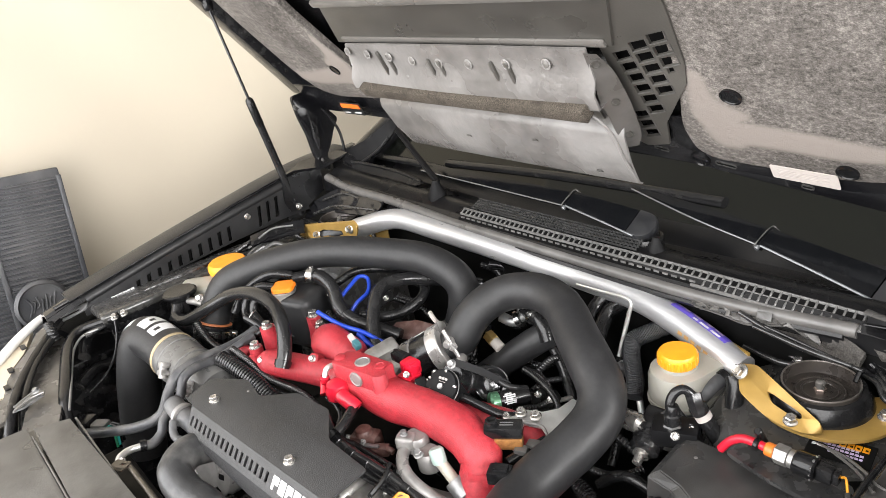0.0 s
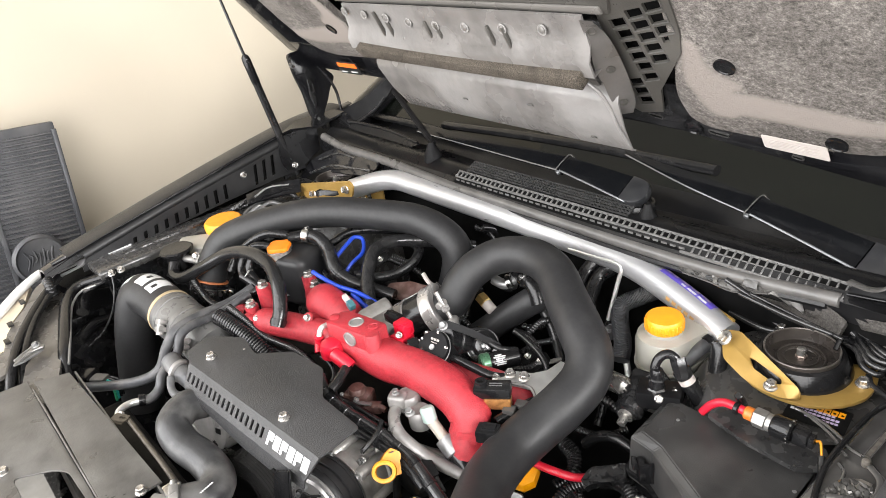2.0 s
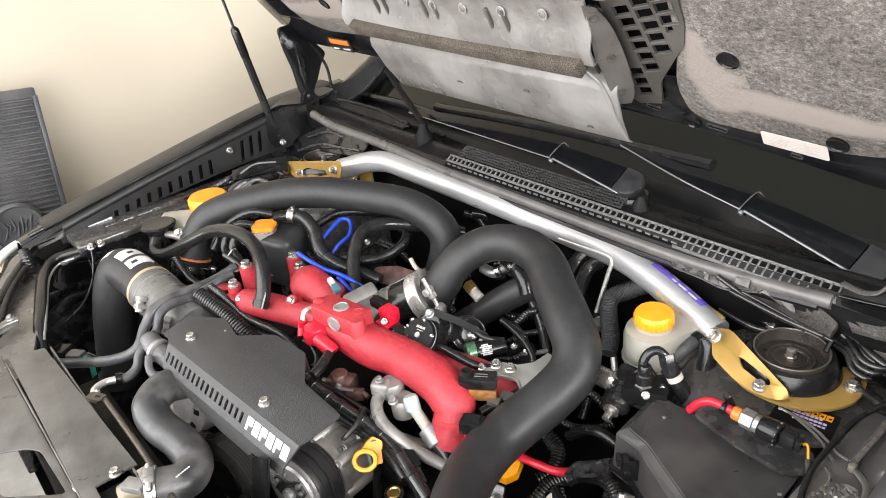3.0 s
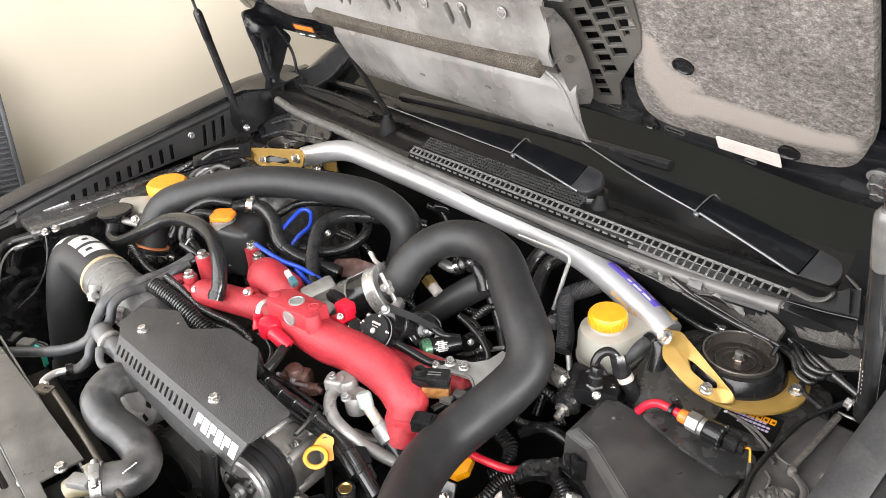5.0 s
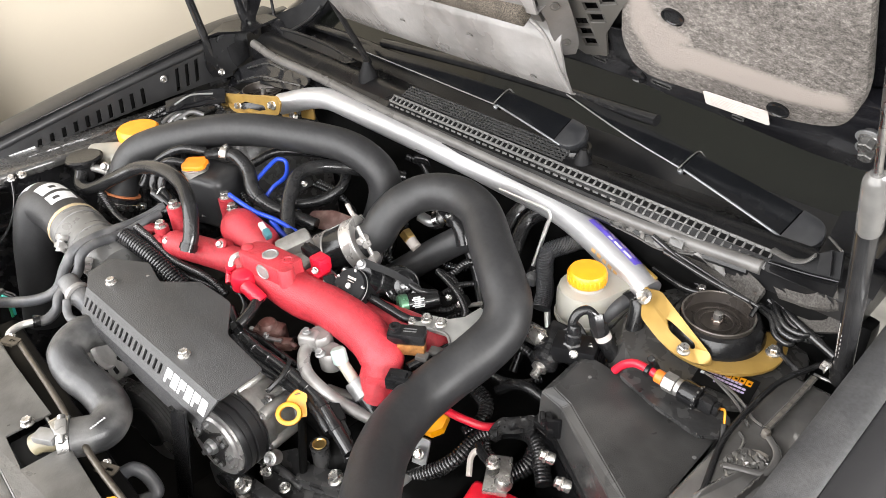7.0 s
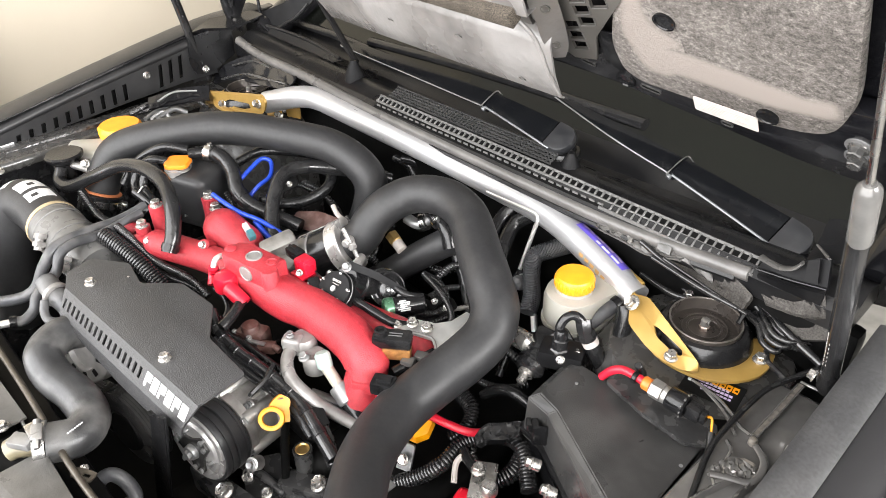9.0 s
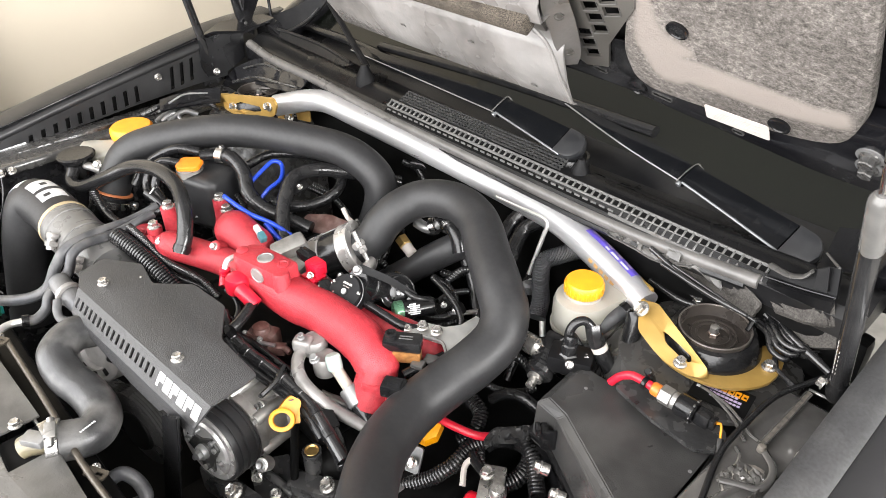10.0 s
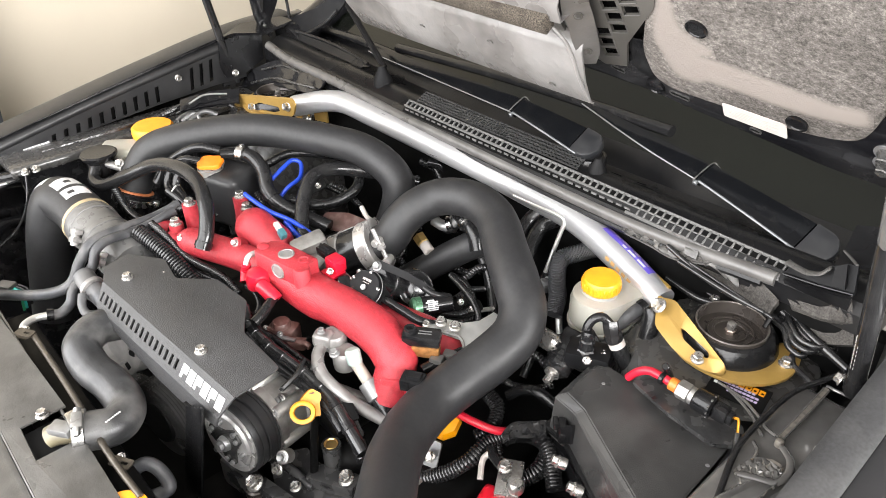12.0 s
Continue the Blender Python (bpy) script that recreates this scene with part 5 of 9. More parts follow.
st = sweep(fine[near_i((0.297, 0.047, 0.875)):near_i((0.396, 0.018, 0.860))], 0.0219, 8, a0=-0.95, a1=0.10)
stick = part("sticker", st, PURPLE, bar, "violet sticker with worn print")
s0, s1 = near_i((0.297, 0.047, 0.875)), near_i((0.396, 0.018, 0.860))
for k in range(9):
    i = s0 + 1 + int((s1 - s0 - 4) * k / 9)
    part("print_bar", sweep(fine[i:i + 3], 0.0222, 3, a0=-0.62 + 0.05 * (k % 3), a1=-0.30 - 0.07 * (k % 2)), LAVENDER, stick)
    if k > 3:
        part("print_bar", sweep(fine[i:i + 3], 0.0222, 3, a0=-0.16, a1=0.02), WHITEPR, stick)
for k in range(5):
    i = near_i((0.330, 0.038, 0.871)) + 3 * k
    part("worn_print", sweep(fine[i:i + 3], 0.0217, 3, a0=1.28, a1=1.55), mat("worn_orange_print", (0.52, 0.30, 0.11), 0.5) if k == 0 else bpy.data.materials["worn_orange_print"], bar, "worn orange print")

# ---- air pipes ----
pipe = thing("intercooler_pipe", "matte charcoal intercooler pipe looping over the engine", "air pipe", (0.3, -0.2, 0.86))
near_line = spline([(0.027, -0.171, 0.831), (0.039, -0.146, 0.846), (0.043, -0.128, 0.868), (0.053, -0.105, 0.888), (0.071, -0.079, 0.902), (0.101, -0.063, 0.911), (0.138, -0.054, 0.913), (0.176, -0.060, 0.910), (0.206, -0.075, 0.905), (0.242, -0.099, 0.895), (0.287, -0.127, 0.883), (0.320, -0.148, 0.865), (0.333, -0.175, 0.845), (0.331, -0.217, 0.829), (0.322, -0.257, 0.814), (0.320, -0.305, 0.805), (0.334, -0.353, 0.808), (0.354, -0.388, 0.815), (0.377, -0.416, 0.825), (0.416, -0.455, 0.839), (0.462, -0.500, 0.855), (0.507, -0.547, 0.873)], 8)
near_radii = [0.0287] * 40 + [0.0287 + 0.0032 * min(1, k / 40) for k in range(140)]
part("pipe_tube", sweep(near_line, 0.030, 40, near_radii), PIPE, pipe)
scuff_p = Vector((0.276, -0.131, 0.9155))
scuff_n = scuff_p - min(near_line, key=lambda q: (q - scuff_p).length)
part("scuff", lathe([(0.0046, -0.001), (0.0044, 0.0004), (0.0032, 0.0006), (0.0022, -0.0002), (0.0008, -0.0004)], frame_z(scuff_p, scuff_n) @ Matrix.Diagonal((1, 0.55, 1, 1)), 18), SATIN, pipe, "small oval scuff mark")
for pp in ((0.263, -0.118, 0.903),):
    part("scuff", lathe([(0.003, -0.003), (0.003, 0.0003), (0.002, 0.0006)], frame_z(pp, Vector((0.839, -0.713, 1.467)) - Vector(pp)), 10), PLASTIC, pipe)
inlet = thing("intake_pipe", "matte charcoal intake pipe across the back of the engine", "air pipe", (-0.3, -0.1, 0.8))
rear_line = spline([(-0.445, -0.377, 0.789), (-0.447, -0.357, 0.828), (-0.440, -0.325, 0.880), (-0.404, -0.285, 0.905), (-0.346, -0.220, 0.921), (-0.308, -0.182, 0.925), (-0.266, -0.147, 0.924), (-0.222, -0.116, 0.919), (-0.177, -0.087, 0.914), (-0.136, -0.068, 0.909), (-0.095, -0.058, 0.898), (-0.064, -0.052, 0.877), (-0.053, -0.054, 0.848), (-0.059, -0.063, 0.807), (-0.072, -0.076, 0.764)], 8)
part("pipe_tube", sweep(rear_line, 0.0287, 32), PIPE, inlet)
cp = rear_line[1]
ax = (rear_line[8] - rear_line[0]).normalized()
coup = thing("silicone_coupler", "black silicone coupler with a steel band clamp", "hose coupler", cp - ax * 0.05, "silicone couplers")
part("sleeve", lathe([(0.031, -0.055), (0.0350, -0.053), (0.0358, -0.01), (0.0354, 0.022), (0.031, 0.024)], frame_z(cp, ax), 36), RUBBER, coup)
part("orange_edge", lathe([(0.0315, 0.0235), (0.0335, 0.0245), (0.0335, 0.0265), (0.030, 0.0275)], frame_z(cp, ax), 36), COPPERED, coup, "orange inner edge of the sleeve")
ring_clamp(cp + ax * 0.008, ax, 0.0358, coup, 0.013, screw=-2.2)
for k in range(4):
    a = -1.9 + 0.24 * k
    q = [frame_z(cp, ax) @ Vector((0.0361 * math.cos(x), 0.0361 * math.sin(x), z)) for x, z in ((a, -0.034), (a + 0.17, -0.034), (a + 0.17, -0.018), (a, -0.018 - 0.003 * (k % 2)))]
    part("emblem_bar", slab(q, (), 0.0008), WHITEPR, coup, smooth=False)


turbo_line = resample(spline([(-0.219, -0.455, 0.799), (-0.302, -0.463, 0.811), (-0.378, -0.468, 0.820), (-0.441, -0.473, 0.830), (-0.477, -0.482, 0.831), (-0.492, -0.495, 0.810), (-0.501, -0.513, 0.756), (-0.511, -0.528, 0.687), (-0.512, -0.550, 0.589)], 10), 0.004)
elbow = thing("intake_elbow", "matte charcoal intake elbow with pale print blocks", "air pipe", turbo_line[-1])
k_c = min(range(len(turbo_line)), key=lambda i: (turbo_line[i] - Vector((-0.374, -0.468, 0.819))).length)
part("elbow_tube", sweep(turbo_line[k_c:], 0.0405, 36), PIPE, elbow)
k_t = k_c + 10
for u0, a0, a1 in ((0, -0.42, 0.72), (1, -0.42, 0.72), (2, -0.42, 0.72)):
    i0 = k_t + u0 * 8
    part("emblem_bar", sweep(turbo_line[i0:i0 + 7], 0.0409, 8, a0=a0, a1=a1), WHITEPR, elbow)
    part("emblem_gap", sweep(turbo_line[i0 + 2:i0 + 5], 0.0411, 4, a0=-0.2 + 0.25 * (u0 % 2), a1=0.08 + 0.25 * (u0 % 2)), PIPE, elbow)
sleeve = thing("silicone_coupler", "grey silicone coupler with bolted steel clamps", "hose coupler", turbo_line[k_c], "silicone couplers")
part("sleeve", sweep(turbo_line[2:k_c + 3], 0.0425, 36), SLEEVE, sleeve)
tdir = (turbo_line[k_c + 2] - turbo_line[k_c - 2]).normalized()
for kk in (k_c - 2, max(3, k_c - 15)):
    ring_clamp(turbo_line[kk], tdir, 0.0428, sleeve, 0.011, CLAMPG, screw=-2.4)
for qa, qb in (((-0.324, -0.502, 0.846), (-0.315, -0.515, 0.826)), ((-0.243, -0.495, 0.839), (-0.235, -0.509, 0.821))):
    qa, qb = Vector(qa), Vector(qb)
    tee = part("tee_bolt", tube([qa, qa.lerp(qb, 0.5), qb], 0.0068, 12), RIVET, sleeve, "pale steel tee bolt")
    for f_ in (0.12, 0.62):
        part("bolt_lug", box((0, 0, 0), (0.017, 0.015, 0.009), 0.002, frame_z(qa.lerp(qb, f_), qb - qa, 0.5)), RIVET, tee)
part("band_edge", lathe([(0.040, -0.004), (0.0432, -0.004), (0.0432, 0.003), (0.040, 0.003)], frame_z(turbo_line[k_c + 3], tdir), 36), TAN, sleeve, "tan edge band")

# ---- red intake manifold ----
man = thing("intake_manifold", "red wrinkle-painted intake manifold", "intake manifold", (0.0, -0.3, 0.78))
part("front_runner", sweep(spline([(-0.001, -0.320, 0.848), (0.070, -0.313, 0.839), (0.135, -0.300, 0.839), (0.197, -0.294, 0.833), (0.240, -0.300, 0.818), (0.246, -0.312, 0.791), (0.246, -0.320, 0.771)], 8), 0.030, 28,
     [0.031] * 12 + [0.030] * 14 + [0.029] * 8 + [0.027] * 30), RED, man)
part("left_runner", capsule([(-0.198, -0.390, 0.839), (-0.163, -0.366, 0.834), (-0.088, -0.336, 0.832), (-0.012, -0.321, 0.836)], 0.0225), RED, man)
part("left_end_cap", capsule([(-0.207, -0.395, 0.851), (-0.202, -0.394, 0.823)], 0.017), RED, man)
part("rear_left_runner", capsule([(-0.151, -0.299, 0.866), (-0.129, -0.293, 0.855), (-0.098, -0.286, 0.842), (-0.052, -0.277, 0.828)], 0.031), RED, man)
part("rear_right_runner", sweep(spline([(0.057, -0.276, 0.828), (0.152, -0.247, 0.808), (0.217, -0.228, 0.805), (0.252, -0.217, 0.796), (0.266, -0.216, 0.770)], 8), 0.026, 20), RED, man)
brot = math.atan2((0.042, -0.310, 0.889)[1] - (-0.013, -0.322, 0.889)[1], (0.042, -0.310, 0.889)[0] - (-0.013, -0.322, 0.889)[0])
bc = Vector((0.027, -0.322, 0.889))
BLK = Matrix.Translation((bc.x, bc.y, 0.0)) @ Matrix.Rotation(brot, 4, "Z")
part("plenum_block", plate(rounded([(-0.048, -0.018), (-0.036, -0.021), (0.034, -0.021), (0.040, -0.016), (0.044, -0.010), (0.044, 0.019), (-0.030, 0.022), (-0.046, 0.014)], 0.004), (), 0.060, BLK @ Matrix.Translation((0, 0, 0.829)), 0.004), RED, man)
part("plenum_rear", plate(rounded([(-0.05, 0.0), (0.040, 0.0), (0.038, 0.030), (-0.045, 0.036)], 0.008), (), 0.040, BLK @ Matrix.Translation((0, 0, 0.822)), 0.006), RED, man)
part("boss_column", lathe([(0.0150, 0.0), (0.0125, 0.014), (0.0118, 0.060), (0.0105, 0.0625), (0.004, 0.0628)], BLK @ Matrix.Translation((0.040, -0.011, 0.826)), 24), RED, man)
part("boss_ring", lathe([(0.0085, 0.0), (0.0085, 0.0016), (0.0060, 0.0020), (0.0050, 0.0008)], BLK @ Matrix.Translation((0.031, 0.004, 0.889)), 24), RED, man)
for m_plug in (BLK @ Matrix.Translation((0, 0, 0.889)), BLK @ Matrix.Translation((0.003, -0.0212, 0.8735)) @ Matrix.Rotation(radians(90), 4, "X")):
    plug_ = part("core_plug", lathe([(0.0118, -0.001), (0.0118, 0.0016), (0.0098, 0.0024), (0.0088, 0.0012), (0.004, 0.0010)], m_plug, 28), ALUW, man, "round pale steel plug")
part("block_lug", lathe([(0.009, -0.02), (0.009, 0.004), (0.006, 0.006)], BLK @ Matrix.Translation((-0.042, -0.004, 0.886)), 14), RED, man)
for top, bot, r in (((-0.217, -0.352, 0.892), (-0.204, -0.373, 0.828), 0.0125), ((-0.209, -0.384, 0.872), (-0.201, -0.397, 0.830), 0.0115), ((-0.217, -0.266, 0.872), (-0.207, -0.284, 0.818), 0.0125), ((-0.197, -0.267, 0.858), (-0.192, -0.275, 0.820), 0.0115)):
    t3, b3 = Vector(top), Vector(bot)
    b3 = Vector((t3.x, t3.y, b3.z))
    col = part("bolt_column", lathe([(r * 1.15, 0), (r, 0.01), (r, (t3 - b3).length - 0.012), (r * 0.9, (t3 - b3).length - 0.012)], Matrix.Translation(b3), 20), RED, man)
    bolt(t3 - Vector((0, 0, 0.012)), (0, 0, 1), col, 0.0075)
for p, ax in (((-0.184, -0.385, 0.845), (0.45, -0.75, 0.5)), ((-0.099, -0.336, 0.852), (0.3, -0.7, 0.7)), ((-0.253, -0.392, 0.840), (-0.5, -0.6, 0.3))):
    part("lug", lathe([(0.011, -0.012), (0.010, 0.006), (0.008, 0.008)], frame_z(p, ax), 16), RED, man)
    bolt(Vector(p) + Vector(ax).normalized() * 0.007, ax, man, 0.0048)
part("end_flange", box((0, 0, 0), (0.028, 0.05, 0.022), 0.006, Matrix.Translation((0.248, -0.308, 0.805)) @ Matrix.Rotation(radians(35), 4, "Z")), RED, man)
part("throttle_flange", plate(rounded(rect(0, 0, 0.060, 0.050), 0.012), (), 0.012, Matrix.Translation((-0.010, -0.272, 0.826)) @ Matrix.Rotation(brot + 0.2, 4, "Z"), 0.003), CAST, man, "bare cast flange")
# vacuum nipple with a red boot
part("vacuum_nipple", tube([(-0.024, -0.330, 0.868), (-0.029, -0.340, 0.872), (-0.029, -0.353, 0.872), (-0.027, -0.361, 0.862)], 0.0042, 10), ALU, man, "bare metal vacuum nipple")
boot = thing("plug_boot", "bright red rubber boot and cable on the manifold", "rubber boot", (0.002, -0.360, 0.850))
part("dome", lathe([(0.018, -0.012), (0.0185, 0.0), (0.015, 0.010), (0.007, 0.0135)], Matrix.Translation((0.001, -0.358, 0.852)), 22), REDPL, boot)
part("neck", tube([(0.018, -0.363, 0.850), (0.041, -0.362, 0.846), (0.050, -0.360, 0.840)], 0.011, 14), REDPL, boot)
part("cable_boot", tube([(0.045, -0.361, 0.843), (0.057, -0.378, 0.842), (0.063, -0.393, 0.838), (0.066, -0.406, 0.835)], 0.0075, 12), RUBBER, boot)
red2 = part("vacuum_boot", tube([(-0.029, -0.359, 0.862), (-0.029, -0.363, 0.850), (-0.020, -0.371, 0.840)], 0.0065, 12), REDPL, man, "small red vacuum boot")
for k in range(2):
    part("rib", lathe([(0.0062, -0.002), (0.0075, -0.0015), (0.0075, 0.0015), (0.0062, 0.002)], Matrix.Translation(Vector((-0.027, -0.361, 0.860)) - Vector((0, 0, 0.006 * k))), 14), REDPL, red2)

# ---- throttle body and its coupler ----
t_a, t_b = Vector((-0.035, -0.214, 0.788)), Vector((0.032, -0.161, 0.837))
t_d = (t_b - t_a).normalized()
tb = thing("throttle_body", "cast aluminium throttle body with sensors", "throttle body", t_a)
part("bore", lathe([(0.034, -0.012), (0.037, -0.01), (0.037, 0.03), (0.034, 0.032)], frame_z(t_a, t_d), 32), CAST, tb)
part("rear_housing", box((0, 0, 0), (0.055, 0.03, 0.045), 0.008, frame_z(Vector((-0.030, -0.251, 0.838)), (0.2, -0.3, 1), 0.7)), CAST, tb)
part("flange_plate", plate(rounded(rect(0, 0, 0.086, 0.080), 0.014), (), 0.010, frame_z(t_a - t_d * 0.012, t_d, 0.5), 0.002), CAST, tb)
coup2 = thing("silicone_coupler", "black silicone coupler with two bolted steel clamps", "hose coupler", t_a.lerp(t_b, 0.5), "silicone couplers")
part("sleeve", lathe([(0.036, -0.002), (0.0405, 0.0), (0.0410, 0.03), (0.0405, 0.078), (0.034, 0.080)], frame_z(t_a + t_d * 0.014, t_d), 40), RUBBER, coup2)
for q in (0.030, 0.086):
    band = part("clamp_band", lathe([(0.0400, -0.0115), (0.0428, -0.0112), (0.0434, -0.0098), (0.0428, -0.0084), (0.0428, 0.0084), (0.0434, 0.0098), (0.0428, 0.0112), (0.0400, 0.0115)], frame_z(t_a + t_d * q, t_d), 48), RIVETS, coup2, "wide rolled steel band")
fr_m = frame_z(t_a + t_d * 0.056, t_d)
for k in range(4):
    a = 1.15 - 0.22 * k
    q = [fr_m @ Vector((0.0413 * math.cos(x), 0.0413 * math.sin(x), z)) for x, z in ((a, -0.012), (a + 0.14, -0.012), (a + 0.14, 0.012), (a, 0.010 - 0.004 * k))]
    bm = bmesh.new()
    bm.faces.new([bm.verts.new(v) for v in q])
    ex = bmesh.ops.extrude_face_region(bm, geom=bm.faces[:])
    n0 = (sum((Vector(v) for v in q), Vector()) / 4 - fr_m.translation).normalized() * 0.0006
    bmesh.ops.translate(bm, vec=n0, verts=[g for g in ex["geom"] if isinstance(g, bmesh.types.BMVert)])
    bmesh.ops.recalc_face_normals(bm, faces=bm.faces[:])
    part("emblem_bar", bm, WHITEPR, coup2, smooth=False)
for p1, p2 in (((0.007, -0.208, 0.839), (0.024, -0.201, 0.802)), ((0.052, -0.189, 0.885), (0.076, -0.182, 0.836))):
    v1, v2 = Vector(p1), Vector(p2)
    part("tee_bolt", tube([v1, v1.lerp(v2, 0.5), v2], 0.0036, 10), RIVETS, coup2)
    part("tee_nut", lathe([(0.0070, 0), (0.0070, 0.009), (0.005, 0.011)], frame_z(v1.lerp(v2, 0.45), v2 - v1), 6), RIVETS, coup2)
    part("tee_lug", lathe([(0.0052, -0.009), (0.0060, -0.008), (0.0060, 0.008), (0.0052, 0.009)], frame_z(v1.lerp(v2, 0.38) + (t_a - v1).normalized() * 0.003, (v2 - v1).cross(v1 - t_a)), 14), RIVETS, coup2)
    part("tee_barrel", lathe([(0.0068, -0.011), (0.0074, -0.009), (0.0074, 0.009), (0.0068, 0.011)], frame_z(v2, (v2 - v1).cross(t_d)), 12), RIVETS, coup2)
ps = thing("pressure_sensor", "bright red pressure sensor with a black plug", "sensor", (0.013, -0.237, 0.825), "sensors")
sm_ = Matrix.Translation((0.069, -0.269, 0.869)) @ Matrix.Rotation(brot - 0.15, 4, "Z") @ Matrix.Scale(0.82, 4)
part("sensor_body", box((0, 0, 0), (0.030, 0.026, 0.026), 0.004, sm_), REDPL, ps)
part("sensor_skirt", box((0.002, -0.008, -0.013), (0.034, 0.030, 0.006), 0.002, sm_), REDPL, ps)
part("sensor_ridge", box((0.006, 0.0, 0.013), (0.012, 0.020, 0.005), 0.0015, sm_), REDPL, ps)
part("plug", box((-0.033, 0.006, 0.006), (0.034, 0.020, 0.017), 0.003, sm_), PLASTIC, ps)
part("plug_rib", box((-0.036, 0.006, 0.0155), (0.026, 0.004, 0.004), 0.001, sm_), PLASTIC, ps)
bolt((0.078, -0.285, 0.868), (0.5, -0.7, 0.4), ps, 0.004)
# black round actuator with plain print blocks
cc, look_ax = Vector((0.134, -0.268, 0.860)), Vector((0.12, -0.68, 0.72))
act = thing("blow_off_valve", "black round blow-off valve with pale print", "valve", cc - Vector((0, 0, 0.03)))
am = frame_z(cc, look_ax)
part("valve_body", lathe([(0.018, -0.05), (0.022, -0.03), (0.0255, -0.014), (0.0265, -0.010), (0.0265, 0.0), (0.0250, 0.002), (0.016, 0.002)], am, 40), DEEPPL, act)
part("groove_ring", lathe([(0.0262, -0.006), (0.0272, -0.0055), (0.0272, -0.0040), (0.0262, -0.0035)], am, 40), GREYMET, act, "thin bright seam of the housing")
for a in (0.3, 1.55, 2.8, 4.1, 5.3):
    bolt(am @ Vector((0.0235 * math.cos(a), 0.0235 * math.sin(a), 0.001)), look_ax, act, 0.0021)
part("hub", lathe([(0.0042, 0), (0.0042, 0.002), (0.0022, 0.0016)], am @ Matrix.Translation((0, 0.001, 0.002)), 16), GREYMET, act)
for yy, n_, w_, h_ in ((0.0125, 3, 0.0042, 0.0032), (0.0080, 5, 0.0012, 0.0012), (-0.0105, 6, 0.0038, 0.0044), (-0.0165, 3, 0.0022, 0.0020)):
    for k in range(n_):
        part("print_bar", box(((k - (n_ - 1) / 2) * (w_ + 0.0011), yy, 0.0024), (w_, h_, 0.0006), 0, am), PRINT, act, smooth=False)
part("valve_pipe", tube([(0.132, -0.246, 0.864), (0.131, -0.225, 0.847), (0.133, -0.201, 0.830), (0.127, -0.170, 0.795)], 0.0195, 20), PLASTIC, act)
part("pipe_bead", lathe([(0.0195, -0.003), (0.0215, -0.002), (0.0215, 0.002), (0.0195, 0.003)], frame_z((0.131, -0.225, 0.847), Vector((0.133, -0.201, 0.830)) - Vector((0.132, -0.246, 0.864))), 28), LOOMPL, act)
part("flat_bracket", slab([(0.130, -0.246, 0.884), (0.132, -0.235, 0.890), (0.154, -0.208, 0.869), (0.184, -0.182, 0.841), (0.187, -0.187, 0.834), (0.165, -0.204, 0.852), (0.148, -0.225, 0.870)], (), 0.003), DEEPPL, act, "flat black bracket arm")
bolt((0.135, -0.244, 0.886), (0.3, -0.6, 0.7), act, 0.0052, GREYMET)
can = thing("round_actuator", "glossy black round actuator can", "actuator", (0.116, -0.170, 0.789))
cm = frame_z(Vector((0.153, -0.193, 0.832)), (0.75, -0.4, 0.45))
part("can_body", lathe([(0.022, -0.035), (0.026, -0.03), (0.026, 0.004), (0.023, 0.009), (0.017, 0.006), (0.012, 0.012), (0.006, 0.013)], cm, 32), LOOMPL, can)
part("can_rim", sweep([cm @ Vector((0.0245 * math.cos(q), 0.0245 * math.sin(q), 0.0065)) for q in [2 * math.pi * k / 32 for k in range(33)]], 0.0010, 8), LOOMPL, can, "glossy rolled rim")
bolt(cm @ Vector((0, 0, 0.012)), (0.75, -0.4, 0.45), can, 0.0032, GREYMET)
tag = thing("vacuum_canister", "black canister with a green ring and pale print", "canister", (0.141, -0.158, 0.773))
tm = frame_z(Vector((0.176, -0.217, 0.822)), Vector((0.196, -0.175, 0.819)) - Vector((0.176, -0.217, 0.822)))
part("canister_body", lathe([(0.010, 0), (0.014, 0.003), (0.014, 0.055), (0.010, 0.058)], tm, 24), PLASTIC, tag)
part("green_ring", lathe([(0.0120, -0.002), (0.0148, 0.001), (0.0148, 0.011), (0.0138, 0.012)], tm, 24), mat("green_anodised", (0.075, 0.17, 0.10), 0.35, 0.5), tag, "pale green ring")
side = tm.to_3x3().inverted() @ Vector((0.62, -0.50, 0.60))
side_a = math.atan2(side.y, side.x)
for k in range(6):
    a = side_a - 0.5 + 0.2 * k
    part("print_bar", box((0.01405, 0, 0.024 + 0.0012 * (k % 3)), (0.0006, 0.0020, 0.010 + 0.004 * ((k * 2) % 3)), 0, tm @ Matrix.Rotation(a, 4, "Z")), WHITEPR, tag, smooth=False)

# ---- coolant tank ----
tank = thing("coolant_tank", "black metal coolant tank with an orange cap", "coolant tank", (-0.275, -0.262, 0.80))
tbm = box((0, 0, 0), (0.085, 0.075, 0.10), 0.018, Matrix.Translation((-0.268, -0.256, 0.842)) @ Matrix.Rotation(radians(20), 4, "Z"), 4)
part("tank_body", tbm, SHROUD, tank)
part("filler_neck", lathe([(0.019, 0), (0.019, 0.012), (0.022, 0.013), (0.022, 0.017), (0.016, 0.018)], Matrix.Translation((-0.282, -0.279, 0.880)), 28), CAST, tank)
cap = bmesh.new()
pts = []
for i in range(48):
    a = 2 * math.pi * i / 48
    rr = 0.0215 + 0.0022 * math.cos(4 * a)
    pts.append((rr * math.cos(a), rr * math.sin(a)))
cap.free()
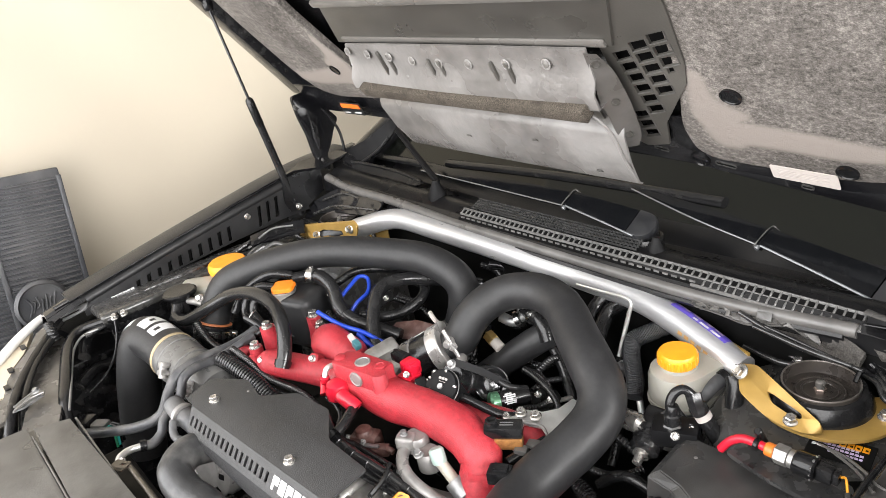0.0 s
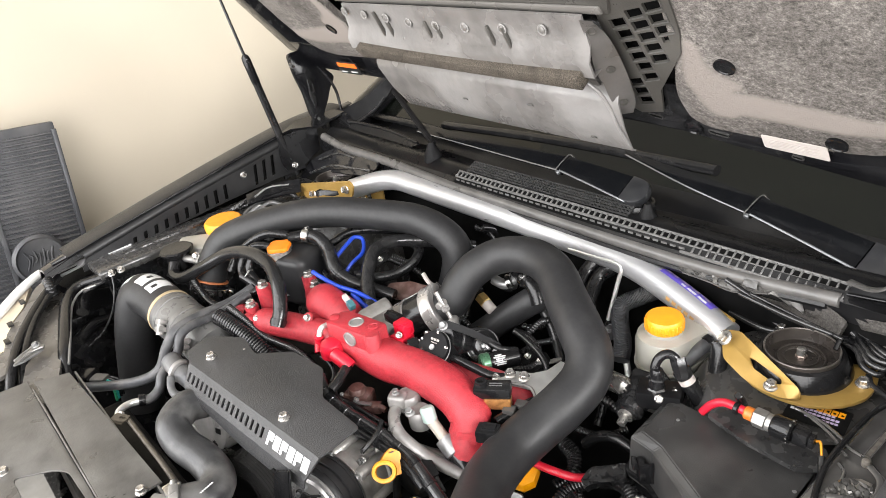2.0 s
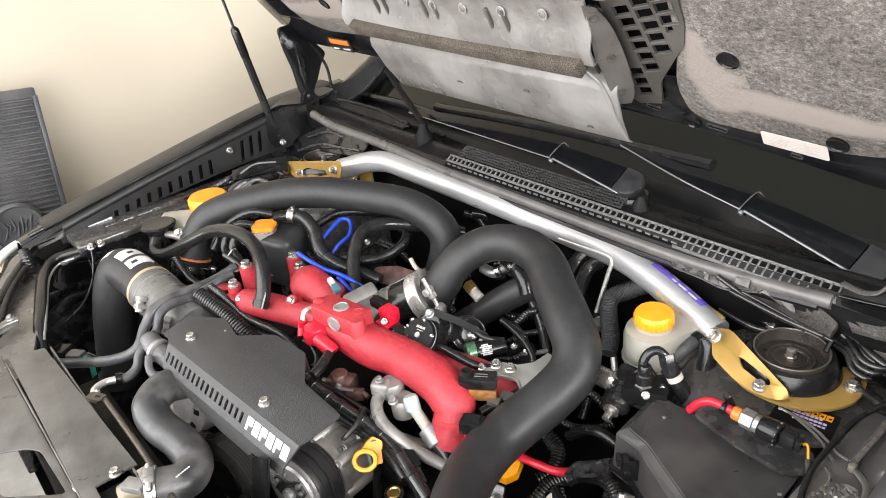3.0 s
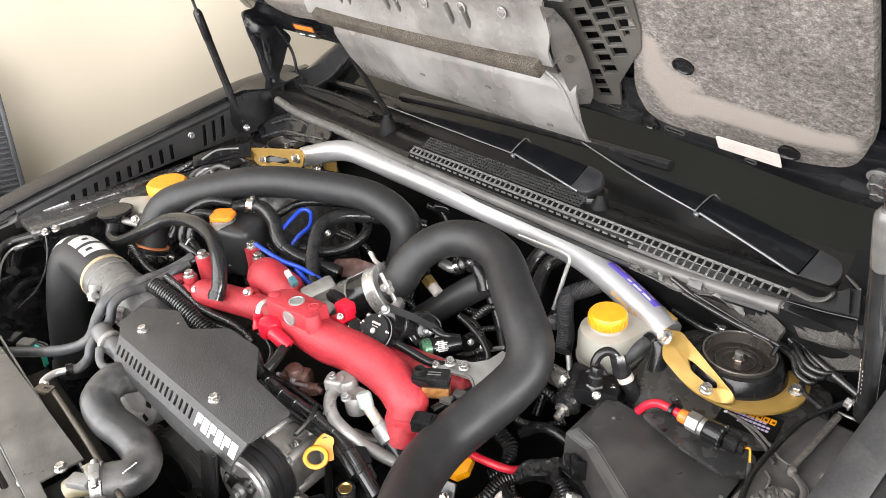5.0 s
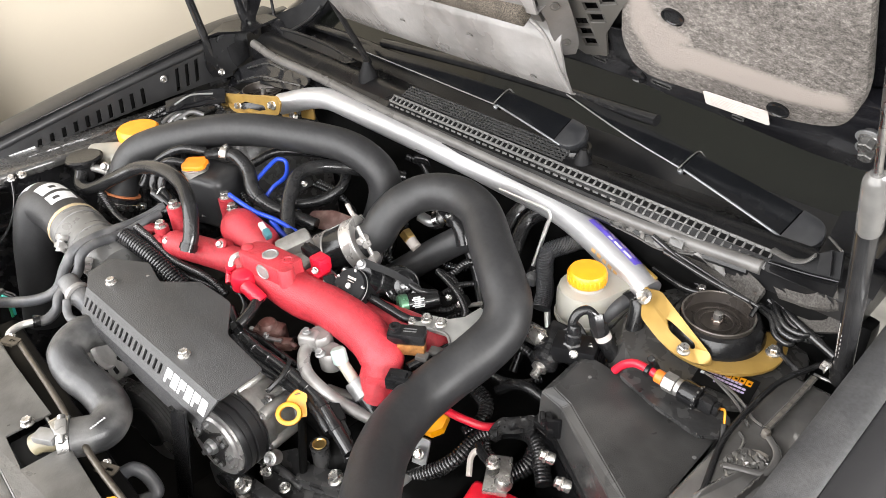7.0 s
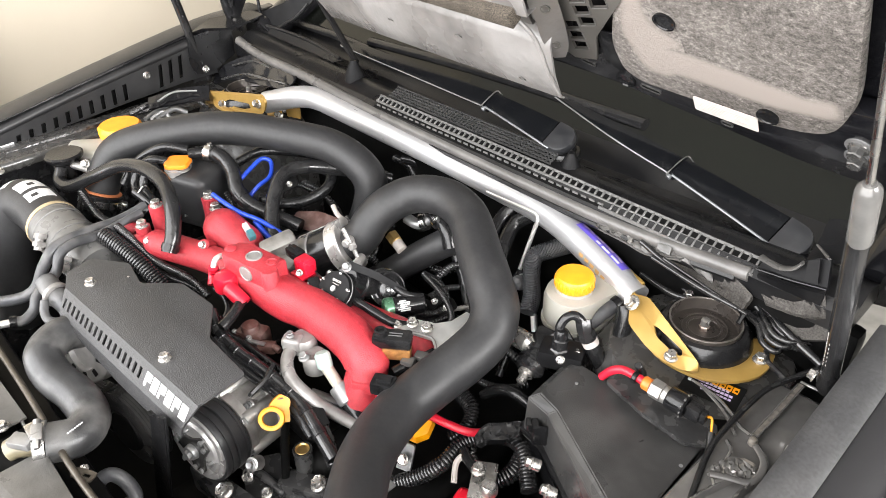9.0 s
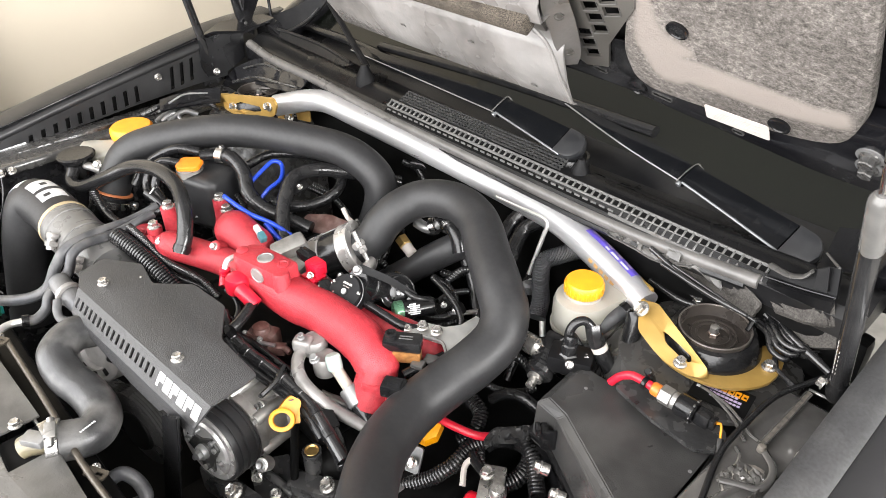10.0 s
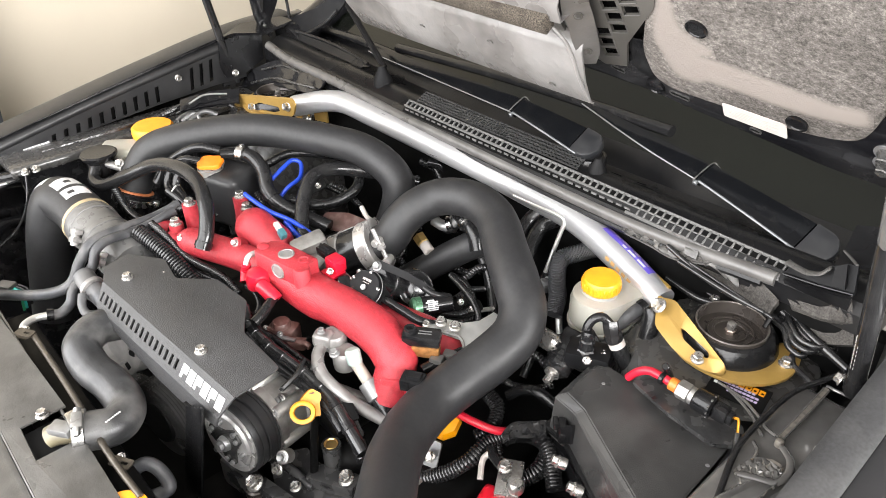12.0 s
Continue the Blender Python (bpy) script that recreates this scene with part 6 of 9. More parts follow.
part("pressure_cap", plate(pts, (), 0.008, Matrix.Translation((-0.283, -0.277, 0.899)), 0.002), ORANGE, tank, "orange pressure cap")
part("cap_rim", plate([(x * 1.04, y * 1.04) for x, y in pts], (), 0.004, Matrix.Translation((-0.283, -0.277, 0.8955))), ZINC, tank)
part("outlet", tube([(-0.285, -0.256, 0.910), (-0.277, -0.239, 0.909), (-0.262, -0.223, 0.905)], 0.0095, 12), PLASTIC, tank)


def hose(pts, r, name="rubber_hose", label="black rubber coolant hose", category="hose", material=None, group="engine hoses", ends=(), loom=False, pitch=0.0045):
    h = thing(name, label, category, pts[0], group)
    part("hose_body", corrugated(pts, r, pitch) if loom else tube(pts, r, 16, 10), material or (LOOMPL if loom else RUBBER), h)
    fr = sweep_frames(spline(pts, 10))
    for e in ends:
        p, t, _, _ = fr[min(len(fr) - 1, int(e * (len(fr) - 1)))]
        part("hose_clip", lathe([(r, -0.005), (r + 0.0018, -0.0045), (r + 0.0018, 0.0045), (r, 0.005)], frame_z(p, t), 18), STEEL if e < 0.05 else PLASTIC, h)
    return h


LOOM = dict(name="wiring_loom", label="black corrugated wiring loom", category="cable", group="wiring looms", loom=True)
hh = hose([(-0.272, -0.229, 0.907), (-0.248, -0.218, 0.906), (-0.216, -0.217, 0.892), (-0.184, -0.229, 0.869), (-0.155, -0.221, 0.849), (-0.114, -0.192, 0.828), (-0.087, -0.178, 0.820)], 0.0122, label="black coolant hose with a pinch clamp", ends=(0.55,))
part("pinch_clamp", lathe([(0.0125, -0.007), (0.0142, -0.0065), (0.0142, 0.0065), (0.0125, 0.007)], frame_z((-0.265, -0.226, 0.908), Vector((-0.248, -0.217, 0.907)) - Vector((-0.272, -0.229, 0.907))), 20), STEEL, hh)
part("clamp_ear", box(Vector((-0.265, -0.224, 0.920)), (0.005, 0.008, 0.012), 0.001), STEEL, hh)
hose([(-0.515, -0.400, 0.849), (-0.500, -0.411, 0.835), (-0.464, -0.405, 0.837), (-0.405, -0.378, 0.869), (-0.344, -0.351, 0.902), (-0.268, -0.339, 0.922), (-0.207, -0.336, 0.919), (-0.156, -0.350, 0.903), (-0.132, -0.367, 0.873), (-0.124, -0.383, 0.851)], 0.0118, label="thick black breather hose arching over the engine", ends=(0.97,))
hose([(-0.308, -0.245, 0.905), (-0.334, -0.273, 0.912), (-0.360, -0.302, 0.896), (-0.388, -0.321, 0.868), (-0.392, -0.338, 0.844)], 0.0082, label="black vacuum hose beside the coolant tank")
hose([(-0.299, -0.287, 0.902), (-0.320, -0.308, 0.905), (-0.339, -0.327, 0.884), (-0.332, -0.339, 0.862), (-0.294, -0.340, 0.856), (-0.292, -0.351, 0.846), (-0.294, -0.381, 0.832)], 0.0075, label="black vacuum hose bending beside the tank")
hose([(-0.297, -0.309, 0.905), (-0.307, -0.326, 0.890), (-0.301, -0.336, 0.872), (-0.273, -0.339, 0.862), (-0.260, -0.349, 0.854), (-0.276, -0.381, 0.843), (-0.296, -0.424, 0.837)], 0.0068, label="black vacuum hose bending beside the tank")
yj = thing("hose_tee", "black plastic hose tee with spring clips", "hose fitting", (-0.285, -0.344, 0.859))
part("tee_body", tube([(-0.308, -0.348, 0.866), (-0.280, -0.344, 0.861), (-0.258, -0.342, 0.855)], 0.009, 12), PLASTIC, yj)
part("wire_clip", tube([(-0.293, -0.350, 0.870), (-0.294, -0.341, 0.877), (-0.292, -0.334, 0.878)], 0.0015, 6), STEEL, yj)
hose([(-0.268, -0.350, 0.857), (-0.272, -0.401, 0.848), (-0.258, -0.462, 0.858), (-0.245, -0.503, 0.860), (-0.239, -0.528, 0.841), (-0.228, -0.553, 0.816), (-0.256, -0.584, 0.798), (-0.338, -0.624, 0.771), (-0.433, -0.677, 0.751)], 0.0085, label="blue-grey aged rubber hose to the radiator", material=GREYHOSE)
hose([(-0.255, -0.365, 0.856), (-0.255, -0.427, 0.847), (-0.239, -0.480, 0.858), (-0.230, -0.504, 0.854), (-0.221, -0.519, 0.834), (-0.207, -0.554, 0.820), (-0.199, -0.567, 0.804), (-0.196, -0.584, 0.796), (-0.199, -0.599, 0.799)], 0.0075, label="blue-grey aged rubber hose with a bare metal end", material=GREYHOSE, ends=(0.99,))
mt = thing("metal_line", "bare metal coolant line along the radiator", "metal pipe", (-0.179, -0.642, 0.798))
part("line", tube([(-0.198, -0.596, 0.798), (-0.202, -0.616, 0.801), (-0.194, -0.633, 0.803), (-0.180, -0.641, 0.800)], 0.0055, 12), ALU, mt)
part("tab", box((0, 0, 0), (0.024, 0.014, 0.002), 0.0005, Matrix.Translation((-0.179, -0.642, 0.798)) @ Matrix.Rotation(0.5, 4, "Z")), BRONZE, mt)
part("long_rod", tube([(-0.150, -0.632, 0.812), (-0.010, -0.632, 0.812), (0.129, -0.635, 0.812), (0.214, -0.632, 0.810)], 0.0040, 10), BRONZE, mt, "dull bronze rod")

# black breather can with a round lid
bc_ = Vector((-0.529, -0.385, 0.866))
can2 = thing("breather_can", "black round breather can with a flat lid", "breather can", bc_ - Vector((0, 0, 0.05)))
part("can", lathe([(0.022, -0.055), (0.024, -0.05), (0.024, -0.01), (0.030, -0.004), (0.033, 0.0), (0.0335, 0.004), (0.030, 0.0065), (0.022, 0.0055)], Matrix.Translation(bc_), 32), PLASTIC, can2)
part("spout", tube([(-0.512, -0.381, 0.854), (-0.487, -0.372, 0.854), (-0.463, -0.366, 0.855)], 0.0075, 12), CAST, can2)
bolt((-0.469, -0.369, 0.866), (0.5, -0.6, 0.5), can2, 0.006)
res = thing("washer_reservoir", "milky washer reservoir with a yellow cap", "reservoir", (-0.58, -0.27, 0.80), "reservoirs")
rc = Vector((-0.556, -0.267, 0.874))
part("yellow_cap", lathe([(0.040, -0.012), (0.041, -0.004), (0.040, 0.004), (0.036, 0.008), (0.02, 0.009)], Matrix.Translation(rc), 32), YELLOW, res, "wide yellow cap")
part("neck", lathe([(0.036, -0.05), (0.036, -0.012), (0.03, -0.011)], Matrix.Translation(rc), 28), MILK, res)
part("tank", box((0, 0, 0), (0.11, 0.07, 0.05), 0.015, Matrix.Translation((-0.546, -0.327, 0.837)) @ Matrix.Rotation(0.9, 4, "Z"), 3), MILK, res)

# corrugated looms by the manifold
hose([(-0.242, -0.434, 0.852), (-0.210, -0.425, 0.842), (-0.174, -0.416, 0.827), (-0.140, -0.407, 0.806), (-0.109, -0.398, 0.784)], 0.0140, pitch=0.0050, **LOOM)
hose([(-0.236, -0.413, 0.862), (-0.202, -0.405, 0.847), (-0.169, -0.397, 0.826), (-0.142, -0.388, 0.819), (-0.119, -0.375, 0.810), (-0.096, -0.366, 0.800), (-0.070, -0.361, 0.785)], 0.0062, pitch=0.0036, **LOOM)
hose([(-0.158, -0.400, 0.809), (-0.135, -0.387, 0.799), (-0.112, -0.373, 0.792), (-0.093, -0.361, 0.780)], 0.0050, label="thin black hose beside the loom")

# blue vacuum lines and plugs behind the manifold
hose([(-0.204, -0.210, 0.876), (-0.209, -0.184, 0.886), (-0.213, -0.161, 0.892), (-0.204, -0.150, 0.885), (-0.181, -0.168, 0.874), (-0.178, -0.196, 0.865), (-0.179, -0.216, 0.850)], 0.0037, "vacuum_line", "bright blue silicone vacuum line", "vacuum line", BLUE, "blue vacuum lines")
hose([(-0.177, -0.275, 0.885), (-0.159, -0.271, 0.879), (-0.124, -0.262, 0.869), (-0.095, -0.244, 0.858), (-0.072, -0.224, 0.836)], 0.0038, "vacuum_line", "bright blue silicone vacuum line", "vacuum line", BLUE, "blue vacuum lines")
hose([(-0.106, -0.247, 0.853), (-0.087, -0.246, 0.843), (-0.067, -0.244, 0.835)], 0.0044, "vacuum_line", "bright blue silicone vacuum line", "vacuum line", BLUE, "blue vacuum lines")
con = thing("wiring_plug", "teal and white wiring plug", "wiring plug", (-0.048, -0.286, 0.872), "wiring plugs")
cm2 = frame_z(Vector((-0.048, -0.285, 0.872)), Vector((-0.031, -0.288, 0.865)) - Vector((-0.068, -0.285, 0.883))) @ Matrix.Scale(0.66, 4)
part("plug_body", box((0, 0, 0), (0.016, 0.018, 0.022), 0.003, cm2), TEAL, con, "teal plug")
part("lock_tab", box((0, 0, -0.022), (0.012, 0.013, 0.022), 0.002, cm2), LABEL, con, "white lock tab")
wp = thing("hose_guard", "worn white plastic guard behind the coolant hose", "plastic guard", (-0.248, -0.220, 0.880))
part("guard", plate(rounded([(-0.016, -0.008), (0.01, -0.012), (0.018, 0.004), (0.004, 0.014), (-0.014, 0.008)], 0.005), (), 0.004, frame_z((-0.248, -0.220, 0.880), (0.6, -0.6, 0.5)), 0.001), LABEL, wp)

# dark loops at the back
hose([(-0.057, -0.245, 0.820), (-0.103, -0.219, 0.849), (-0.130, -0.190, 0.875), (-0.146, -0.158, 0.889), (-0.144, -0.114, 0.885), (-0.116, -0.063, 0.870), (-0.075, 0.005, 0.842)], 0.0118, label="black hose looping up behind the manifold")
hose([(-0.192, -0.188, 0.833), (-0.161, -0.161, 0.825), (-0.141, -0.126, 0.826), (-0.129, -0.093, 0.840), (-0.140, -0.073, 0.854), (-0.160, -0.076, 0.862)], 0.010, label="black hose loop at the back of the engine")
hose([(-0.280, -0.175, 0.865), (-0.266, -0.133, 0.877), (-0.224, -0.086, 0.873), (-0.171, -0.036, 0.859), (-0.135, 0.000, 0.840)], 0.008, label="black hose along the firewall")
hose([(-0.100, 0.055, 0.852), (-0.074, 0.067, 0.850), (-0.057, 0.071, 0.830), (-0.054, 0.070, 0.805)], 0.009, label="black heater hose at the firewall")
hose([(-0.118, 0.050, 0.851), (-0.090, 0.060, 0.842), (-0.074, 0.060, 0.820), (-0.072, 0.062, 0.799)], 0.007, label="black heater hose at the firewall")
hose([(0.054, -0.057, 0.840), (0.067, -0.049, 0.832), (0.081, -0.043, 0.840), (0.086, -0.032, 0.847)], 0.0095, label="black bypass hose with worm clamps")
hz = hose([(0.089, -0.046, 0.865), (0.116, -0.052, 0.864), (0.135, -0.057, 0.856), (0.148, -0.063, 0.835)], 0.012, label="black bypass hose with worm clamps")
ring_clamp((0.114, -0.053, 0.866), Vector((0.105, -0.034, 0.840)) - Vector((0.072, -0.028, 0.848)), 0.0140, hz, 0.010)
hz = hose([(0.059, -0.074, 0.855), (0.082, -0.068, 0.851), (0.091, -0.049, 0.859)], 0.0085, label="grey metal coolant stub", material=GREYMET)
ring_clamp((0.086, -0.060, 0.854), Vector((0.073, -0.033, 0.842)) - Vector((0.055, -0.044, 0.833)), 0.0130, hz, 0.010)
cross = thing("crossover_pipe", "matte charcoal crossover pipe below the intercooler pipe", "air pipe", (0.063, -0.121, 0.769))
part("pipe_tube", tube([(0.149, -0.033, 0.847), (0.109, -0.071, 0.816), (0.066, -0.110, 0.776), (0.021, -0.138, 0.734)], 0.0225, 24), PIPE, cross)
br = thing("brass_sensor", "brass temperature sensor with a white plug", "sensor", (0.054, -0.096, 0.820), "sensors")
bd = Vector((0.086, -0.102, 0.813)) - Vector((0.031, -0.093, 0.832))
part("cap", lathe([(0.011, 0), (0.0115, 0.003), (0.0115, 0.018), (0.008, 0.020)], frame_z((0.025, -0.089, 0.835), bd), 20), PLASTIC, br)
part("brass_body", lathe([(0.011, 0.016), (0.011, 0.032), (0.009, 0.034)], frame_z((0.031, -0.093, 0.832), bd), 6), BRASS, br, "brass hexagon body")
part("plug", lathe([(0.009, 0.034), (0.009, 0.050), (0.007, 0.052)], frame_z((0.031, -0.093, 0.832), bd), 14), LABEL, br, "off-white plug")
part("lead", tube([(0.082, -0.099, 0.811), (0.092, -0.103, 0.805), (0.099, -0.105, 0.795)], 0.0016, 6), LABEL, br)
el = thing("exhaust_shield", "rusty brown heat shield sheet", "heat shield", (-0.085, -0.138, 0.813))
part("sheet", plate(rounded([(-0.05, -0.016), (0.045, -0.02), (0.05, 0.010), (0.0, 0.02), (-0.045, 0.014)], 0.006), (), 0.002, frame_z((-0.083, -0.151, 0.818), (0.1, -0.5, 0.85), 0.2), 0.0005), BROWN, el)
fit_ = thing("vacuum_fitting", "small zinc vacuum fitting with a white tip", "hose fitting", (-0.039, -0.131, 0.852))
part("stem", tube([(-0.048, -0.137, 0.859), (-0.031, -0.141, 0.851), (-0.024, -0.137, 0.844)], 0.004, 8), LABEL, fit_)
part("pin", tube([(-0.021, -0.130, 0.847), (-0.017, -0.148, 0.844)], 0.0025, 8), ZINC, fit_)

# ---- brake fluid reservoir ----
bres = thing("brake_fluid_reservoir", "milky brake fluid reservoir with a yellow cap", "reservoir", (0.37, -0.03, 0.80), "reservoirs")
cx, cy = 0.362, -0.039
part("cap", lathe([(0.0245, 0.0), (0.0258, 0.003), (0.0258, 0.016), (0.0236, 0.0190), (0.015, 0.0195)], Matrix.Translation((cx, cy, 0.867)), 40), YELLOW, bres, "ribbed yellow screw cap")
rb = box((0, 0, 0), (0.002, 0.003, 0.012), 0.0006, seg=1)
rb_me = bpy.data.meshes.new("cap_rib")
rb.to_mesh(rb_me)
rb.free()
for k in range(26):
    a = 2 * math.pi * k / 26
    part("cap_rib", rb_me, YELLOW, bres, matrix=Matrix.Translation((cx + 0.0259 * math.cos(a), cy + 0.0259 * math.sin(a), 0.875)) @ Matrix.Rotation(a, 4, "Z"))
ra_, rb2 = Vector((cx + 0.001, cy - 0.003, 0.845)), Vector((cx + 0.016, cy + 0.062, 0.845))


def stadium(r):
    """Outline round two centres."""
    d = (rb2 - ra_).to_2d()
    h = math.atan2(d.y, d.x)
    return [(ra_.x + r * math.cos(h + radians(k)), ra_.y + r * math.sin(h + radians(k))) for k in range(90, 271, 15)] + \
           [(rb2.x + r * 0.92 * math.cos(h + radians(k)), rb2.y + r * 0.92 * math.sin(h + radians(k))) for k in range(-90, 91, 15)]


part("tank", plate(stadium(0.0385), (), 0.058, Matrix.Translation((0, 0, 0.805)), 0.012), MILK, bres)
part("tank_ledge", plate(stadium(0.0405), (), 0.007, Matrix.Translation((0, 0, 0.812)), 0.002), MILK, bres)
part("neck", lathe([(0.0265, -0.010), (0.0255, -0.004), (0.0245, 0.002)], Matrix.Translation((cx, cy, 0.867)), 36), MILK, bres)
mc = thing("master_cylinder", "dark brake master cylinder", "master cylinder", (0.37, -0.02, 0.74))
part("cylinder", tube([(0.37, -0.09, 0.775), (0.375, 0.0, 0.785), (0.38, 0.06, 0.79)], 0.02, 16), CAST, mc)

# ---- fuel regulator and lines ----
reg = thing("fuel_regulator", "black fuel pressure regulator with hose fittings", "fuel regulator", (0.378, -0.129, 0.799))
rm = frame_z(Vector((0.376, -0.114, 0.813)), Vector((0.383, -0.168, 0.793)) - Vector((0.372, -0.098, 0.816)))
part("body", box((0, 0, -0.005), (0.034, 0.030, 0.036), 0.004, rm), PLASTIC, reg)
part("bonnet", lathe([(0.018, 0.006), (0.021, 0.008), (0.021, 0.014), (0.0185, 0.0155), (0.0185, 0.019), (0.0205, 0.0205), (0.0205, 0.024), (0.018, 0.0255), (0.018, 0.029), (0.0195, 0.0305), (0.019, 0.036), (0.013, 0.041), (0.008, 0.0415)], rm, 28), LOOMPL, reg)
part("adjuster", lathe([(0.0105, 0.040), (0.0105, 0.046), (0.006, 0.047), (0.006, 0.058), (0.004, 0.059)], rm, 16), ZINC, reg, "bare metal adjuster screw")
for q in ((0.012, 0.012), (-0.012, 0.012), (0.012, -0.012)):
    bolt(rm @ Vector((*q, 0.012)), rm.to_3x3() @ Vector((0, 0, 1)), reg, 0.004)
part("flange", plate(rounded(rect(0, 0, 0.07, 0.034), 0.008), (), 0.006, frame_z((0.383, -0.111, 0.812), (0.5, -0.65, 0.55), 0.6), 0.0015), PLASTIC, reg)
part("manifold_block", box((0, 0, 0), (0.058, 0.038, 0.026), 0.006, Matrix.Translation((0.407, -0.115, 0.822)) @ Matrix.Rotation(0.45, 4, "Z")), DEEPPL, reg)
part("hex_base", lathe([(0.0125, -0.020), (0.0125, -0.004), (0.0105, -0.002)], Matrix.Translation((0.407, -0.122, 0.842)), 6), LOOMPL, reg)
bolt((0.418, -0.133, 0.832), (0.5, -0.65, 0.55), reg, 0.0042)
bolt((0.424, -0.107, 0.830), (0.5, -0.65, 0.55), reg, 0.0045)
coil = thing("solenoid", "zinc plated solenoid with a ring", "solenoid", (0.353, -0.128, 0.818))
cd = Vector((0.369, -0.124, 0.818)) - Vector((0.340, -0.124, 0.816))
part("can", lathe([(0.012, -0.016), (0.0135, -0.014), (0.0135, 0.010), (0.010, 0.012), (0.006, 0.018)], frame_z((0.352, -0.127, 0.819), cd), 22), ZINC, coil)
part("stem", lathe([(0.007, 0.01), (0.007, 0.022), (0.005, 0.024)], frame_z((0.355, -0.126, 0.818), cd), 12), CAST, coil)
fl = hose([(0.405, -0.119, 0.843), (0.401, -0.117, 0.863), (0.403, -0.110, 0.876), (0.410, -0.101, 0.880), (0.419, -0.096, 0.872), (0.425, -0.093, 0.854), (0.433, -0.085, 0.826), (0.444, -0.072, 0.794)], 0.0060, "fuel_hose", "glossy black fuel hose with an angled fitting", "hose")
for p, a in (((0.406, -0.120, 0.851), (0, 0.1, 1)), ((0.425, -0.097, 0.861), (0.5, -0.3, -0.8))):
    part("hex_fitting", lathe([(0.0105, -0.014), (0.0105, 0.0), (0.0088, 0.002), (0.0088, 0.010), (0.0070, 0.014)], frame_z(p, a), 6 if a[2] < 0 else 16), RUBBER, fl)
part("hose_end", lathe([(0.0095, -0.012), (0.0100, 0.0), (0.0098, 0.040), (0.008, 0.042)], frame_z((0.432, -0.093, 0.845), (0.45, 0.15, -0.85)), 18), RUBBER, fl)
part("hose_nut", lathe([(0.0115, -0.016), (0.0115, -0.006), (0.0098, -0.004)], frame_z((0.432, -0.093, 0.845), (0.45, 0.15, -0.85)), 6), RUBBER, fl)
part("paper_tag", lathe([(0.0101, -0.004), (0.0104, -0.004), (0.0104, 0.004), (0.0101, 0.004)], frame_z((0.432, -0.093, 0.845), (0.45, 0.15, -0.85)), 18), LABEL, fl, "pale printed tag")
hose([(0.394, -0.047, 0.819), (0.407, -0.033, 0.842), (0.414, -0.007, 0.850)], 0.0095, "fuel_hose", "dark grey hose below the strut bar", "hose", GREYHOSE, ends=(0.9,))
hose([(0.440, -0.035, 0.874), (0.445, -0.040, 0.865), (0.447, -0.050, 0.830), (0.439, -0.051, 0.787)], 0.0115, "fuel_hose", "black rubber hose with a fitting below the bar", "hose")
hose([(0.232, 0.007, 0.790), (0.254, -0.005, 0.791), (0.283, -0.025, 0.780), (0.302, -0.041, 0.750)], 0.005, "metal_line", "thin bare brake line", "metal pipe", ALU)
hose([(0.126, 0.040, 0.883), (0.180, 0.038, 0.886), (0.223, 0.036, 0.889), (0.235, 0.034, 0.883), (0.233, 0.028, 0.862), (0.227, 0.008, 0.800)], 0.0034, "metal_line", "thin straight bare metal line", "metal pipe", ALU)
part_ = thing("line_clip", "small grey line clip", "clip", (0.238, -0.003, 0.791))
part("clip_body", lathe([(0.010, -0.008), (0.011, 0.006), (0.006, 0.010)], Matrix.Translation((0.239, -0.005, 0.788)), 16), GREYHOSE, part_)
for pts, r in (([(0.172, 0.055, 0.869), (0.164, 0.035, 0.854), (0.168, 0.010, 0.839), (0.182, -0.020, 0.822)], 0.0121), ([(0.207, 0.055, 0.867), (0.189, 0.037, 0.852), (0.193, 0.010, 0.834), (0.207, -0.020, 0.816)], 0.0122),
               ([(0.296, 0.052, 0.861), (0.266, 0.034, 0.843), (0.250, 0.014, 0.832), (0.265, -0.010, 0.815), (0.284, -0.030, 0.801), (0.294, -0.050, 0.786)], 0.0136), ([(0.218, 0.045, 0.791), (0.225, 0.002, 0.773), (0.242, -0.023, 0.751)], 0.010)):
    hose(pts, r, label="black braided hose behind the intercooler pipe", material=GREYHOSE if r > 0.0135 else RUBBER, loom=r > 0.0135, pitch=0.0026)
for pts in ([(0.123, -0.098, 0.792), (0.158, -0.097, 0.792), (0.183, -0.105, 0.777), (0.186, -0.129, 0.769), (0.160, -0.146, 0.764), (0.123, -0.166, 0.768)], [(0.111, -0.008, 0.825), (0.137, -0.030, 0.791), (0.159, -0.049, 0.767)]):
    hose(pts, 0.0062, **LOOM)

# brackets, flanges on the right of the manifold
bk = thing("manifold_bracket", "bare aluminium bracket bolted over the manifold", "bracket", (0.228, -0.174, 0.789))
part("arm", slab([(0.225, -0.241, 0.833), (0.225, -0.227, 0.834), (0.235, -0.210, 0.834), (0.258, -0.197, 0.833), (0.268, -0.177, 0.831), (0.267, -0.147, 0.829), (0.281, -0.146, 0.828), (0.293, -0.180, 0.828), (0.297, -0.218, 0.828), (0.289, -0.225, 0.828), (0.275, -0.218, 0.830), (0.243, -0.232, 0.832)], (), 0.005), ALU, bk)
part("fold", tube([(0.244, -0.234, 0.833), (0.267, -0.222, 0.832), (0.279, -0.220, 0.831), (0.292, -0.227, 0.829)], 0.0022, 8), ALUW, bk)
bolt((0.242, -0.222, 0.838), (0.05, -0.2, 1), bk, 0.0062)
bolt((0.262, -0.215, 0.838), (0.05, -0.2, 1), bk, 0.0062)
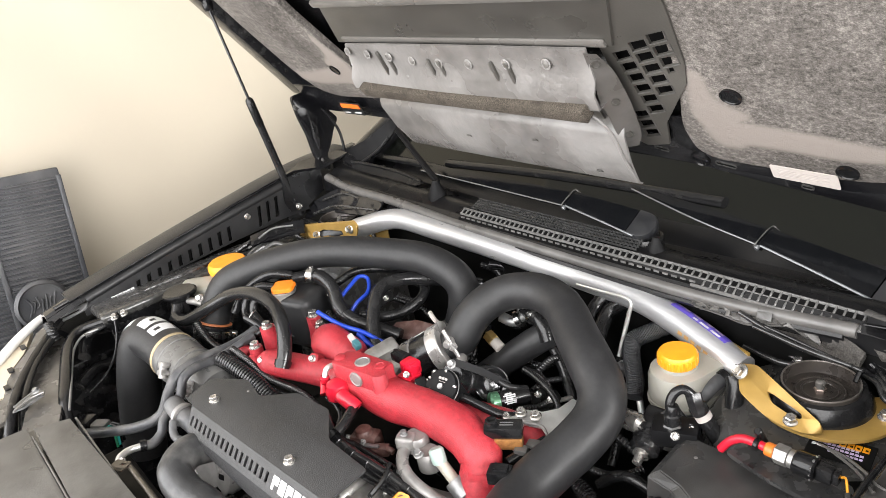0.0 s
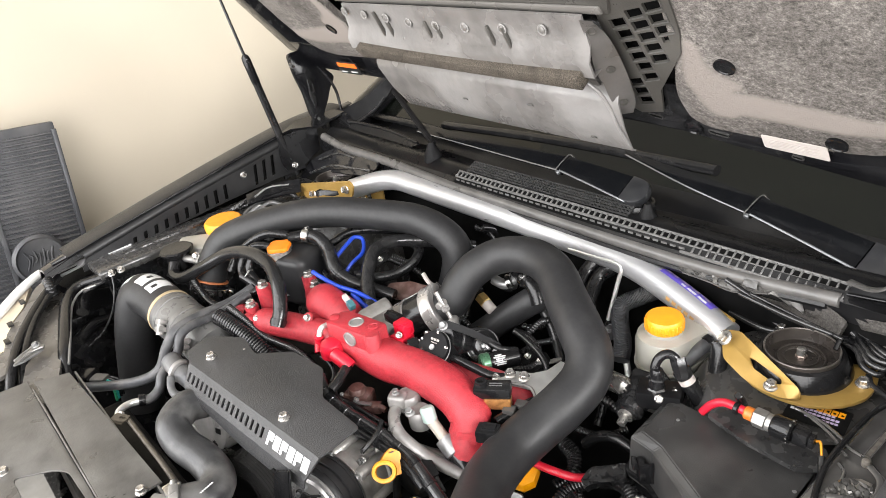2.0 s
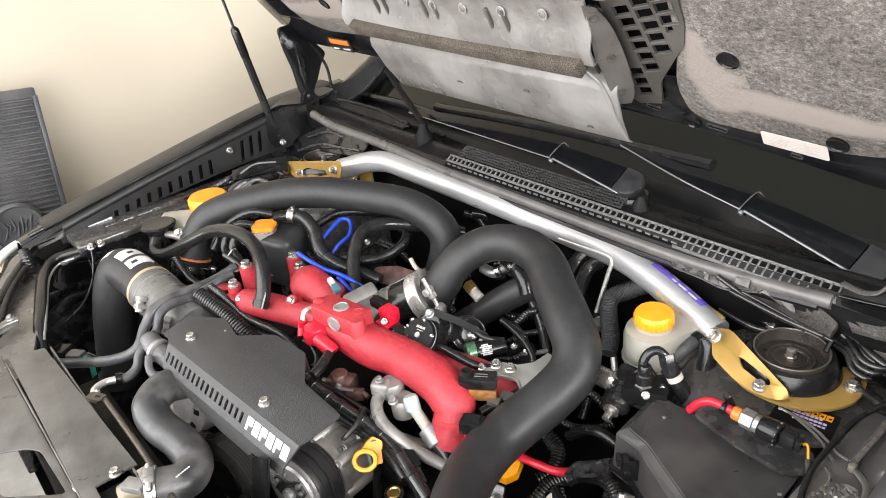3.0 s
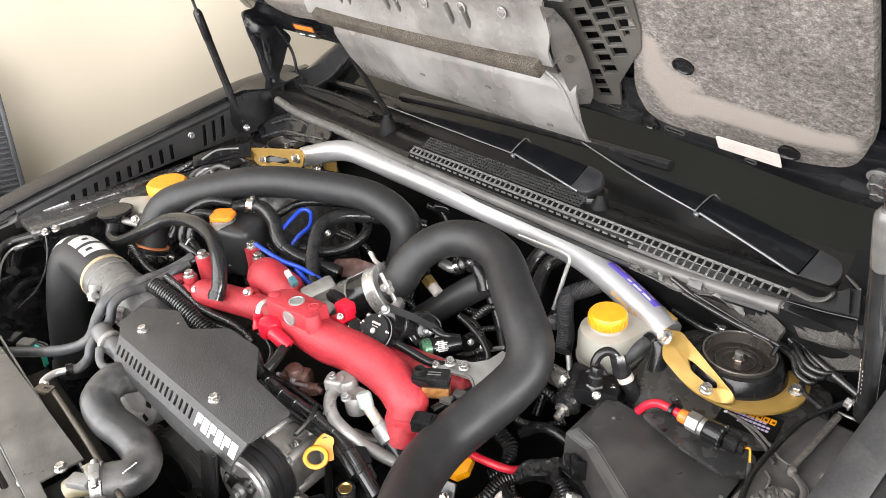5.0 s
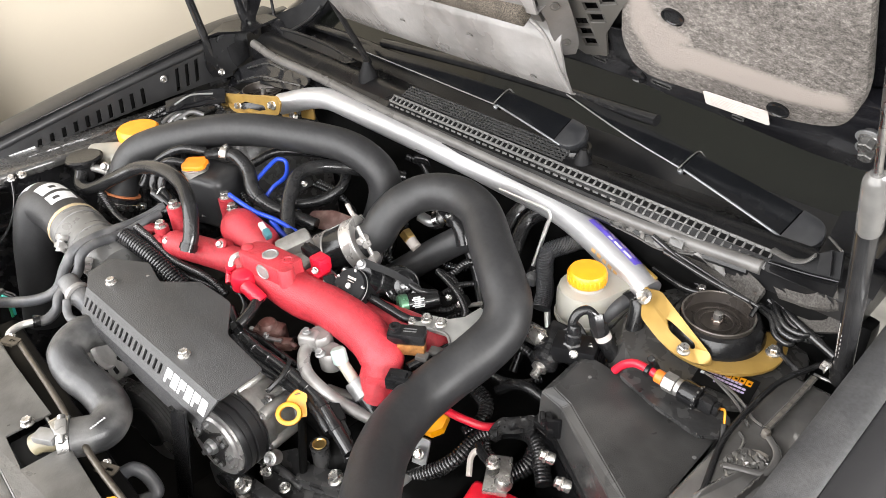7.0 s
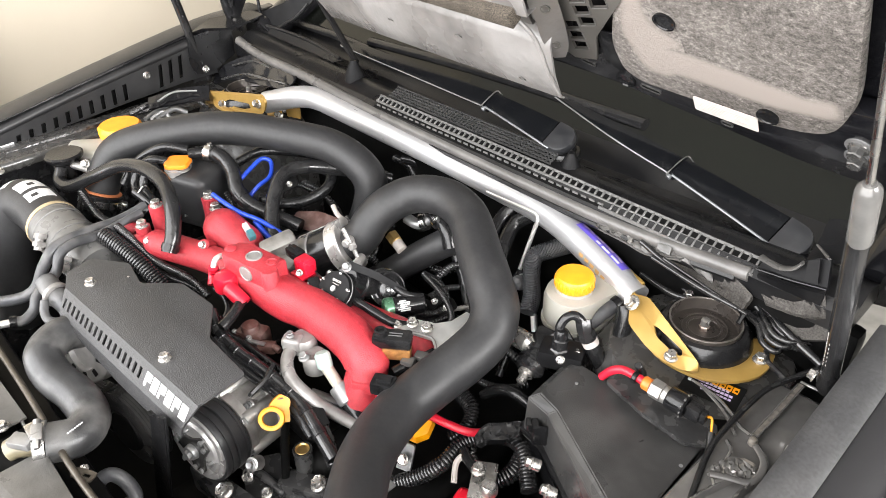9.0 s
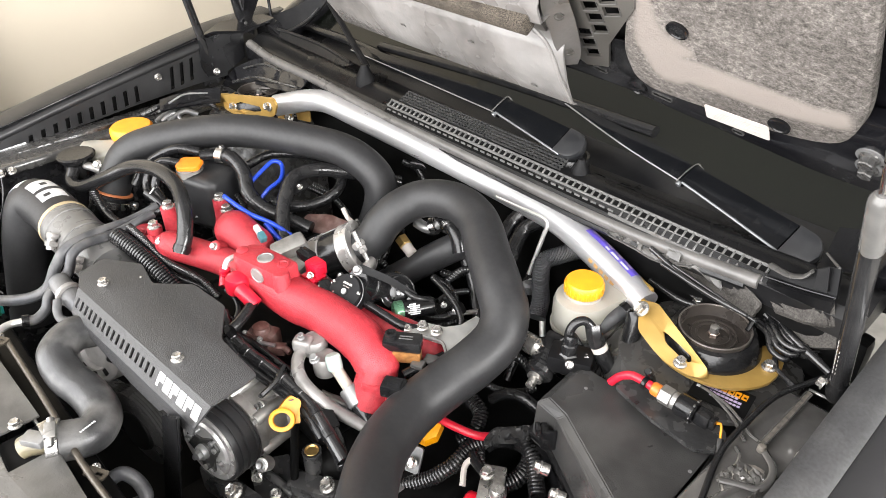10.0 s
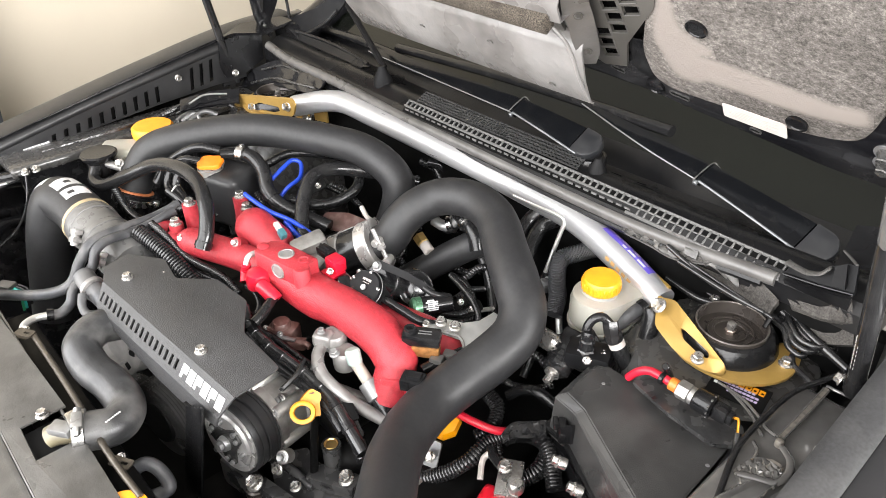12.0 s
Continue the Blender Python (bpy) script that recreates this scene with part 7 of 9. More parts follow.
bolt((0.229, -0.237, 0.836), (0.05, -0.2, 1), bk, 0.0042)
sv = thing("boost_solenoid", "black solenoid with a copper coil stack", "solenoid", (0.228, -0.247, 0.812))
svm = Matrix.Translation((0.256, -0.268, 0.842)) @ Matrix.Rotation(radians(38), 4, "Z") @ Matrix.Scale(0.78, 4)
part("solenoid_body", box((0, 0, 0.008), (0.064, 0.030, 0.022), 0.005, svm), PLASTIC, sv)
part("port", lathe([(0.010, 0.018), (0.010, 0.026), (0.007, 0.027), (0.006, 0.022)], svm @ Matrix.Translation((-0.019, 0, 0)), 20), PLASTIC, sv)
part("coil_stack", box((0.008, -0.007, -0.012), (0.046, 0.019, 0.021), 0.002, svm), mat("copper_laminations", (0.32, 0.15, 0.05), 0.4, 0.7, 0.3, 200), sv, "copper coloured stack")
for k in range(2):
    part("print_bar", box((0.006, -0.004 + 0.006 * k, 0.0195), (0.022, 0.002, 0.0006), 0, svm), GREYMET, sv, smooth=False)
inj = thing("injector_plug", "black injector plug with pink and grey wires", "wiring plug", (0.259, -0.291, 0.785), "wiring plugs")
im = Matrix.Translation((0.291, -0.313, 0.824)) @ Matrix.Rotation(radians(30), 4, "Z")
part("plug_body", box((0, 0, 0), (0.030, 0.022, 0.018), 0.003, im), PLASTIC, inj)
part("lock", box((0.002, 0, 0.011), (0.018, 0.012, 0.005), 0.001, im), PLASTIC, inj)
for k in range(3):
    part("wire", tube([Vector((0.287, -0.319, 0.816)) + Vector((0.003 * k, 0, 0)), Vector((0.286, -0.322, 0.808)) + Vector((0.003 * k, 0, 0)), Vector((0.288, -0.323, 0.798)) + Vector((0.004 * k, 0, 0))], 0.0016, 6),
         (REDPL, LABEL, BROWN)[k], inj)
rail = thing("injector_loom", "black injector wiring bar with small grey plugs", "cable", (0.254, -0.236, 0.781))
part("wire_bar", tube([(0.275, -0.285, 0.815), (0.280, -0.267, 0.818), (0.284, -0.246, 0.818), (0.286, -0.225, 0.816)], 0.0075, 12), PLASTIC, rail)
for px_ in ((0.282, -0.266, 0.826), (0.287, -0.248, 0.826)):
    part("grey_plug", box((0, 0, 0), (0.017, 0.013, 0.008), 0.002, Matrix.Translation(px_) @ Matrix.Rotation(0.45, 4, "Z")), PANEL, rail, "small grey plug")

# looms, wires and small fittings in the depth of the bay
hose([(0.143, -0.112, 0.806), (0.174, -0.119, 0.806), (0.212, -0.132, 0.805), (0.241, -0.150, 0.804), (0.249, -0.171, 0.803), (0.239, -0.191, 0.803), (0.217, -0.200, 0.804), (0.191, -0.199, 0.806), (0.180, -0.203, 0.810)], 0.0052, pitch=0.0036, **LOOM)
hose([(0.137, -0.257, 0.845), (0.161, -0.249, 0.842), (0.189, -0.244, 0.838), (0.219, -0.235, 0.832), (0.244, -0.208, 0.824)], 0.0062, label="glossy black vacuum hose from the blow-off valve")
hose([(0.117, -0.213, 0.850), (0.137, -0.201, 0.850), (0.161, -0.194, 0.846), (0.187, -0.188, 0.838), (0.199, -0.166, 0.828)], 0.0045, label="glossy black vacuum hose from the blow-off valve")
hose([(0.175, -0.135, 0.795), (0.171, -0.101, 0.790), (0.179, -0.076, 0.785)], 0.0050, **LOOM)
hose([(0.077, -0.063, 0.780), (0.104, -0.063, 0.776), (0.122, -0.050, 0.772), (0.126, -0.025, 0.770)], 0.0075, **LOOM)
hose([(0.026, -0.283, 0.842), (0.064, -0.289, 0.842), (0.095, -0.291, 0.840), (0.122, -0.289, 0.838)], 0.0055, pitch=0.0036, **LOOM)
pk = thing("wiring_plug", "black two-way wiring plug with a silver clip", "wiring plug", (0.106, -0.279, 0.852), "wiring plugs")
pkm = Matrix.Translation((0.106, -0.279, 0.852)) @ Matrix.Rotation(-0.35, 4, "Z") @ Matrix.Rotation(0.35, 4, "Y")
part("plug_body", box((0, 0, 0), (0.032, 0.017, 0.015), 0.003, pkm), PLASTIC, pk)
part("wire_lock", tube([pkm @ Vector(q) for q in ((-0.008, -0.009, 0.008), (0.006, -0.009, 0.0085), (0.010, 0.0, 0.0085), (0.006, 0.009, 0.0085), (-0.008, 0.009, 0.008))], 0.0011, 6), STEEL, pk, "silver wire clip")
part("boot", tube([pkm @ Vector((0.014, 0, 0)), pkm @ Vector((0.028, 0, -0.001)), pkm @ Vector((0.040, 0.004, -0.005))], 0.0072, 12), RUBBER, pk)
for px_, m_ in (((0.101, -0.251, 0.862), 0.0028), ((0.132, -0.250, 0.862), 0.0028), ((0.160, -0.283, 0.850), 0.0026)):
    nb = thing("hose_bolt", "zinc bolt on a dark bracket in the engine bay", "bracket", px_, "small brackets")
    part("tab", lathe([(m_ * 2.0, -0.008), (m_ * 2.0, 0.0), (m_ * 1.6, 0.001)], frame_z(px_, (0.3, -0.5, 0.8)), 18), PLASTIC, nb)
    bolt(px_, (0.3, -0.5, 0.8), nb, m_)
for pts, r, lm in (([(0.027, -0.284, 0.843), (0.059, -0.281, 0.840), (0.091, -0.277, 0.830), (0.115, -0.268, 0.817)], 0.0068, True), ([(0.144, -0.097, 0.789), (0.149, -0.083, 0.797), (0.151, -0.065, 0.803), (0.156, -0.052, 0.802)], 0.0062, True),
                   ([(0.137, -0.044, 0.812), (0.160, -0.051, 0.791), (0.180, -0.062, 0.768), (0.203, -0.079, 0.748)], 0.0085, False), ([(0.091, -0.192, 0.766), (0.122, -0.173, 0.749), (0.166, -0.141, 0.746), (0.186, -0.099, 0.747)], 0.0075, True),
                   ([(-0.006, -0.181, 0.801), (0.013, -0.137, 0.796), (0.037, -0.122, 0.780), (0.039, -0.133, 0.752)], 0.0065, True), ([(-0.027, -0.085, 0.802), (-0.000, -0.091, 0.781), (0.002, -0.114, 0.759)], 0.009, False),
                   ([(0.274, -0.123, 0.730), (0.283, -0.101, 0.741), (0.306, -0.096, 0.744), (0.330, -0.093, 0.729)], 0.0075, True), ([(0.287, -0.154, 0.726), (0.315, -0.149, 0.724), (0.344, -0.134, 0.730), (0.356, -0.117, 0.735)], 0.0065, True),
                   ([(0.250, -0.052, 0.749), (0.274, -0.060, 0.738), (0.284, -0.083, 0.711), (0.289, -0.102, 0.692)], 0.008, False), ([(0.239, 0.126, 0.816), (0.276, 0.115, 0.805), (0.320, 0.107, 0.797), (0.354, 0.102, 0.800)], 0.006, True),
                   ([(0.277, 0.134, 0.829), (0.317, 0.124, 0.819), (0.368, 0.108, 0.814)], 0.0045, False), ([(-0.254, -0.233, 0.858), (-0.224, -0.227, 0.832), (-0.200, -0.234, 0.809)], 0.007, True),
                   ([(-0.439, -0.398, 0.834), (-0.404, -0.398, 0.812), (-0.355, -0.396, 0.808), (-0.320, -0.373, 0.800)], 0.008, True), ([(-0.195, -0.101, 0.830), (-0.172, -0.081, 0.813), (-0.143, -0.068, 0.782), (-0.122, -0.068, 0.753)], 0.007, True),
                   ([(-0.292, -0.227, 0.865), (-0.282, -0.247, 0.853), (-0.282, -0.273, 0.835), (-0.262, -0.290, 0.810)], 0.008, False), ([(-0.178, -0.090, 0.814), (-0.199, -0.111, 0.827), (-0.208, -0.138, 0.817), (-0.185, -0.152, 0.790)], 0.0055, True)):
    hose(pts, r, **(LOOM if lm else dict(label="black rubber hose deep in the engine bay")))
for p, ax in (((0.193, -0.115, 0.775), (0.3, -0.6, 0.7)), ((0.016, -0.137, 0.811), (0.2, -0.6, 0.7)), ((0.170, -0.119, 0.777), (0.5, -0.5, 0.6)), ((0.270, -0.069, 0.749), (0.3, -0.6, 0.7)), ((0.263, -0.111, 0.749), (0.4, -0.6, 0.6)),
              ((0.373, 0.009, 0.813), (0.3, -0.6, 0.7)), ((-0.270, -0.251, 0.873), (0.3, -0.6, 0.7)), ((-0.189, -0.128, 0.838), (0.3, -0.6, 0.7))):
    fx_ = thing("hose_bolt", "zinc bolt on a dark bracket in the engine bay", "bracket", p, "small brackets")
    part("tab", plate(rounded(rect(0, 0, 0.030, 0.018), 0.005), (), 0.003, frame_z(p, ax, 0.7), 0.0008), DARK, fx_)
    bolt(Vector(p) + Vector(ax).normalized() * 0.003, ax, fx_, 0.0042)
rodp = thing("solenoid_rod", "bare metal rod behind the intercooler pipe", "metal rod", (0.199, -0.111, 0.772))
part("rod", tube([(0.186, -0.125, 0.772), (0.199, -0.111, 0.773), (0.215, -0.091, 0.775)], 0.0038, 8), ZINC, rodp)

# ---- belt cover ----
cov = thing("belt_cover", "wrinkle-black belt cover with a slotted front edge", "belt cover", (0.04, -0.5, 0.80))
f_l, f_r = Vector((-0.105, -0.534, 0.878)), Vector((0.218, -0.509, 0.878))
top = [(-0.138, -0.520, 0.878), (-0.149, -0.482, 0.878), (-0.098, -0.448, 0.878), (-0.043, -0.457, 0.878), (-0.002, -0.417, 0.878), (0.069, -0.410, 0.878), (0.124, -0.445, 0.878), (0.210, -0.446, 0.878)]
part("top_sheet", plate(rounded([(f_l.x, f_l.y)] + [(p[0], p[1]) for p in top] + [(f_r.x, f_r.y)], 0.006), (), 0.003, Matrix.Translation((0, 0, 0.875)), 0.001), CRINKLE, cov)
fx = (f_r - f_l).normalized()
fn = Vector((-fx.y, fx.x, 0))
W0, Lc = 0.034, (f_r - f_l).length
down = (fn * -0.60 + Vector((0, 0, -0.80)))
bm_ = Matrix(((fx.x, down.x, 0, f_l.x), (fx.y, down.y, 0, f_l.y), (fx.z, down.z, 0, f_l.z), (0, 0, 0, 1)))
nz = fx.cross(down).normalized()
for i in range(3):
    bm_[i][2] = nz[i]
slots = []
for k in range(17):
    s = 0.010 + k * 0.0123
    slots.append([(s, 0.011), (s + 0.0056, 0.011), (s + 0.0056, 0.0245), (s, 0.0245)])
part("slotted_edge", plate([(0, 0.0), (Lc, 0.0), (Lc - 0.012, W0), (0.008, W0)], slots, 0.0025, bm_, 0.0), CRINKLE, cov, smooth=False)
part("slot_shadow", plate([(0.008, 0.008), (0.215, 0.008), (0.215, 0.028), (0.010, 0.028)], (), 0.001, bm_ @ Matrix.Translation((0, 0, 0.006))), BLACKLAB, cov, smooth=False)
for k in range(6):
    part("emblem_bar", plate([(0, 0), (0.0125, 0), (0.0125, 0.017), (0.0, 0.017)] if k % 2 else [(0, 0), (0.0125, 0), (0.0125, 0.010), (0.0045, 0.010), (0.0045, 0.017), (0, 0.017)], (), 0.0006,
         bm_ @ Matrix.Translation((0.2235 + 0.0152 * k, 0.009, 0.0026 if nz.z > 0 else -0.0008))), WHITEPR, cov, smooth=False)
dm = bm_ @ Matrix.Translation((0, W0, 0)) @ Matrix.Rotation(radians(-32 if nz.z > 0 else 32), 4, "X")
part("front_sheet", plate([(0.008, 0), (Lc - 0.012, 0), (Lc - 0.018, 0.016), (Lc - 0.035, 0.018), (Lc - 0.085, 0.020), (Lc - 0.095, 0.030), (0.16, 0.030), (0.06, 0.018), (0.010, 0.010)], (), 0.0025, dm, 0.0), CRINKLE, cov, smooth=False)
for p in ((-0.089, -0.506, 0.878), (0.121, -0.501, 0.878)):
    bolt(p, (0, 0, 1), cov, 0.0060)
part("small_stud", lathe([(0.002, 0), (0.002, 0.001), (0.001, 0.0015)], Matrix.Translation((-0.067, -0.463, 0.878)), 8), ZINC, cov)

# ---- radiator and front panels ----
radp = thing("radiator", "radiator with a dusty dark support panel", "radiator", (-0.1, -0.68, 0.76))
ZR = 0.815
r1, r2, r3, r4 = (-0.353, -0.660, 0.815), (0.196, -0.640, 0.815), (-0.356, -0.711, 0.815), (0.014, -0.723, 0.815)
yr, yq = (r1[1] + r2[1]) / 2, (r3[1] + r4[1]) / 2
nk = (0.059, -0.677, 0.815)
part("rear_strip", plate([(r3[0] - 0.02, r3[1]), (r1[0], r1[1]), (nk[0] - 0.035, yr + 0.004), (nk[0] - 0.035, yr - 0.048), (nk[0] + 0.03, yr - 0.050), (nk[0] + 0.03, yr + 0.002), (0.42, yr), (0.42, yq), (0.0, yq)], (), 0.004, Matrix.Translation((0, 0, ZR - 0.004)), 0.0015), PANEL, radp)
part("front_sheet", plate([(-0.42, yq - 0.13), (0.42, yq - 0.13), (0.42, yq - 0.002), (-0.40, yq - 0.002)], [rounded([(-0.158, -0.792, 0.808)[:2], (-0.128, -0.744, 0.808)[:2], (-0.108, -0.731, 0.808)[:2], (0.002, -0.727, 0.808)[:2], (-0.055, -0.790, 0.808)[:2]], 0.012)], 0.003, Matrix.Translation((0, 0, ZR - 0.010)), 0.001), PANEL, radp)
bolt((-0.182, -0.798, 0.806), (0, 0, 1), radp, 0.007)
part("rear_fold", box(((r1[0] + 0.42) / 2, yr - 0.002, ZR - 0.02), (0.42 - r1[0], 0.003, 0.035), 0.001), PANEL, radp)
part("fold_line", tube([(r3[0] + 0.0, yq, ZR - 0.0015), (0.42, yq, ZR - 0.0015)], 0.0016, 8), PANEL, radp)
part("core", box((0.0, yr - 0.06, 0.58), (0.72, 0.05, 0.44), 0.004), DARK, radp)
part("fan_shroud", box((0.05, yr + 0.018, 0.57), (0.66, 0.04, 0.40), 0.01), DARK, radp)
part("notch_well", box((nk[0], yr - 0.022, ZR - 0.035), (0.066, 0.054, 0.05), 0.004), BLACKLAB, radp)
for p in ((0.022, -0.672, 0.815), (-0.001, -0.713, 0.806), (-0.002, -0.712, 0.806)):
    bolt(p, (0, 0, 1), radp, 0.0062)
for q in (((-0.155, -0.640, 0.815)), ((0.144, -0.628, 0.800))):
    cl = thing("line_clip", "pale bronze clip on the radiator edge", "clip", q, "radiator clips")
    part("clip_plate", plate(rounded(rect(0, 0, 0.028, 0.014), 0.003), [rect(0.004, 0, 0.010, 0.004)], 0.002, Matrix.Translation(q) @ Matrix.Rotation(0.5, 4, "Z")), BRONZE, cl)
    bolt(Vector(q) + Vector((-0.012, 0.004, -0.003)), (0.2, -0.3, 1), cl, 0.004)
rh = hose([(-0.074, -0.537, 0.825), (-0.072, -0.567, 0.833), (-0.051, -0.595, 0.831), (-0.017, -0.598, 0.819), (0.024, -0.588, 0.809), (0.063, -0.589, 0.801), (0.085, -0.610, 0.803), (0.082, -0.636, 0.810), (0.077, -0.652, 0.815)], 0.0238, "radiator_hose",
          "thick aged rubber upper radiator hose in an S bend", "hose", RADHOSE)
nd = Vector((0.066, -0.675, 0.818)) - Vector((0.079, -0.645, 0.813))
ring_clamp((0.078, -0.647, 0.814), nd, 0.0245, rh, 0.014, screw=1.2)
part("clamp_lug", box(Vector((0.083, -0.649, 0.839)), (0.022, 0.014, 0.012), 0.002), STEEL, rh)
for k in range(7):
    part("print_bar", box((0, 0, 0), (0.0022, 0.0012, 0.0013), 0, Matrix.Translation(Vector((0.101, -0.621, 0.829)).lerp(Vector((0.093, -0.603, 0.826)), k / 6)) @ Matrix.Rotation(0.9, 4, "Z")), WHITEPR, rh, smooth=False)
ef = thing("coolant_outlet", "bare aluminium coolant outlet beside the belt cover", "coolant outlet", (-0.137, -0.556, 0.841))
part("outlet_body", tube([(-0.177, -0.542, 0.853), (-0.150, -0.541, 0.847), (-0.122, -0.537, 0.842), (-0.104, -0.534, 0.834)], 0.015, 16), GREYHOSE, ef)
part("bent_tube", tube([(-0.133, -0.559, 0.853), (-0.122, -0.566, 0.843), (-0.111, -0.566, 0.836), (-0.102, -0.556, 0.834), (-0.095, -0.538, 0.837)], 0.0058, 12), GREYHOSE, ef, "pale bent aluminium tube")
part("outlet_collar", lathe([(0.016, -0.004), (0.018, -0.003), (0.018, 0.003), (0.016, 0.004)], frame_z((-0.145, -0.541, 0.848), Vector((-0.122, -0.537, 0.842)) - Vector((-0.150, -0.541, 0.847))), 20), ALUW, ef)
neck = thing("radiator_neck", "aged tan plastic radiator neck", "radiator neck", (0.067, -0.675, 0.817))
part("spout", tube([(0.071, -0.653, 0.810), (0.063, -0.668, 0.813), (0.059, -0.677, 0.810)], 0.0135, 20), mat("aged_tan_plastic", (0.12, 0.104, 0.066), 0.45, 0, 0.3, 40), neck)
part("wedge", box((0, 0, 0), (0.028, 0.018, 0.010), 0.002, Matrix.Translation((0.073, -0.663, 0.826)) @ Matrix.Rotation(0.6, 4, "Z")), GREYMET, neck)
hose([(0.121, -0.622, 0.744), (0.122, -0.613, 0.758), (0.131, -0.600, 0.765), (0.144, -0.591, 0.754), (0.159, -0.591, 0.740), (0.152, -0.605, 0.731), (0.141, -0.619, 0.726)], 0.0085, label="grey rubber hose loop by the radiator", material=GREYHOSE)
part("filler_cap", lathe([(0.030, -0.012), (0.031, -0.004), (0.029, 0.004), (0.015, 0.006)], Matrix.Translation((0.218, -0.656, 0.806)), 28), YELLOW, radp, "orange-yellow filler cap")

# headlamp side, left front corner of the bay
hl = thing("headlamp", "pale curved headlamp edge in a dark frame", "headlamp", (-0.70, -0.68, 0.72))
part("lens_edge", sweep(spline([(-0.600, -0.798, 0.800), (-0.664, -0.748, 0.806), (-0.702, -0.703, 0.812), (-0.756, -0.653, 0.818), (-0.793, -0.608, 0.822), (-0.807, -0.575, 0.824), (-0.824, -0.558, 0.820)], 8), 0.0115, 14, flat=0.7), LENSW, hl)
part("lens_side", slab([(-0.783, -0.625, 0.812), (-0.701, -0.659, 0.806), (-0.659, -0.689, 0.804), (-0.563, -0.723, 0.800), (-0.546, -0.780, 0.796), (-0.577, -0.821, 0.794), (-0.648, -0.752, 0.802), (-0.717, -0.686, 0.810)], (), 0.010), CREAM, hl, "cream lens flank")
part("frame", slab([(-0.792, -0.566, 0.822), (-0.758, -0.564, 0.822), (-0.697, -0.610, 0.818), (-0.610, -0.657, 0.814), (-0.525, -0.703, 0.810), (-0.464, -0.735, 0.806), (-0.450, -0.776, 0.804), (-0.529, -0.780, 0.804), (-0.543, -0.727, 0.806), (-0.606, -0.708, 0.808), (-0.646, -0.685, 0.811), (-0.679, -0.658, 0.814), (-0.743, -0.623, 0.818)], (), 0.006), LAMPTOP, hl, "scuffed grey-brown lamp frame")
part("gasket", sweep(spline([(-0.727, -0.575, 0.828), (-0.679, -0.616, 0.824), (-0.615, -0.658, 0.820), (-0.545, -0.697, 0.815), (-0.464, -0.731, 0.805), (-0.400, -0.763, 0.760)], 8), 0.0085, 10), RUBBER, hl)
part("inner_gasket", sweep(spline([(-0.687, -0.597, 0.822), (-0.641, -0.634, 0.818), (-0.576, -0.669, 0.814), (-0.493, -0.704, 0.803), (-0.420, -0.738, 0.760)], 8), 0.0075, 10), RUBBER, hl)
part("housing", slab([(-0.841, -0.579, 0.780), (-0.759, -0.564, 0.780), (-0.305, -0.703, 0.780), (-0.448, -0.819, 0.780), (-0.567, -0.801, 0.780)], (), 0.02), PLASTIC, hl)
for p in ((-0.697, -0.657, 0.820), (-0.628, -0.695, 0.815), (-0.569, -0.714, 0.812)):
    part("lug", box(p, (0.020, 0.010, 0.004), 0.0015), RUBBER, hl)
up = thing("lamp_support_panel", "dusty dark upright panel behind the headlamp", "support panel", (-0.6, -0.62, 0.70))
part("panel_face", slab([(-0.739, -0.606, 0.800), (-0.732, -0.585, 0.800), (-0.680, -0.580, 0.800), (-0.585, -0.608, 0.800), (-0.460, -0.649, 0.800), (-0.307, -0.700, 0.800), (-0.360, -0.743, 0.800), (-0.498, -0.699, 0.800), (-0.615, -0.659, 0.800)], (), 0.008), LAMPTOP, up, "hazed grey lamp housing top")
part("panel_edge", sweep(spline([(-0.618, -0.487, 0.836), (-0.640, -0.522, 0.830), (-0.657, -0.553, 0.825), (-0.645, -0.579, 0.820), (-0.596, -0.602, 0.816), (-0.515, -0.627, 0.811), (-0.440, -0.652, 0.795), (-0.390, -0.675, 0.745)], 8), 0.0115, 14, flat=0.7), PLASTIC, up, "glossy black curved frame")
# Pale grey strip paints the highlight along the black frame's edge.
part("worn_lip", sweep(spline([(-0.620, -0.532, 0.826), (-0.632, -0.560, 0.820), (-0.609, -0.582, 0.816), (-0.574, -0.598, 0.812), (-0.491, -0.623, 0.809), (-0.398, -0.652, 0.806)], 8), 0.0022, 8), GREYMET, up, "thin pale strip drawing the frame's edge highlight")
part("rail", sweep(spline([(-0.633, -0.557, 0.818), (-0.637, -0.497, 0.825), (-0.650, -0.420, 0.832), (-0.661, -0.325, 0.840)], 8), 0.010, 10, flat=0.5), GLOSSIN, up)
for k in range(3):
    part("latch_arm", slab(rounded([(-0.460, -0.725, 0.816), (-0.475, -0.716, 0.816), (-0.504, -0.678, 0.816), (-0.488, -0.667, 0.816), (-0.471, -0.673, 0.816), (-0.458, -0.707, 0.816)], 0.002), (), 0.003, ) if k == 0 else tube([(-0.452, -0.724, 0.819), (-0.473, -0.695, 0.819), (-0.475, -0.672, 0.819)] if k == 1 else [(-0.466, -0.720, 0.820), (-0.484, -0.695, 0.820), (-0.493, -0.677, 0.820)], 0.0018, 8), ALUW if k else GREYMET, up, "worn bare metal latch arm")
bolt((-0.487, -0.679, 0.820), (0, -0.3, 1), up, 0.0055, GREYMET)
spr = corrugated([(-0.703, -0.600, 0.842), (-0.681, -0.602, 0.832), (-0.678, -0.603, 0.815)], 0.0105, 0.006, 14)
part("rubber_stop", spr, RUBBER, up, "ribbed rubber stop")
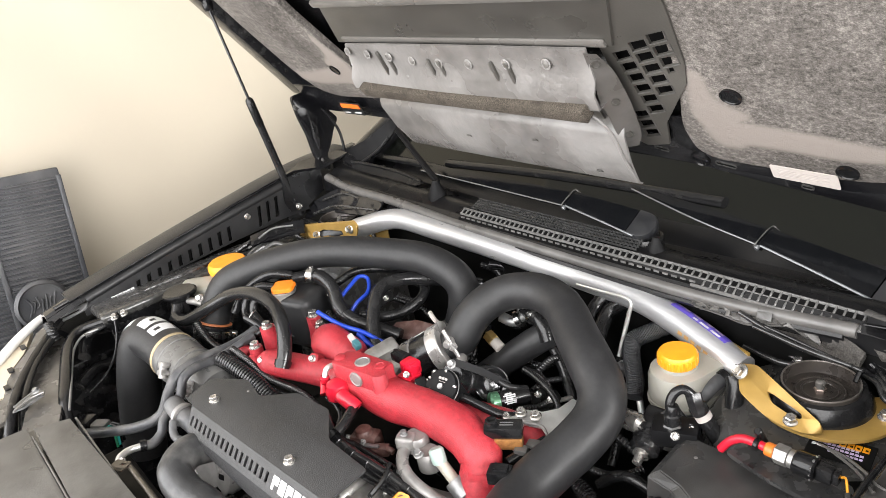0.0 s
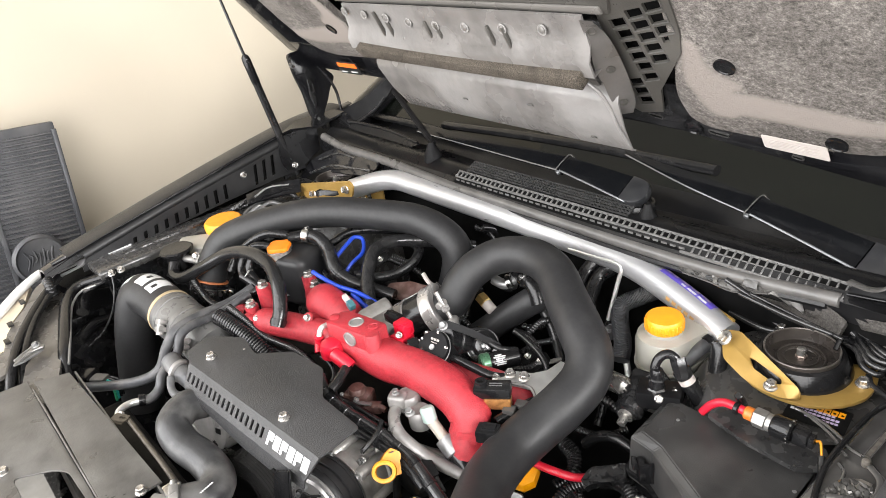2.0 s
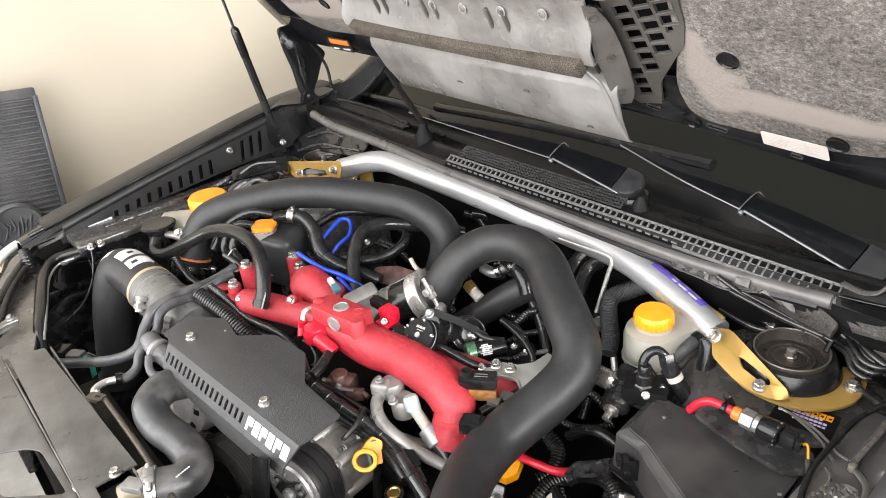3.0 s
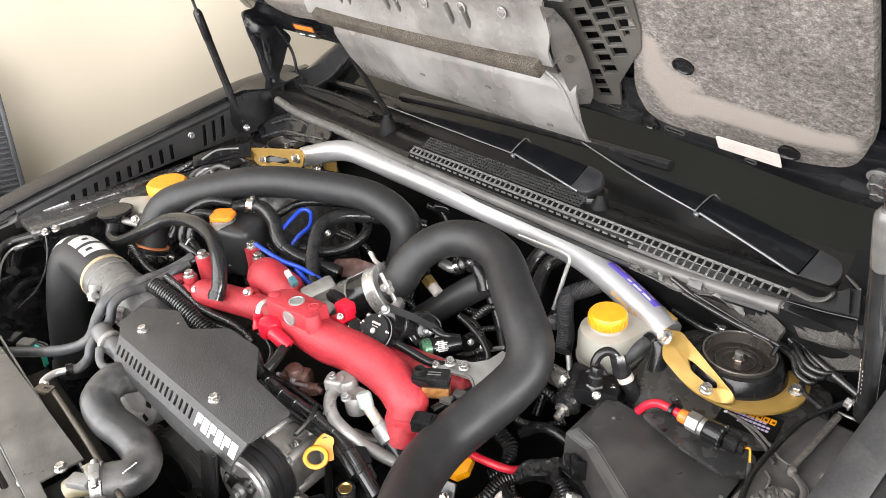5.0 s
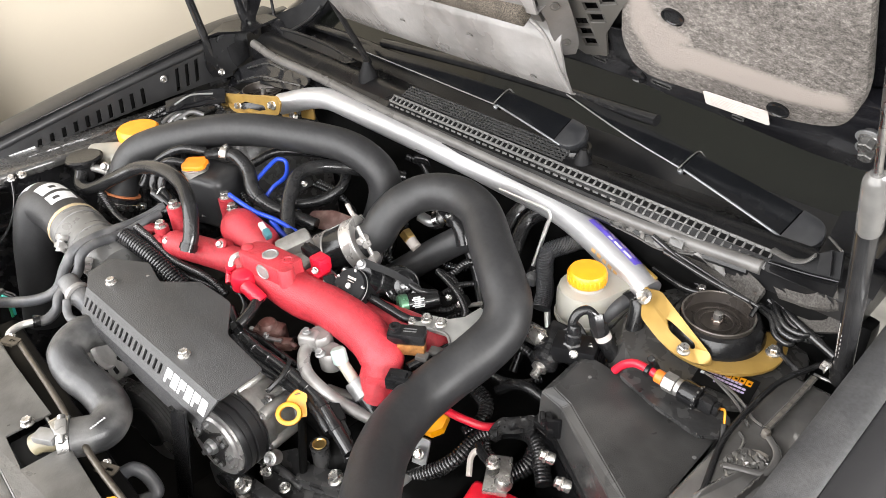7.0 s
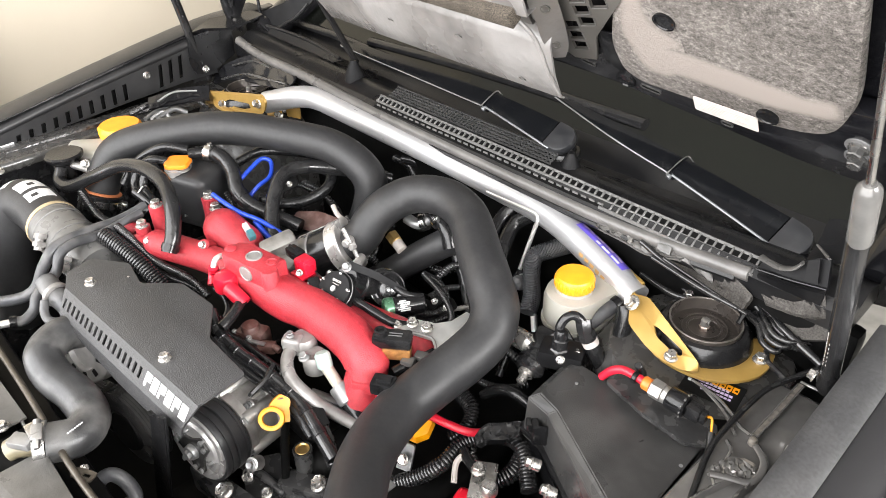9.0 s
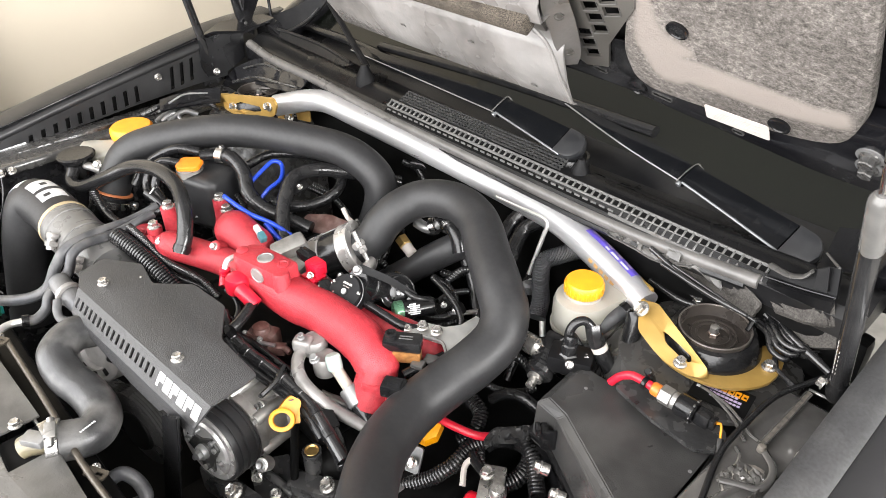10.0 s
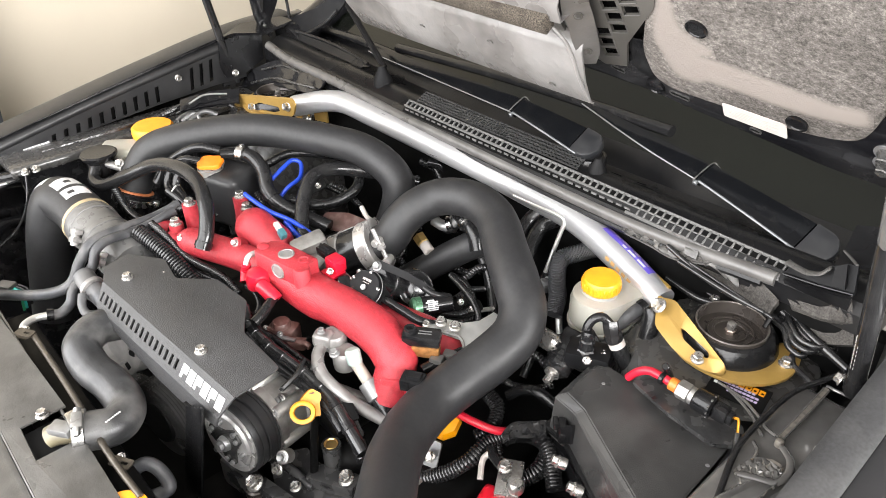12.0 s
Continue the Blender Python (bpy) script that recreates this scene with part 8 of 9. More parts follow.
part("latch_bracket", plate(rounded([(-0.04, -0.012), (0.04, -0.006), (0.045, 0.012), (-0.035, 0.014)], 0.006), [rounded([(-0.02, -0.004), (0.025, -0.002), (0.025, 0.006), (-0.02, 0.005)], 0.003)], 0.004,
     frame_z((-0.721, -0.557, 0.835), (0.2, -0.4, 0.9), 0.6), 0.001), GREYMET, up)
for p in ((-0.616, -0.497, 0.837), (-0.613, -0.479, 0.838)):
    bolt(p, (0.4, -0.2, 0.9), up, 0.006)
part("thin_wire", tube([(-0.605, -0.500, 0.836), (-0.585, -0.510, 0.813), (-0.573, -0.528, 0.782), (-0.563, -0.557, 0.756), (-0.558, -0.595, 0.739)], 0.0022, 6), RUBBER, up)
part("corner_plate", plate(rounded([(-0.08, -0.05), (0.08, -0.05), (0.09, 0.05), (-0.08, 0.05)], 0.01), (), 0.004, frame_z((-0.347, -0.739, 0.774), (0, -0.1, 1), 0.3), 0.001), PANEL, up)
plug2 = thing("lamp_plug", "grey wiring plug with green and red wires", "wiring plug", (-0.394, -0.614, 0.749), "wiring plugs")
pm2 = Matrix.Translation((-0.387, -0.619, 0.756)) @ Matrix.Rotation(0.6, 4, "Z")
part("plug_body", box((0, 0, 0), (0.030, 0.020, 0.018), 0.004, pm2), PANEL, plug2)
part("rear_body", box((-0.034, 0.004, 0), (0.03, 0.028, 0.026), 0.004, pm2), PLASTIC, plug2)
for k, mm_ in enumerate((mat("green_wire", (0.03, 0.30, 0.14), 0.4), mat("teal_wire", (0.02, 0.34, 0.30), 0.4), LOOMPL, LOOMPL)):
    part("wire", tube([pm2 @ Vector((0.018, -0.008 + 0.005 * k, 0.004)), pm2 @ Vector((0.032, -0.010 + 0.006 * k, -0.004)), pm2 @ Vector((0.034, -0.014 + 0.006 * k, -0.03))], 0.0022, 6), mm_, plug2)
for pts in ([(-0.622, -0.573, 0.782), (-0.662, -0.551, 0.801), (-0.689, -0.519, 0.796), (-0.699, -0.478, 0.781)], [(-0.585, -0.605, 0.745), (-0.608, -0.566, 0.753), (-0.622, -0.534, 0.745)]):
    hose(pts, 0.012, label="dark hose below the fender rail", material=PLASTIC)

# ---- front of the engine ----
eng = thing("engine_block", "near-black engine block below the manifold, bay shade in its colour", "engine", (0.0, -0.25, 0.40))
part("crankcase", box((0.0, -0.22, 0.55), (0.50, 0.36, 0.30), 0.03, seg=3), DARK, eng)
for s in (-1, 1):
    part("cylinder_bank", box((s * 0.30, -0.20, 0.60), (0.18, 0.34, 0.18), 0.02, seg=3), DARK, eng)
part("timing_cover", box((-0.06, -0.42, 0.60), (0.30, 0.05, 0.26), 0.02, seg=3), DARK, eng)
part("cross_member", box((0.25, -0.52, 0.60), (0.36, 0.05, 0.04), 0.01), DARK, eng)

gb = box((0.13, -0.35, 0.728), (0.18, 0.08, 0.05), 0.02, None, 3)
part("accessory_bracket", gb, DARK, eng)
comp = thing("air_conditioning_compressor", "cast aluminium compressor with a grooved black pulley", "compressor", (0.2, -0.45, 0.68))
pc = Vector((0.152, -0.505, 0.751))
py_ = Vector((-0.22, 0.96, -0.10)).normalized()
pmx = frame_z(pc, py_)
part("clutch_plate", lathe([(0.037, -0.003), (0.040, 0.0), (0.036, 0.002), (0.034, 0.0), (0.012, -0.001)], pmx, 40), PULLEY, comp)
tri = []
for k in range(3):
    a0 = 0.3 + k * 2.094
    tri += [(0.033 * math.cos(a0 - 0.28), 0.033 * math.sin(a0 - 0.28)), (0.033 * math.cos(a0 + 0.28), 0.033 * math.sin(a0 + 0.28)), (0.018 * math.cos(a0 + 1.047), 0.018 * math.sin(a0 + 1.047))]
part("clutch_spider", plate(rounded(tri, 0.004), (), 0.004, pmx @ Matrix.Translation((0, 0, -0.0065)), 0.0008), PULLRIB, comp, "dark three-armed clutch plate")
for k in range(3):
    for da_, rr_ in ((-0.16, 0.029), (0.20, 0.026), (0.95, 0.0295)):
        a = 0.3 + k * 2.094 + da_
        part("clutch_rivet", lathe([(0.0036, -0.003), (0.0036, 0.004), (0.0024, 0.0046)], pmx @ Matrix.Translation((rr_ * math.cos(a), rr_ * math.sin(a), -0.0052)) @ Matrix.Rotation(math.pi, 4, "X"), 12), GREYMET, comp)
part("hub", lathe([(0.009, -0.013), (0.010, -0.012), (0.011, -0.006), (0.011, 0.0)], pmx, 20), GREYMET, comp)
part("hub_nut", lathe([(0.0058, -0.018), (0.0062, -0.017), (0.0062, -0.012)], pmx, 6), GREYMET, comp)
part("bright_rim", lathe([(0.041, 0.001), (0.047, 0.0), (0.0475, 0.003), (0.041, 0.006)], pmx, 48), PULLEY, comp, "bare machined rim")
prof_p = [(0.046, 0.003), (0.051, 0.003), (0.052, 0.005), (0.052, 0.010), (0.0505, 0.0108), (0.052, 0.0116), (0.052, 0.0185), (0.0490, 0.0200), (0.0490, 0.0218), (0.052, 0.0232), (0.052, 0.034), (0.0505, 0.0348), (0.052, 0.0356), (0.052, 0.039), (0.050, 0.041), (0.045, 0.042)]
part("grooved_pulley", lathe(prof_p, pmx, 48), SHROUD, comp, "black grooved pulley ring")
part("housing", lathe([(0.043, 0.042), (0.050, 0.044), (0.050, 0.056), (0.0465, 0.058), (0.0465, 0.092), (0.050, 0.094), (0.050, 0.106), (0.046, 0.108), (0.044, 0.140), (0.03, 0.145)], pmx, 44), CAST, comp)
for k in range(6):
    a = 0.35 + k * 1.047
    rib_m = pmx @ Matrix.Translation((0.0475 * math.cos(a), 0.0475 * math.sin(a), 0.0))
    part("through_bolt_rib", lathe([(0.0075, 0.046), (0.0085, 0.048), (0.0085, 0.104), (0.0075, 0.106), (0.002, 0.1065)], rib_m, 16), CAST, comp)
    part("bolt_head", lathe([(0.0050, 0.0475), (0.0050, 0.0425), (0.0040, 0.0415), (0.002, 0.0415)], rib_m, 6), GREYMET, comp)
# mounting lugs on the upper side and the bolted foot below
part("top_flange", plate(rounded([(-0.030, -0.024), (0.026, -0.024), (0.032, 0.010), (0.018, 0.028), (-0.028, 0.026)], 0.008), (), 0.022, Matrix.Translation((0.124, -0.397, 0.760)) @ Matrix.Rotation(0.25, 4, "Z") @ Matrix.Rotation(radians(20), 4, "X"), 0.003), CAST, comp)
part("side_rib", box((0, 0, 0), (0.010, 0.052, 0.060), 0.004, Matrix.Translation((0.154, -0.426, 0.755)) @ Matrix.Rotation(0.1, 4, "Z"), 3), CAST, comp)
for p_, r_ in (((0.163, -0.434, 0.780), 0.0050), ((0.152, -0.388, 0.759), 0.0045), ((0.215, -0.468, 0.743), 0.0048)):
    bolt(p_, (0.3, -0.7, 0.6), comp, r_, GREYMET)
    part("bolt_boss", lathe([(0.0095, -0.016), (0.0090, -0.001), (0.0075, 0.0)], frame_z(p_, (0.3, -0.7, 0.6)), 18), CAST, comp)
alt = thing("alternator", "bare cast alternator end behind the belt cover", "alternator", (-0.06, -0.46, 0.72))
alt_m = frame_z((-0.137, -0.540, 0.746), Vector((0.28, -0.92, 0.28)))
part("fan_end", lathe([(0.046, -0.045), (0.052, -0.040), (0.052, -0.004), (0.047, 0.0), (0.030, 0.001), (0.028, -0.006), (0.012, -0.006)], alt_m, 40), ALUW, alt, "bare cast end frame")
for k in range(9):
    part("vent", box((0.038, 0, 0.0003), (0.011, 0.009, 0.0022), 0.001, alt_m @ Matrix.Rotation(k * 0.698, 4, "Z")), BLACKLAB, alt, smooth=False)
for a in (0.5, 2.6, 4.7):
    bolt(alt_m @ Vector((0.050 * math.cos(a), 0.050 * math.sin(a), -0.001)), alt_m.to_3x3() @ Vector((0, 0, 1)), alt, 0.0045)
for cxy, rr, nm in (((0.039, -0.552, 0.729), 0.058, "crank_pulley"), ((-0.017, -0.565, 0.729), 0.036, "idler_pulley")):
    pu = thing(nm, "dark ribbed drive belt pulley", "pulley", cxy, "belt pulleys")
    pp = [(rr - 0.008, 0)]
    for k in range(7):
        pp += [(rr, 0.002 + 0.004 * k), (rr - 0.003, 0.004 + 0.004 * k)]
    pp += [(rr - 0.01, 0.032)]
    part("pulley_rim", lathe(pp, frame_z(cxy, Vector((-0.2, 1, 0))), 40), PULLRIB, pu)
    part("pulley_hub", lathe([(rr * 0.5, -0.004), (rr * 0.55, 0.0), (rr * 0.3, 0.006)], frame_z(cxy, py_), 28), DARK, pu)
belt = thing("drive_belt", "ribbed black drive belt", "belt", (0.080, -0.521, 0.768))
part("belt_run", slab([(0.150, -0.540, 0.837), (0.204, -0.540, 0.874), (0.097, -0.540, 0.625), (0.005, -0.540, 0.535)], (), 0.004), RUBBER, belt)
for k in range(5):
    f0 = 0.1 + 0.2 * k
    ra_, rb2 = Vector((0.157, -0.542, 0.842)).lerp(Vector((0.211, -0.542, 0.879)), f0), Vector((0.016, -0.542, 0.547)).lerp(Vector((0.106, -0.542, 0.636)), f0)
    part("belt_rib", tube([ra_, ra_.lerp(rb2, 0.5), rb2], 0.0014, 6), RUBBER, belt)

dp = thing("dipstick", "bright yellow oil dipstick handle", "dipstick", (0.211, -0.426, 0.716))
ringm = Matrix.Translation((0.216, -0.429, 0.795)) @ Matrix.Rotation(0.75, 4, "Z") @ Matrix.Rotation(radians(42), 4, "X")
outer = [(0.0165 * math.cos(a), 0.0145 * math.sin(a)) for a in [2 * math.pi * i / 28 for i in range(28)]]
hole_ = [(0.0108 * math.cos(a), 0.0085 * math.sin(a)) for a in [2 * math.pi * i / 24 for i in range(24)]]
part("ring", plate(outer, [hole_], 0.007, ringm, 0.002), DIPYEL, dp)
part("grip", slab(rounded([(0.206, -0.427, 0.805), (0.205, -0.418, 0.811), (0.206, -0.408, 0.815), (0.214, -0.400, 0.807), (0.218, -0.404, 0.799), (0.218, -0.411, 0.798), (0.218, -0.418, 0.796)], 0.003), (), 0.009), DIPYEL, dp)
part("stem_top", slab(rounded([(0.213, -0.413, 0.801), (0.217, -0.405, 0.801), (0.227, -0.412, 0.786), (0.222, -0.421, 0.786)], 0.002), (), 0.009), DIPYEL, dp)
part("tick_print", slab([(0.209, -0.414, 0.813), (0.211, -0.408, 0.813), (0.213, -0.408, 0.812), (0.210, -0.414, 0.812)], (), 0.0004), BROWN, dp)
part("guide_tube", tube([(0.215, -0.412, 0.782), (0.212, -0.420, 0.727), (0.216, -0.434, 0.648)], 0.0055, 10), DARK, dp)

# air conditioning lines
ac = thing("refrigerant_line", "bare aluminium refrigerant line with service ports", "metal pipe", (0.149, -0.335, 0.817), "refrigerant lines")
part("union_block", lathe([(0.016, -0.014), (0.0168, -0.008), (0.0168, 0.006), (0.0145, 0.009)], Matrix.Translation((0.152, -0.335, 0.821)), 22), ALUW, ac)
part("union_side", box((0, 0, 0), (0.026, 0.021, 0.020), 0.006, Matrix.Translation((0.147, -0.349, 0.825)) @ Matrix.Rotation(0.6, 4, "Z"), 3), ALUW, ac)
bolt((0.150, -0.352, 0.840), (0, -0.1, 1), ac, 0.0045, GREYMET)
part("bent_line", tube([(0.147, -0.347, 0.818), (0.157, -0.366, 0.813), (0.186, -0.380, 0.808), (0.221, -0.375, 0.793), (0.245, -0.359, 0.773), (0.272, -0.340, 0.756)], 0.0086, 14), ALUW, ac)
part("lower_line", tube([(0.188, -0.359, 0.766), (0.211, -0.340, 0.755), (0.244, -0.308, 0.746), (0.260, -0.283, 0.734)], 0.009, 12), ALUW, ac)
ac2 = thing("refrigerant_line", "bare aluminium refrigerant line with a pale cap", "metal pipe", (0.188, -0.331, 0.810), "refrigerant lines")
part("union_block", lathe([(0.016, -0.018), (0.0165, -0.008), (0.0165, 0.006), (0.0135, 0.010)], Matrix.Translation((0.178, -0.338, 0.809)), 22), ALUW, ac2)
bolt((0.182, -0.355, 0.825), (0.1, -0.3, 1), ac2, 0.0055, GREYMET)
part("port_cap", lathe([(0.0088, -0.011), (0.0102, -0.009), (0.0102, 0.007), (0.008, 0.010)], frame_z((0.198, -0.337, 0.820), (-0.4, 0.1, 0.9)), 20), mat("mint_cap_plastic", (0.27, 0.345, 0.315), 0.45), ac2, "pale mint service cap")
part("port_stem", tube([(0.201, -0.338, 0.813), (0.209, -0.337, 0.806), (0.226, -0.336, 0.791)], 0.0078, 12), mat("beige_line_sleeve", (0.30, 0.275, 0.235), 0.5, 0, 0.15, 60), ac2)
part("crimp", lathe([(0.014, -0.012), (0.015, -0.01), (0.015, 0.012), (0.013, 0.014)], frame_z((0.234, -0.335, 0.786), Vector((0.255, -0.335, 0.769)) - Vector((0.224, -0.336, 0.792))), 20), GREYMET, ac2)
part("rubber_part", tube([(0.238, -0.335, 0.782), (0.256, -0.335, 0.768), (0.275, -0.334, 0.742)], 0.0125, 14), RUBBER, ac2)

# taped harness in front
har_pts = [(0.021, -0.396, 0.808), (0.043, -0.394, 0.799), (0.073, -0.388, 0.792), (0.119, -0.381, 0.785), (0.156, -0.378, 0.780), (0.195, -0.375, 0.775), (0.230, -0.380, 0.763), (0.261, -0.386, 0.756), (0.290, -0.395, 0.745)]
har = hose(har_pts, 0.0105, "wiring_harness", "taped black wiring harness with zip ties", "cable", LOOMPL, "wiring looms")
fr_ = sweep_frames(spline(har_pts, 10))
for k in (8, 17, 28, 39, 50, 58, 70):
    p, t, _, _ = fr_[k]
    part("zip_tie", lathe([(0.0102, -0.003), (0.0122, -0.0025), (0.0122, 0.0025), (0.0102, 0.003)], frame_z(p, t), 18), RUBBER, har)
hose([(0.035, -0.404, 0.816), (0.044, -0.416, 0.816), (0.073, -0.418, 0.812), (0.103, -0.412, 0.796), (0.132, -0.401, 0.786)], 0.006, "wiring_harness", "thin taped wires beside the harness", "cable", PLASTIC, "wiring looms")
hose([(-0.019, -0.370, 0.834), (0.001, -0.367, 0.827), (0.018, -0.373, 0.819), (0.030, -0.391, 0.811), (0.040, -0.409, 0.807), (0.041, -0.415, 0.803)], 0.0035, "wiring_harness", "thin black wire beside the harness", "cable", RUBBER, "wiring looms")
hose([(0.023, -0.389, 0.817), (0.039, -0.391, 0.813), (0.052, -0.393, 0.806), (0.079, -0.386, 0.803), (0.122, -0.380, 0.799), (0.159, -0.374, 0.794), (0.191, -0.374, 0.786)], 0.0050, "wiring_harness", "thin taped wires beside the harness", "cable", PLASTIC, "wiring looms")
strand = [(0.027, -0.399, 0.835), (0.058, -0.407, 0.822), (0.094, -0.405, 0.812), (0.134, -0.398, 0.806), (0.177, -0.392, 0.800), (0.219, -0.390, 0.792), (0.259, -0.394, 0.778), (0.296, -0.399, 0.765)]
hv = hose(strand, 0.0090, "wiring_harness", "thick shiny taped harness in front of the engine", "cable", LOOMPL, "wiring looms")
fr_ = sweep_frames(spline(strand, 10))
for k in (6, 12, 20, 27, 36, 44, 52, 60):
    p, t, _, _ = fr_[k]
    part("tape_turn", lathe([(0.0088, -0.006), (0.0096, -0.0055), (0.0098, 0.0050), (0.0088, 0.006)], frame_z(p, t), 18), RUBBER, hv)
hose([(0.063, -0.418, 0.820), (0.097, -0.417, 0.806), (0.141, -0.409, 0.798), (0.180, -0.401, 0.792), (0.217, -0.398, 0.786), (0.255, -0.401, 0.772)], 0.0065, "wiring_harness", "taped black harness strand with a dull sheen", "cable", RUBBER, "wiring looms")
hpl = thing("wiring_plug", "long black wiring plug clipped along the harness", "wiring plug", (0.238, -0.381, 0.764), "wiring plugs")
hp_a, hp_b = Vector((0.225, -0.378, 0.782)), Vector((0.268, -0.390, 0.770))
part("plug_body", box((0, 0, 0), (0.022, 0.020, 0.034), 0.003, frame_z(hp_a.lerp(hp_b, 0.35), hp_b - hp_a)), PLASTIC, hpl)
part("rear_cover", box((0, 0, 0), (0.017, 0.016, 0.030), 0.003, frame_z(hp_a.lerp(hp_b, 0.9), hp_b - hp_a)), LOOMPL, hpl)
part("lock_rib", box((0.0, -0.011, 0), (0.006, 0.003, 0.022), 0.001, frame_z(hp_a.lerp(hp_b, 0.35), hp_b - hp_a)), LOOMPL, hpl)
lump = thing("taped_joint", "crinkled black tape wrapped round a wiring joint", "tape", (0.143, -0.376, 0.794))
part("tape_wrap", crumpled([(0.133, -0.388, 0.805), (0.151, -0.380, 0.806), (0.170, -0.375, 0.798)], [(0.149, -0.393, 0.795), (0.169, -0.389, 0.792), (0.183, -0.381, 0.791)], 12, 6, 0.0028, 0.004, 31), LOOMPL, lump)
brkt = thing("engine_mount_bracket", "black painted engine bracket with a hollow post", "bracket", (0.207, -0.420, 0.660))
part("bracket_plate", slab([(0.134, -0.452, 0.665), (0.162, -0.407, 0.668), (0.215, -0.409, 0.668), (0.234, -0.382, 0.668), (0.275, -0.376, 0.660), (0.278, -0.410, 0.655), (0.210, -0.483, 0.655)], (), 0.012), BLKMET, brkt)
part("rib", tube([(0.143, -0.456, 0.672), (0.184, -0.445, 0.672), (0.225, -0.439, 0.668)], 0.006, 10), BLKMET, brkt)
part("hollow_post", lathe([(0.013, -0.055), (0.0125, -0.006), (0.0135, 0.0), (0.0125, 0.002), (0.0085, 0.001), (0.008, -0.02)], Matrix.Translation((0.218, -0.399, 0.715)), 24), BLKMET, brkt)
part("post_rim", lathe([(0.0085, 0.0005), (0.0098, 0.0025), (0.0090, 0.003), (0.0075, 0.001)], Matrix.Translation((0.218, -0.399, 0.715)), 24), BRASS, brkt, "worn brass rim")
for px_, r_ in (((0.251, -0.401, 0.682), 0.0075), ((0.173, -0.460, 0.680), 0.006), ((0.211, -0.456, 0.672), 0.006)):
    bolt(px_, (0.1, -0.3, 1), brkt, r_)
part("round_stud", lathe([(0.013, -0.02), (0.013, 0.0), (0.010, 0.002), (0.006, 0.0)], Matrix.Translation((0.173, -0.495, 0.668)), 22), DISH, brkt, "rusty round stud")
tie = thing("zip_tie_tail", "loose black zip tie tail", "zip tie", (0.158, -0.390, 0.809))
part("tail", tube([(0.155, -0.385, 0.816), (0.166, -0.404, 0.810), (0.166, -0.423, 0.801), (0.162, -0.428, 0.795)], 0.0035, 6), RUBBER, tie)
tvs = thing("tumble_valve", "brown plastic tumble valve actuator", "valve", (0.077, -0.361, 0.788))
part("valve_box", box((0, 0, 0), (0.042, 0.028, 0.030), 0.006, Matrix.Translation((0.066, -0.364, 0.793)) @ Matrix.Rotation(0.5, 4, "Z")), BROWN, tvs)
part("valve_cap", lathe([(0.013, 0.0), (0.0135, 0.004), (0.011, 0.009), (0.004, 0.010)], Matrix.Translation((0.066, -0.366, 0.807)), 20), BROWN, tvs)
part("valve_arm", box((0, 0, 0), (0.026, 0.015, 0.015), 0.004, Matrix.Translation((0.098, -0.363, 0.793)) @ Matrix.Rotation(0.7, 4, "Z")), BROWN, tvs)
part("port", tube([(0.104, -0.359, 0.795), (0.112, -0.357, 0.797), (0.119, -0.356, 0.795)], 0.0045, 10), BROWN, tvs)
part("lever", box((0, 0, 0), (0.030, 0.006, 0.003), 0.001, Matrix.Translation((0.088, -0.374, 0.803)) @ Matrix.Rotation(0.5, 4, "Z")), GREYMET, tvs)
for p_ in ((0.050, -0.383, 0.803), (0.079, -0.377, 0.806)):
    bolt(p_, (0.1, -0.3, 1), tvs, 0.0032, GREYMET)
st2 = thing("engine_stud", "dark bracket with bolts below the dipstick", "bracket", (0.238, -0.405, 0.678))
part("bracket_arm", box((0, 0, 0), (0.07, 0.03, 0.02), 0.006, Matrix.Translation((0.238, -0.414, 0.674)) @ Matrix.Rotation(0.5, 4, "Z")), BLKMET, st2)
bolt((0.258, -0.406, 0.688), (0, -0.3, 1), st2, 0.008)
bolt((0.183, -0.497, 0.688), (0, -0.5, 0.9), st2, 0.009)
bolt((0.188, -0.465, 0.694), (0.2, -0.8, 0.5), st2, 0.006)
part("lower_bracket", box((0, 0, 0), (0.16, 0.02, 0.05), 0.008, Matrix.Translation((0.180, -0.486, 0.654)) @ Matrix.Rotation(0.2, 4, "Z")), BLKMET, st2)

# ---- right side: box cover, sensor, cables ----
bx = thing("fuse_box_cover", "scuffed black plastic box cover with a chamfered edge", "box cover", (0.52, -0.2, 0.70))
ZB = 0.827
a_, b_ = (0.428, -0.117), (0.611, -0.116)
d_, f_, e_ = (0.434, -0.190, 0.827), (0.466, -0.197, 0.827), (0.630, -0.281, 0.827)
d2_, f2_, e2_ = (0.423, -0.199, 0.818), (0.457, -0.203, 0.818), (0.615, -0.288, 0.818)
top_poly = [a_, b_, (b_[0] + 0.012, -0.36), (e_[0] + 0.03, -0.36), e_[:2], f_[:2], d_[:2]]
mid_ = [(a_[0] - 0.012, a_[1] + 0.004), (b_[0] + 0.004, b_[1] + 0.004), (b_[0] + 0.02, -0.37), (e2_[0] + 0.03, -0.37), e2_[:2], f2_[:2], d2_[:2]]
low_ = [(x - 0.003, y - 0.003) for x, y in mid_]
lid = bmesh.new()
lring = [[lid.verts.new((x, y, z)) for x, y in poly] for poly, z in ((top_poly, ZB), (mid_, ZB - 0.009), (low_, ZB - 0.075))]
for ra, rb_ in zip(lring, lring[1:]):
    for i in range(7):
        lid.faces.new((ra[i], ra[(i + 1) % 7], rb_[(i + 1) % 7], rb_[i]))
lid.faces.new(lring[0])
lid.faces.new(lring[-1][::-1])
bmesh.ops.recalc_face_normals(lid, faces=lid.faces[:])
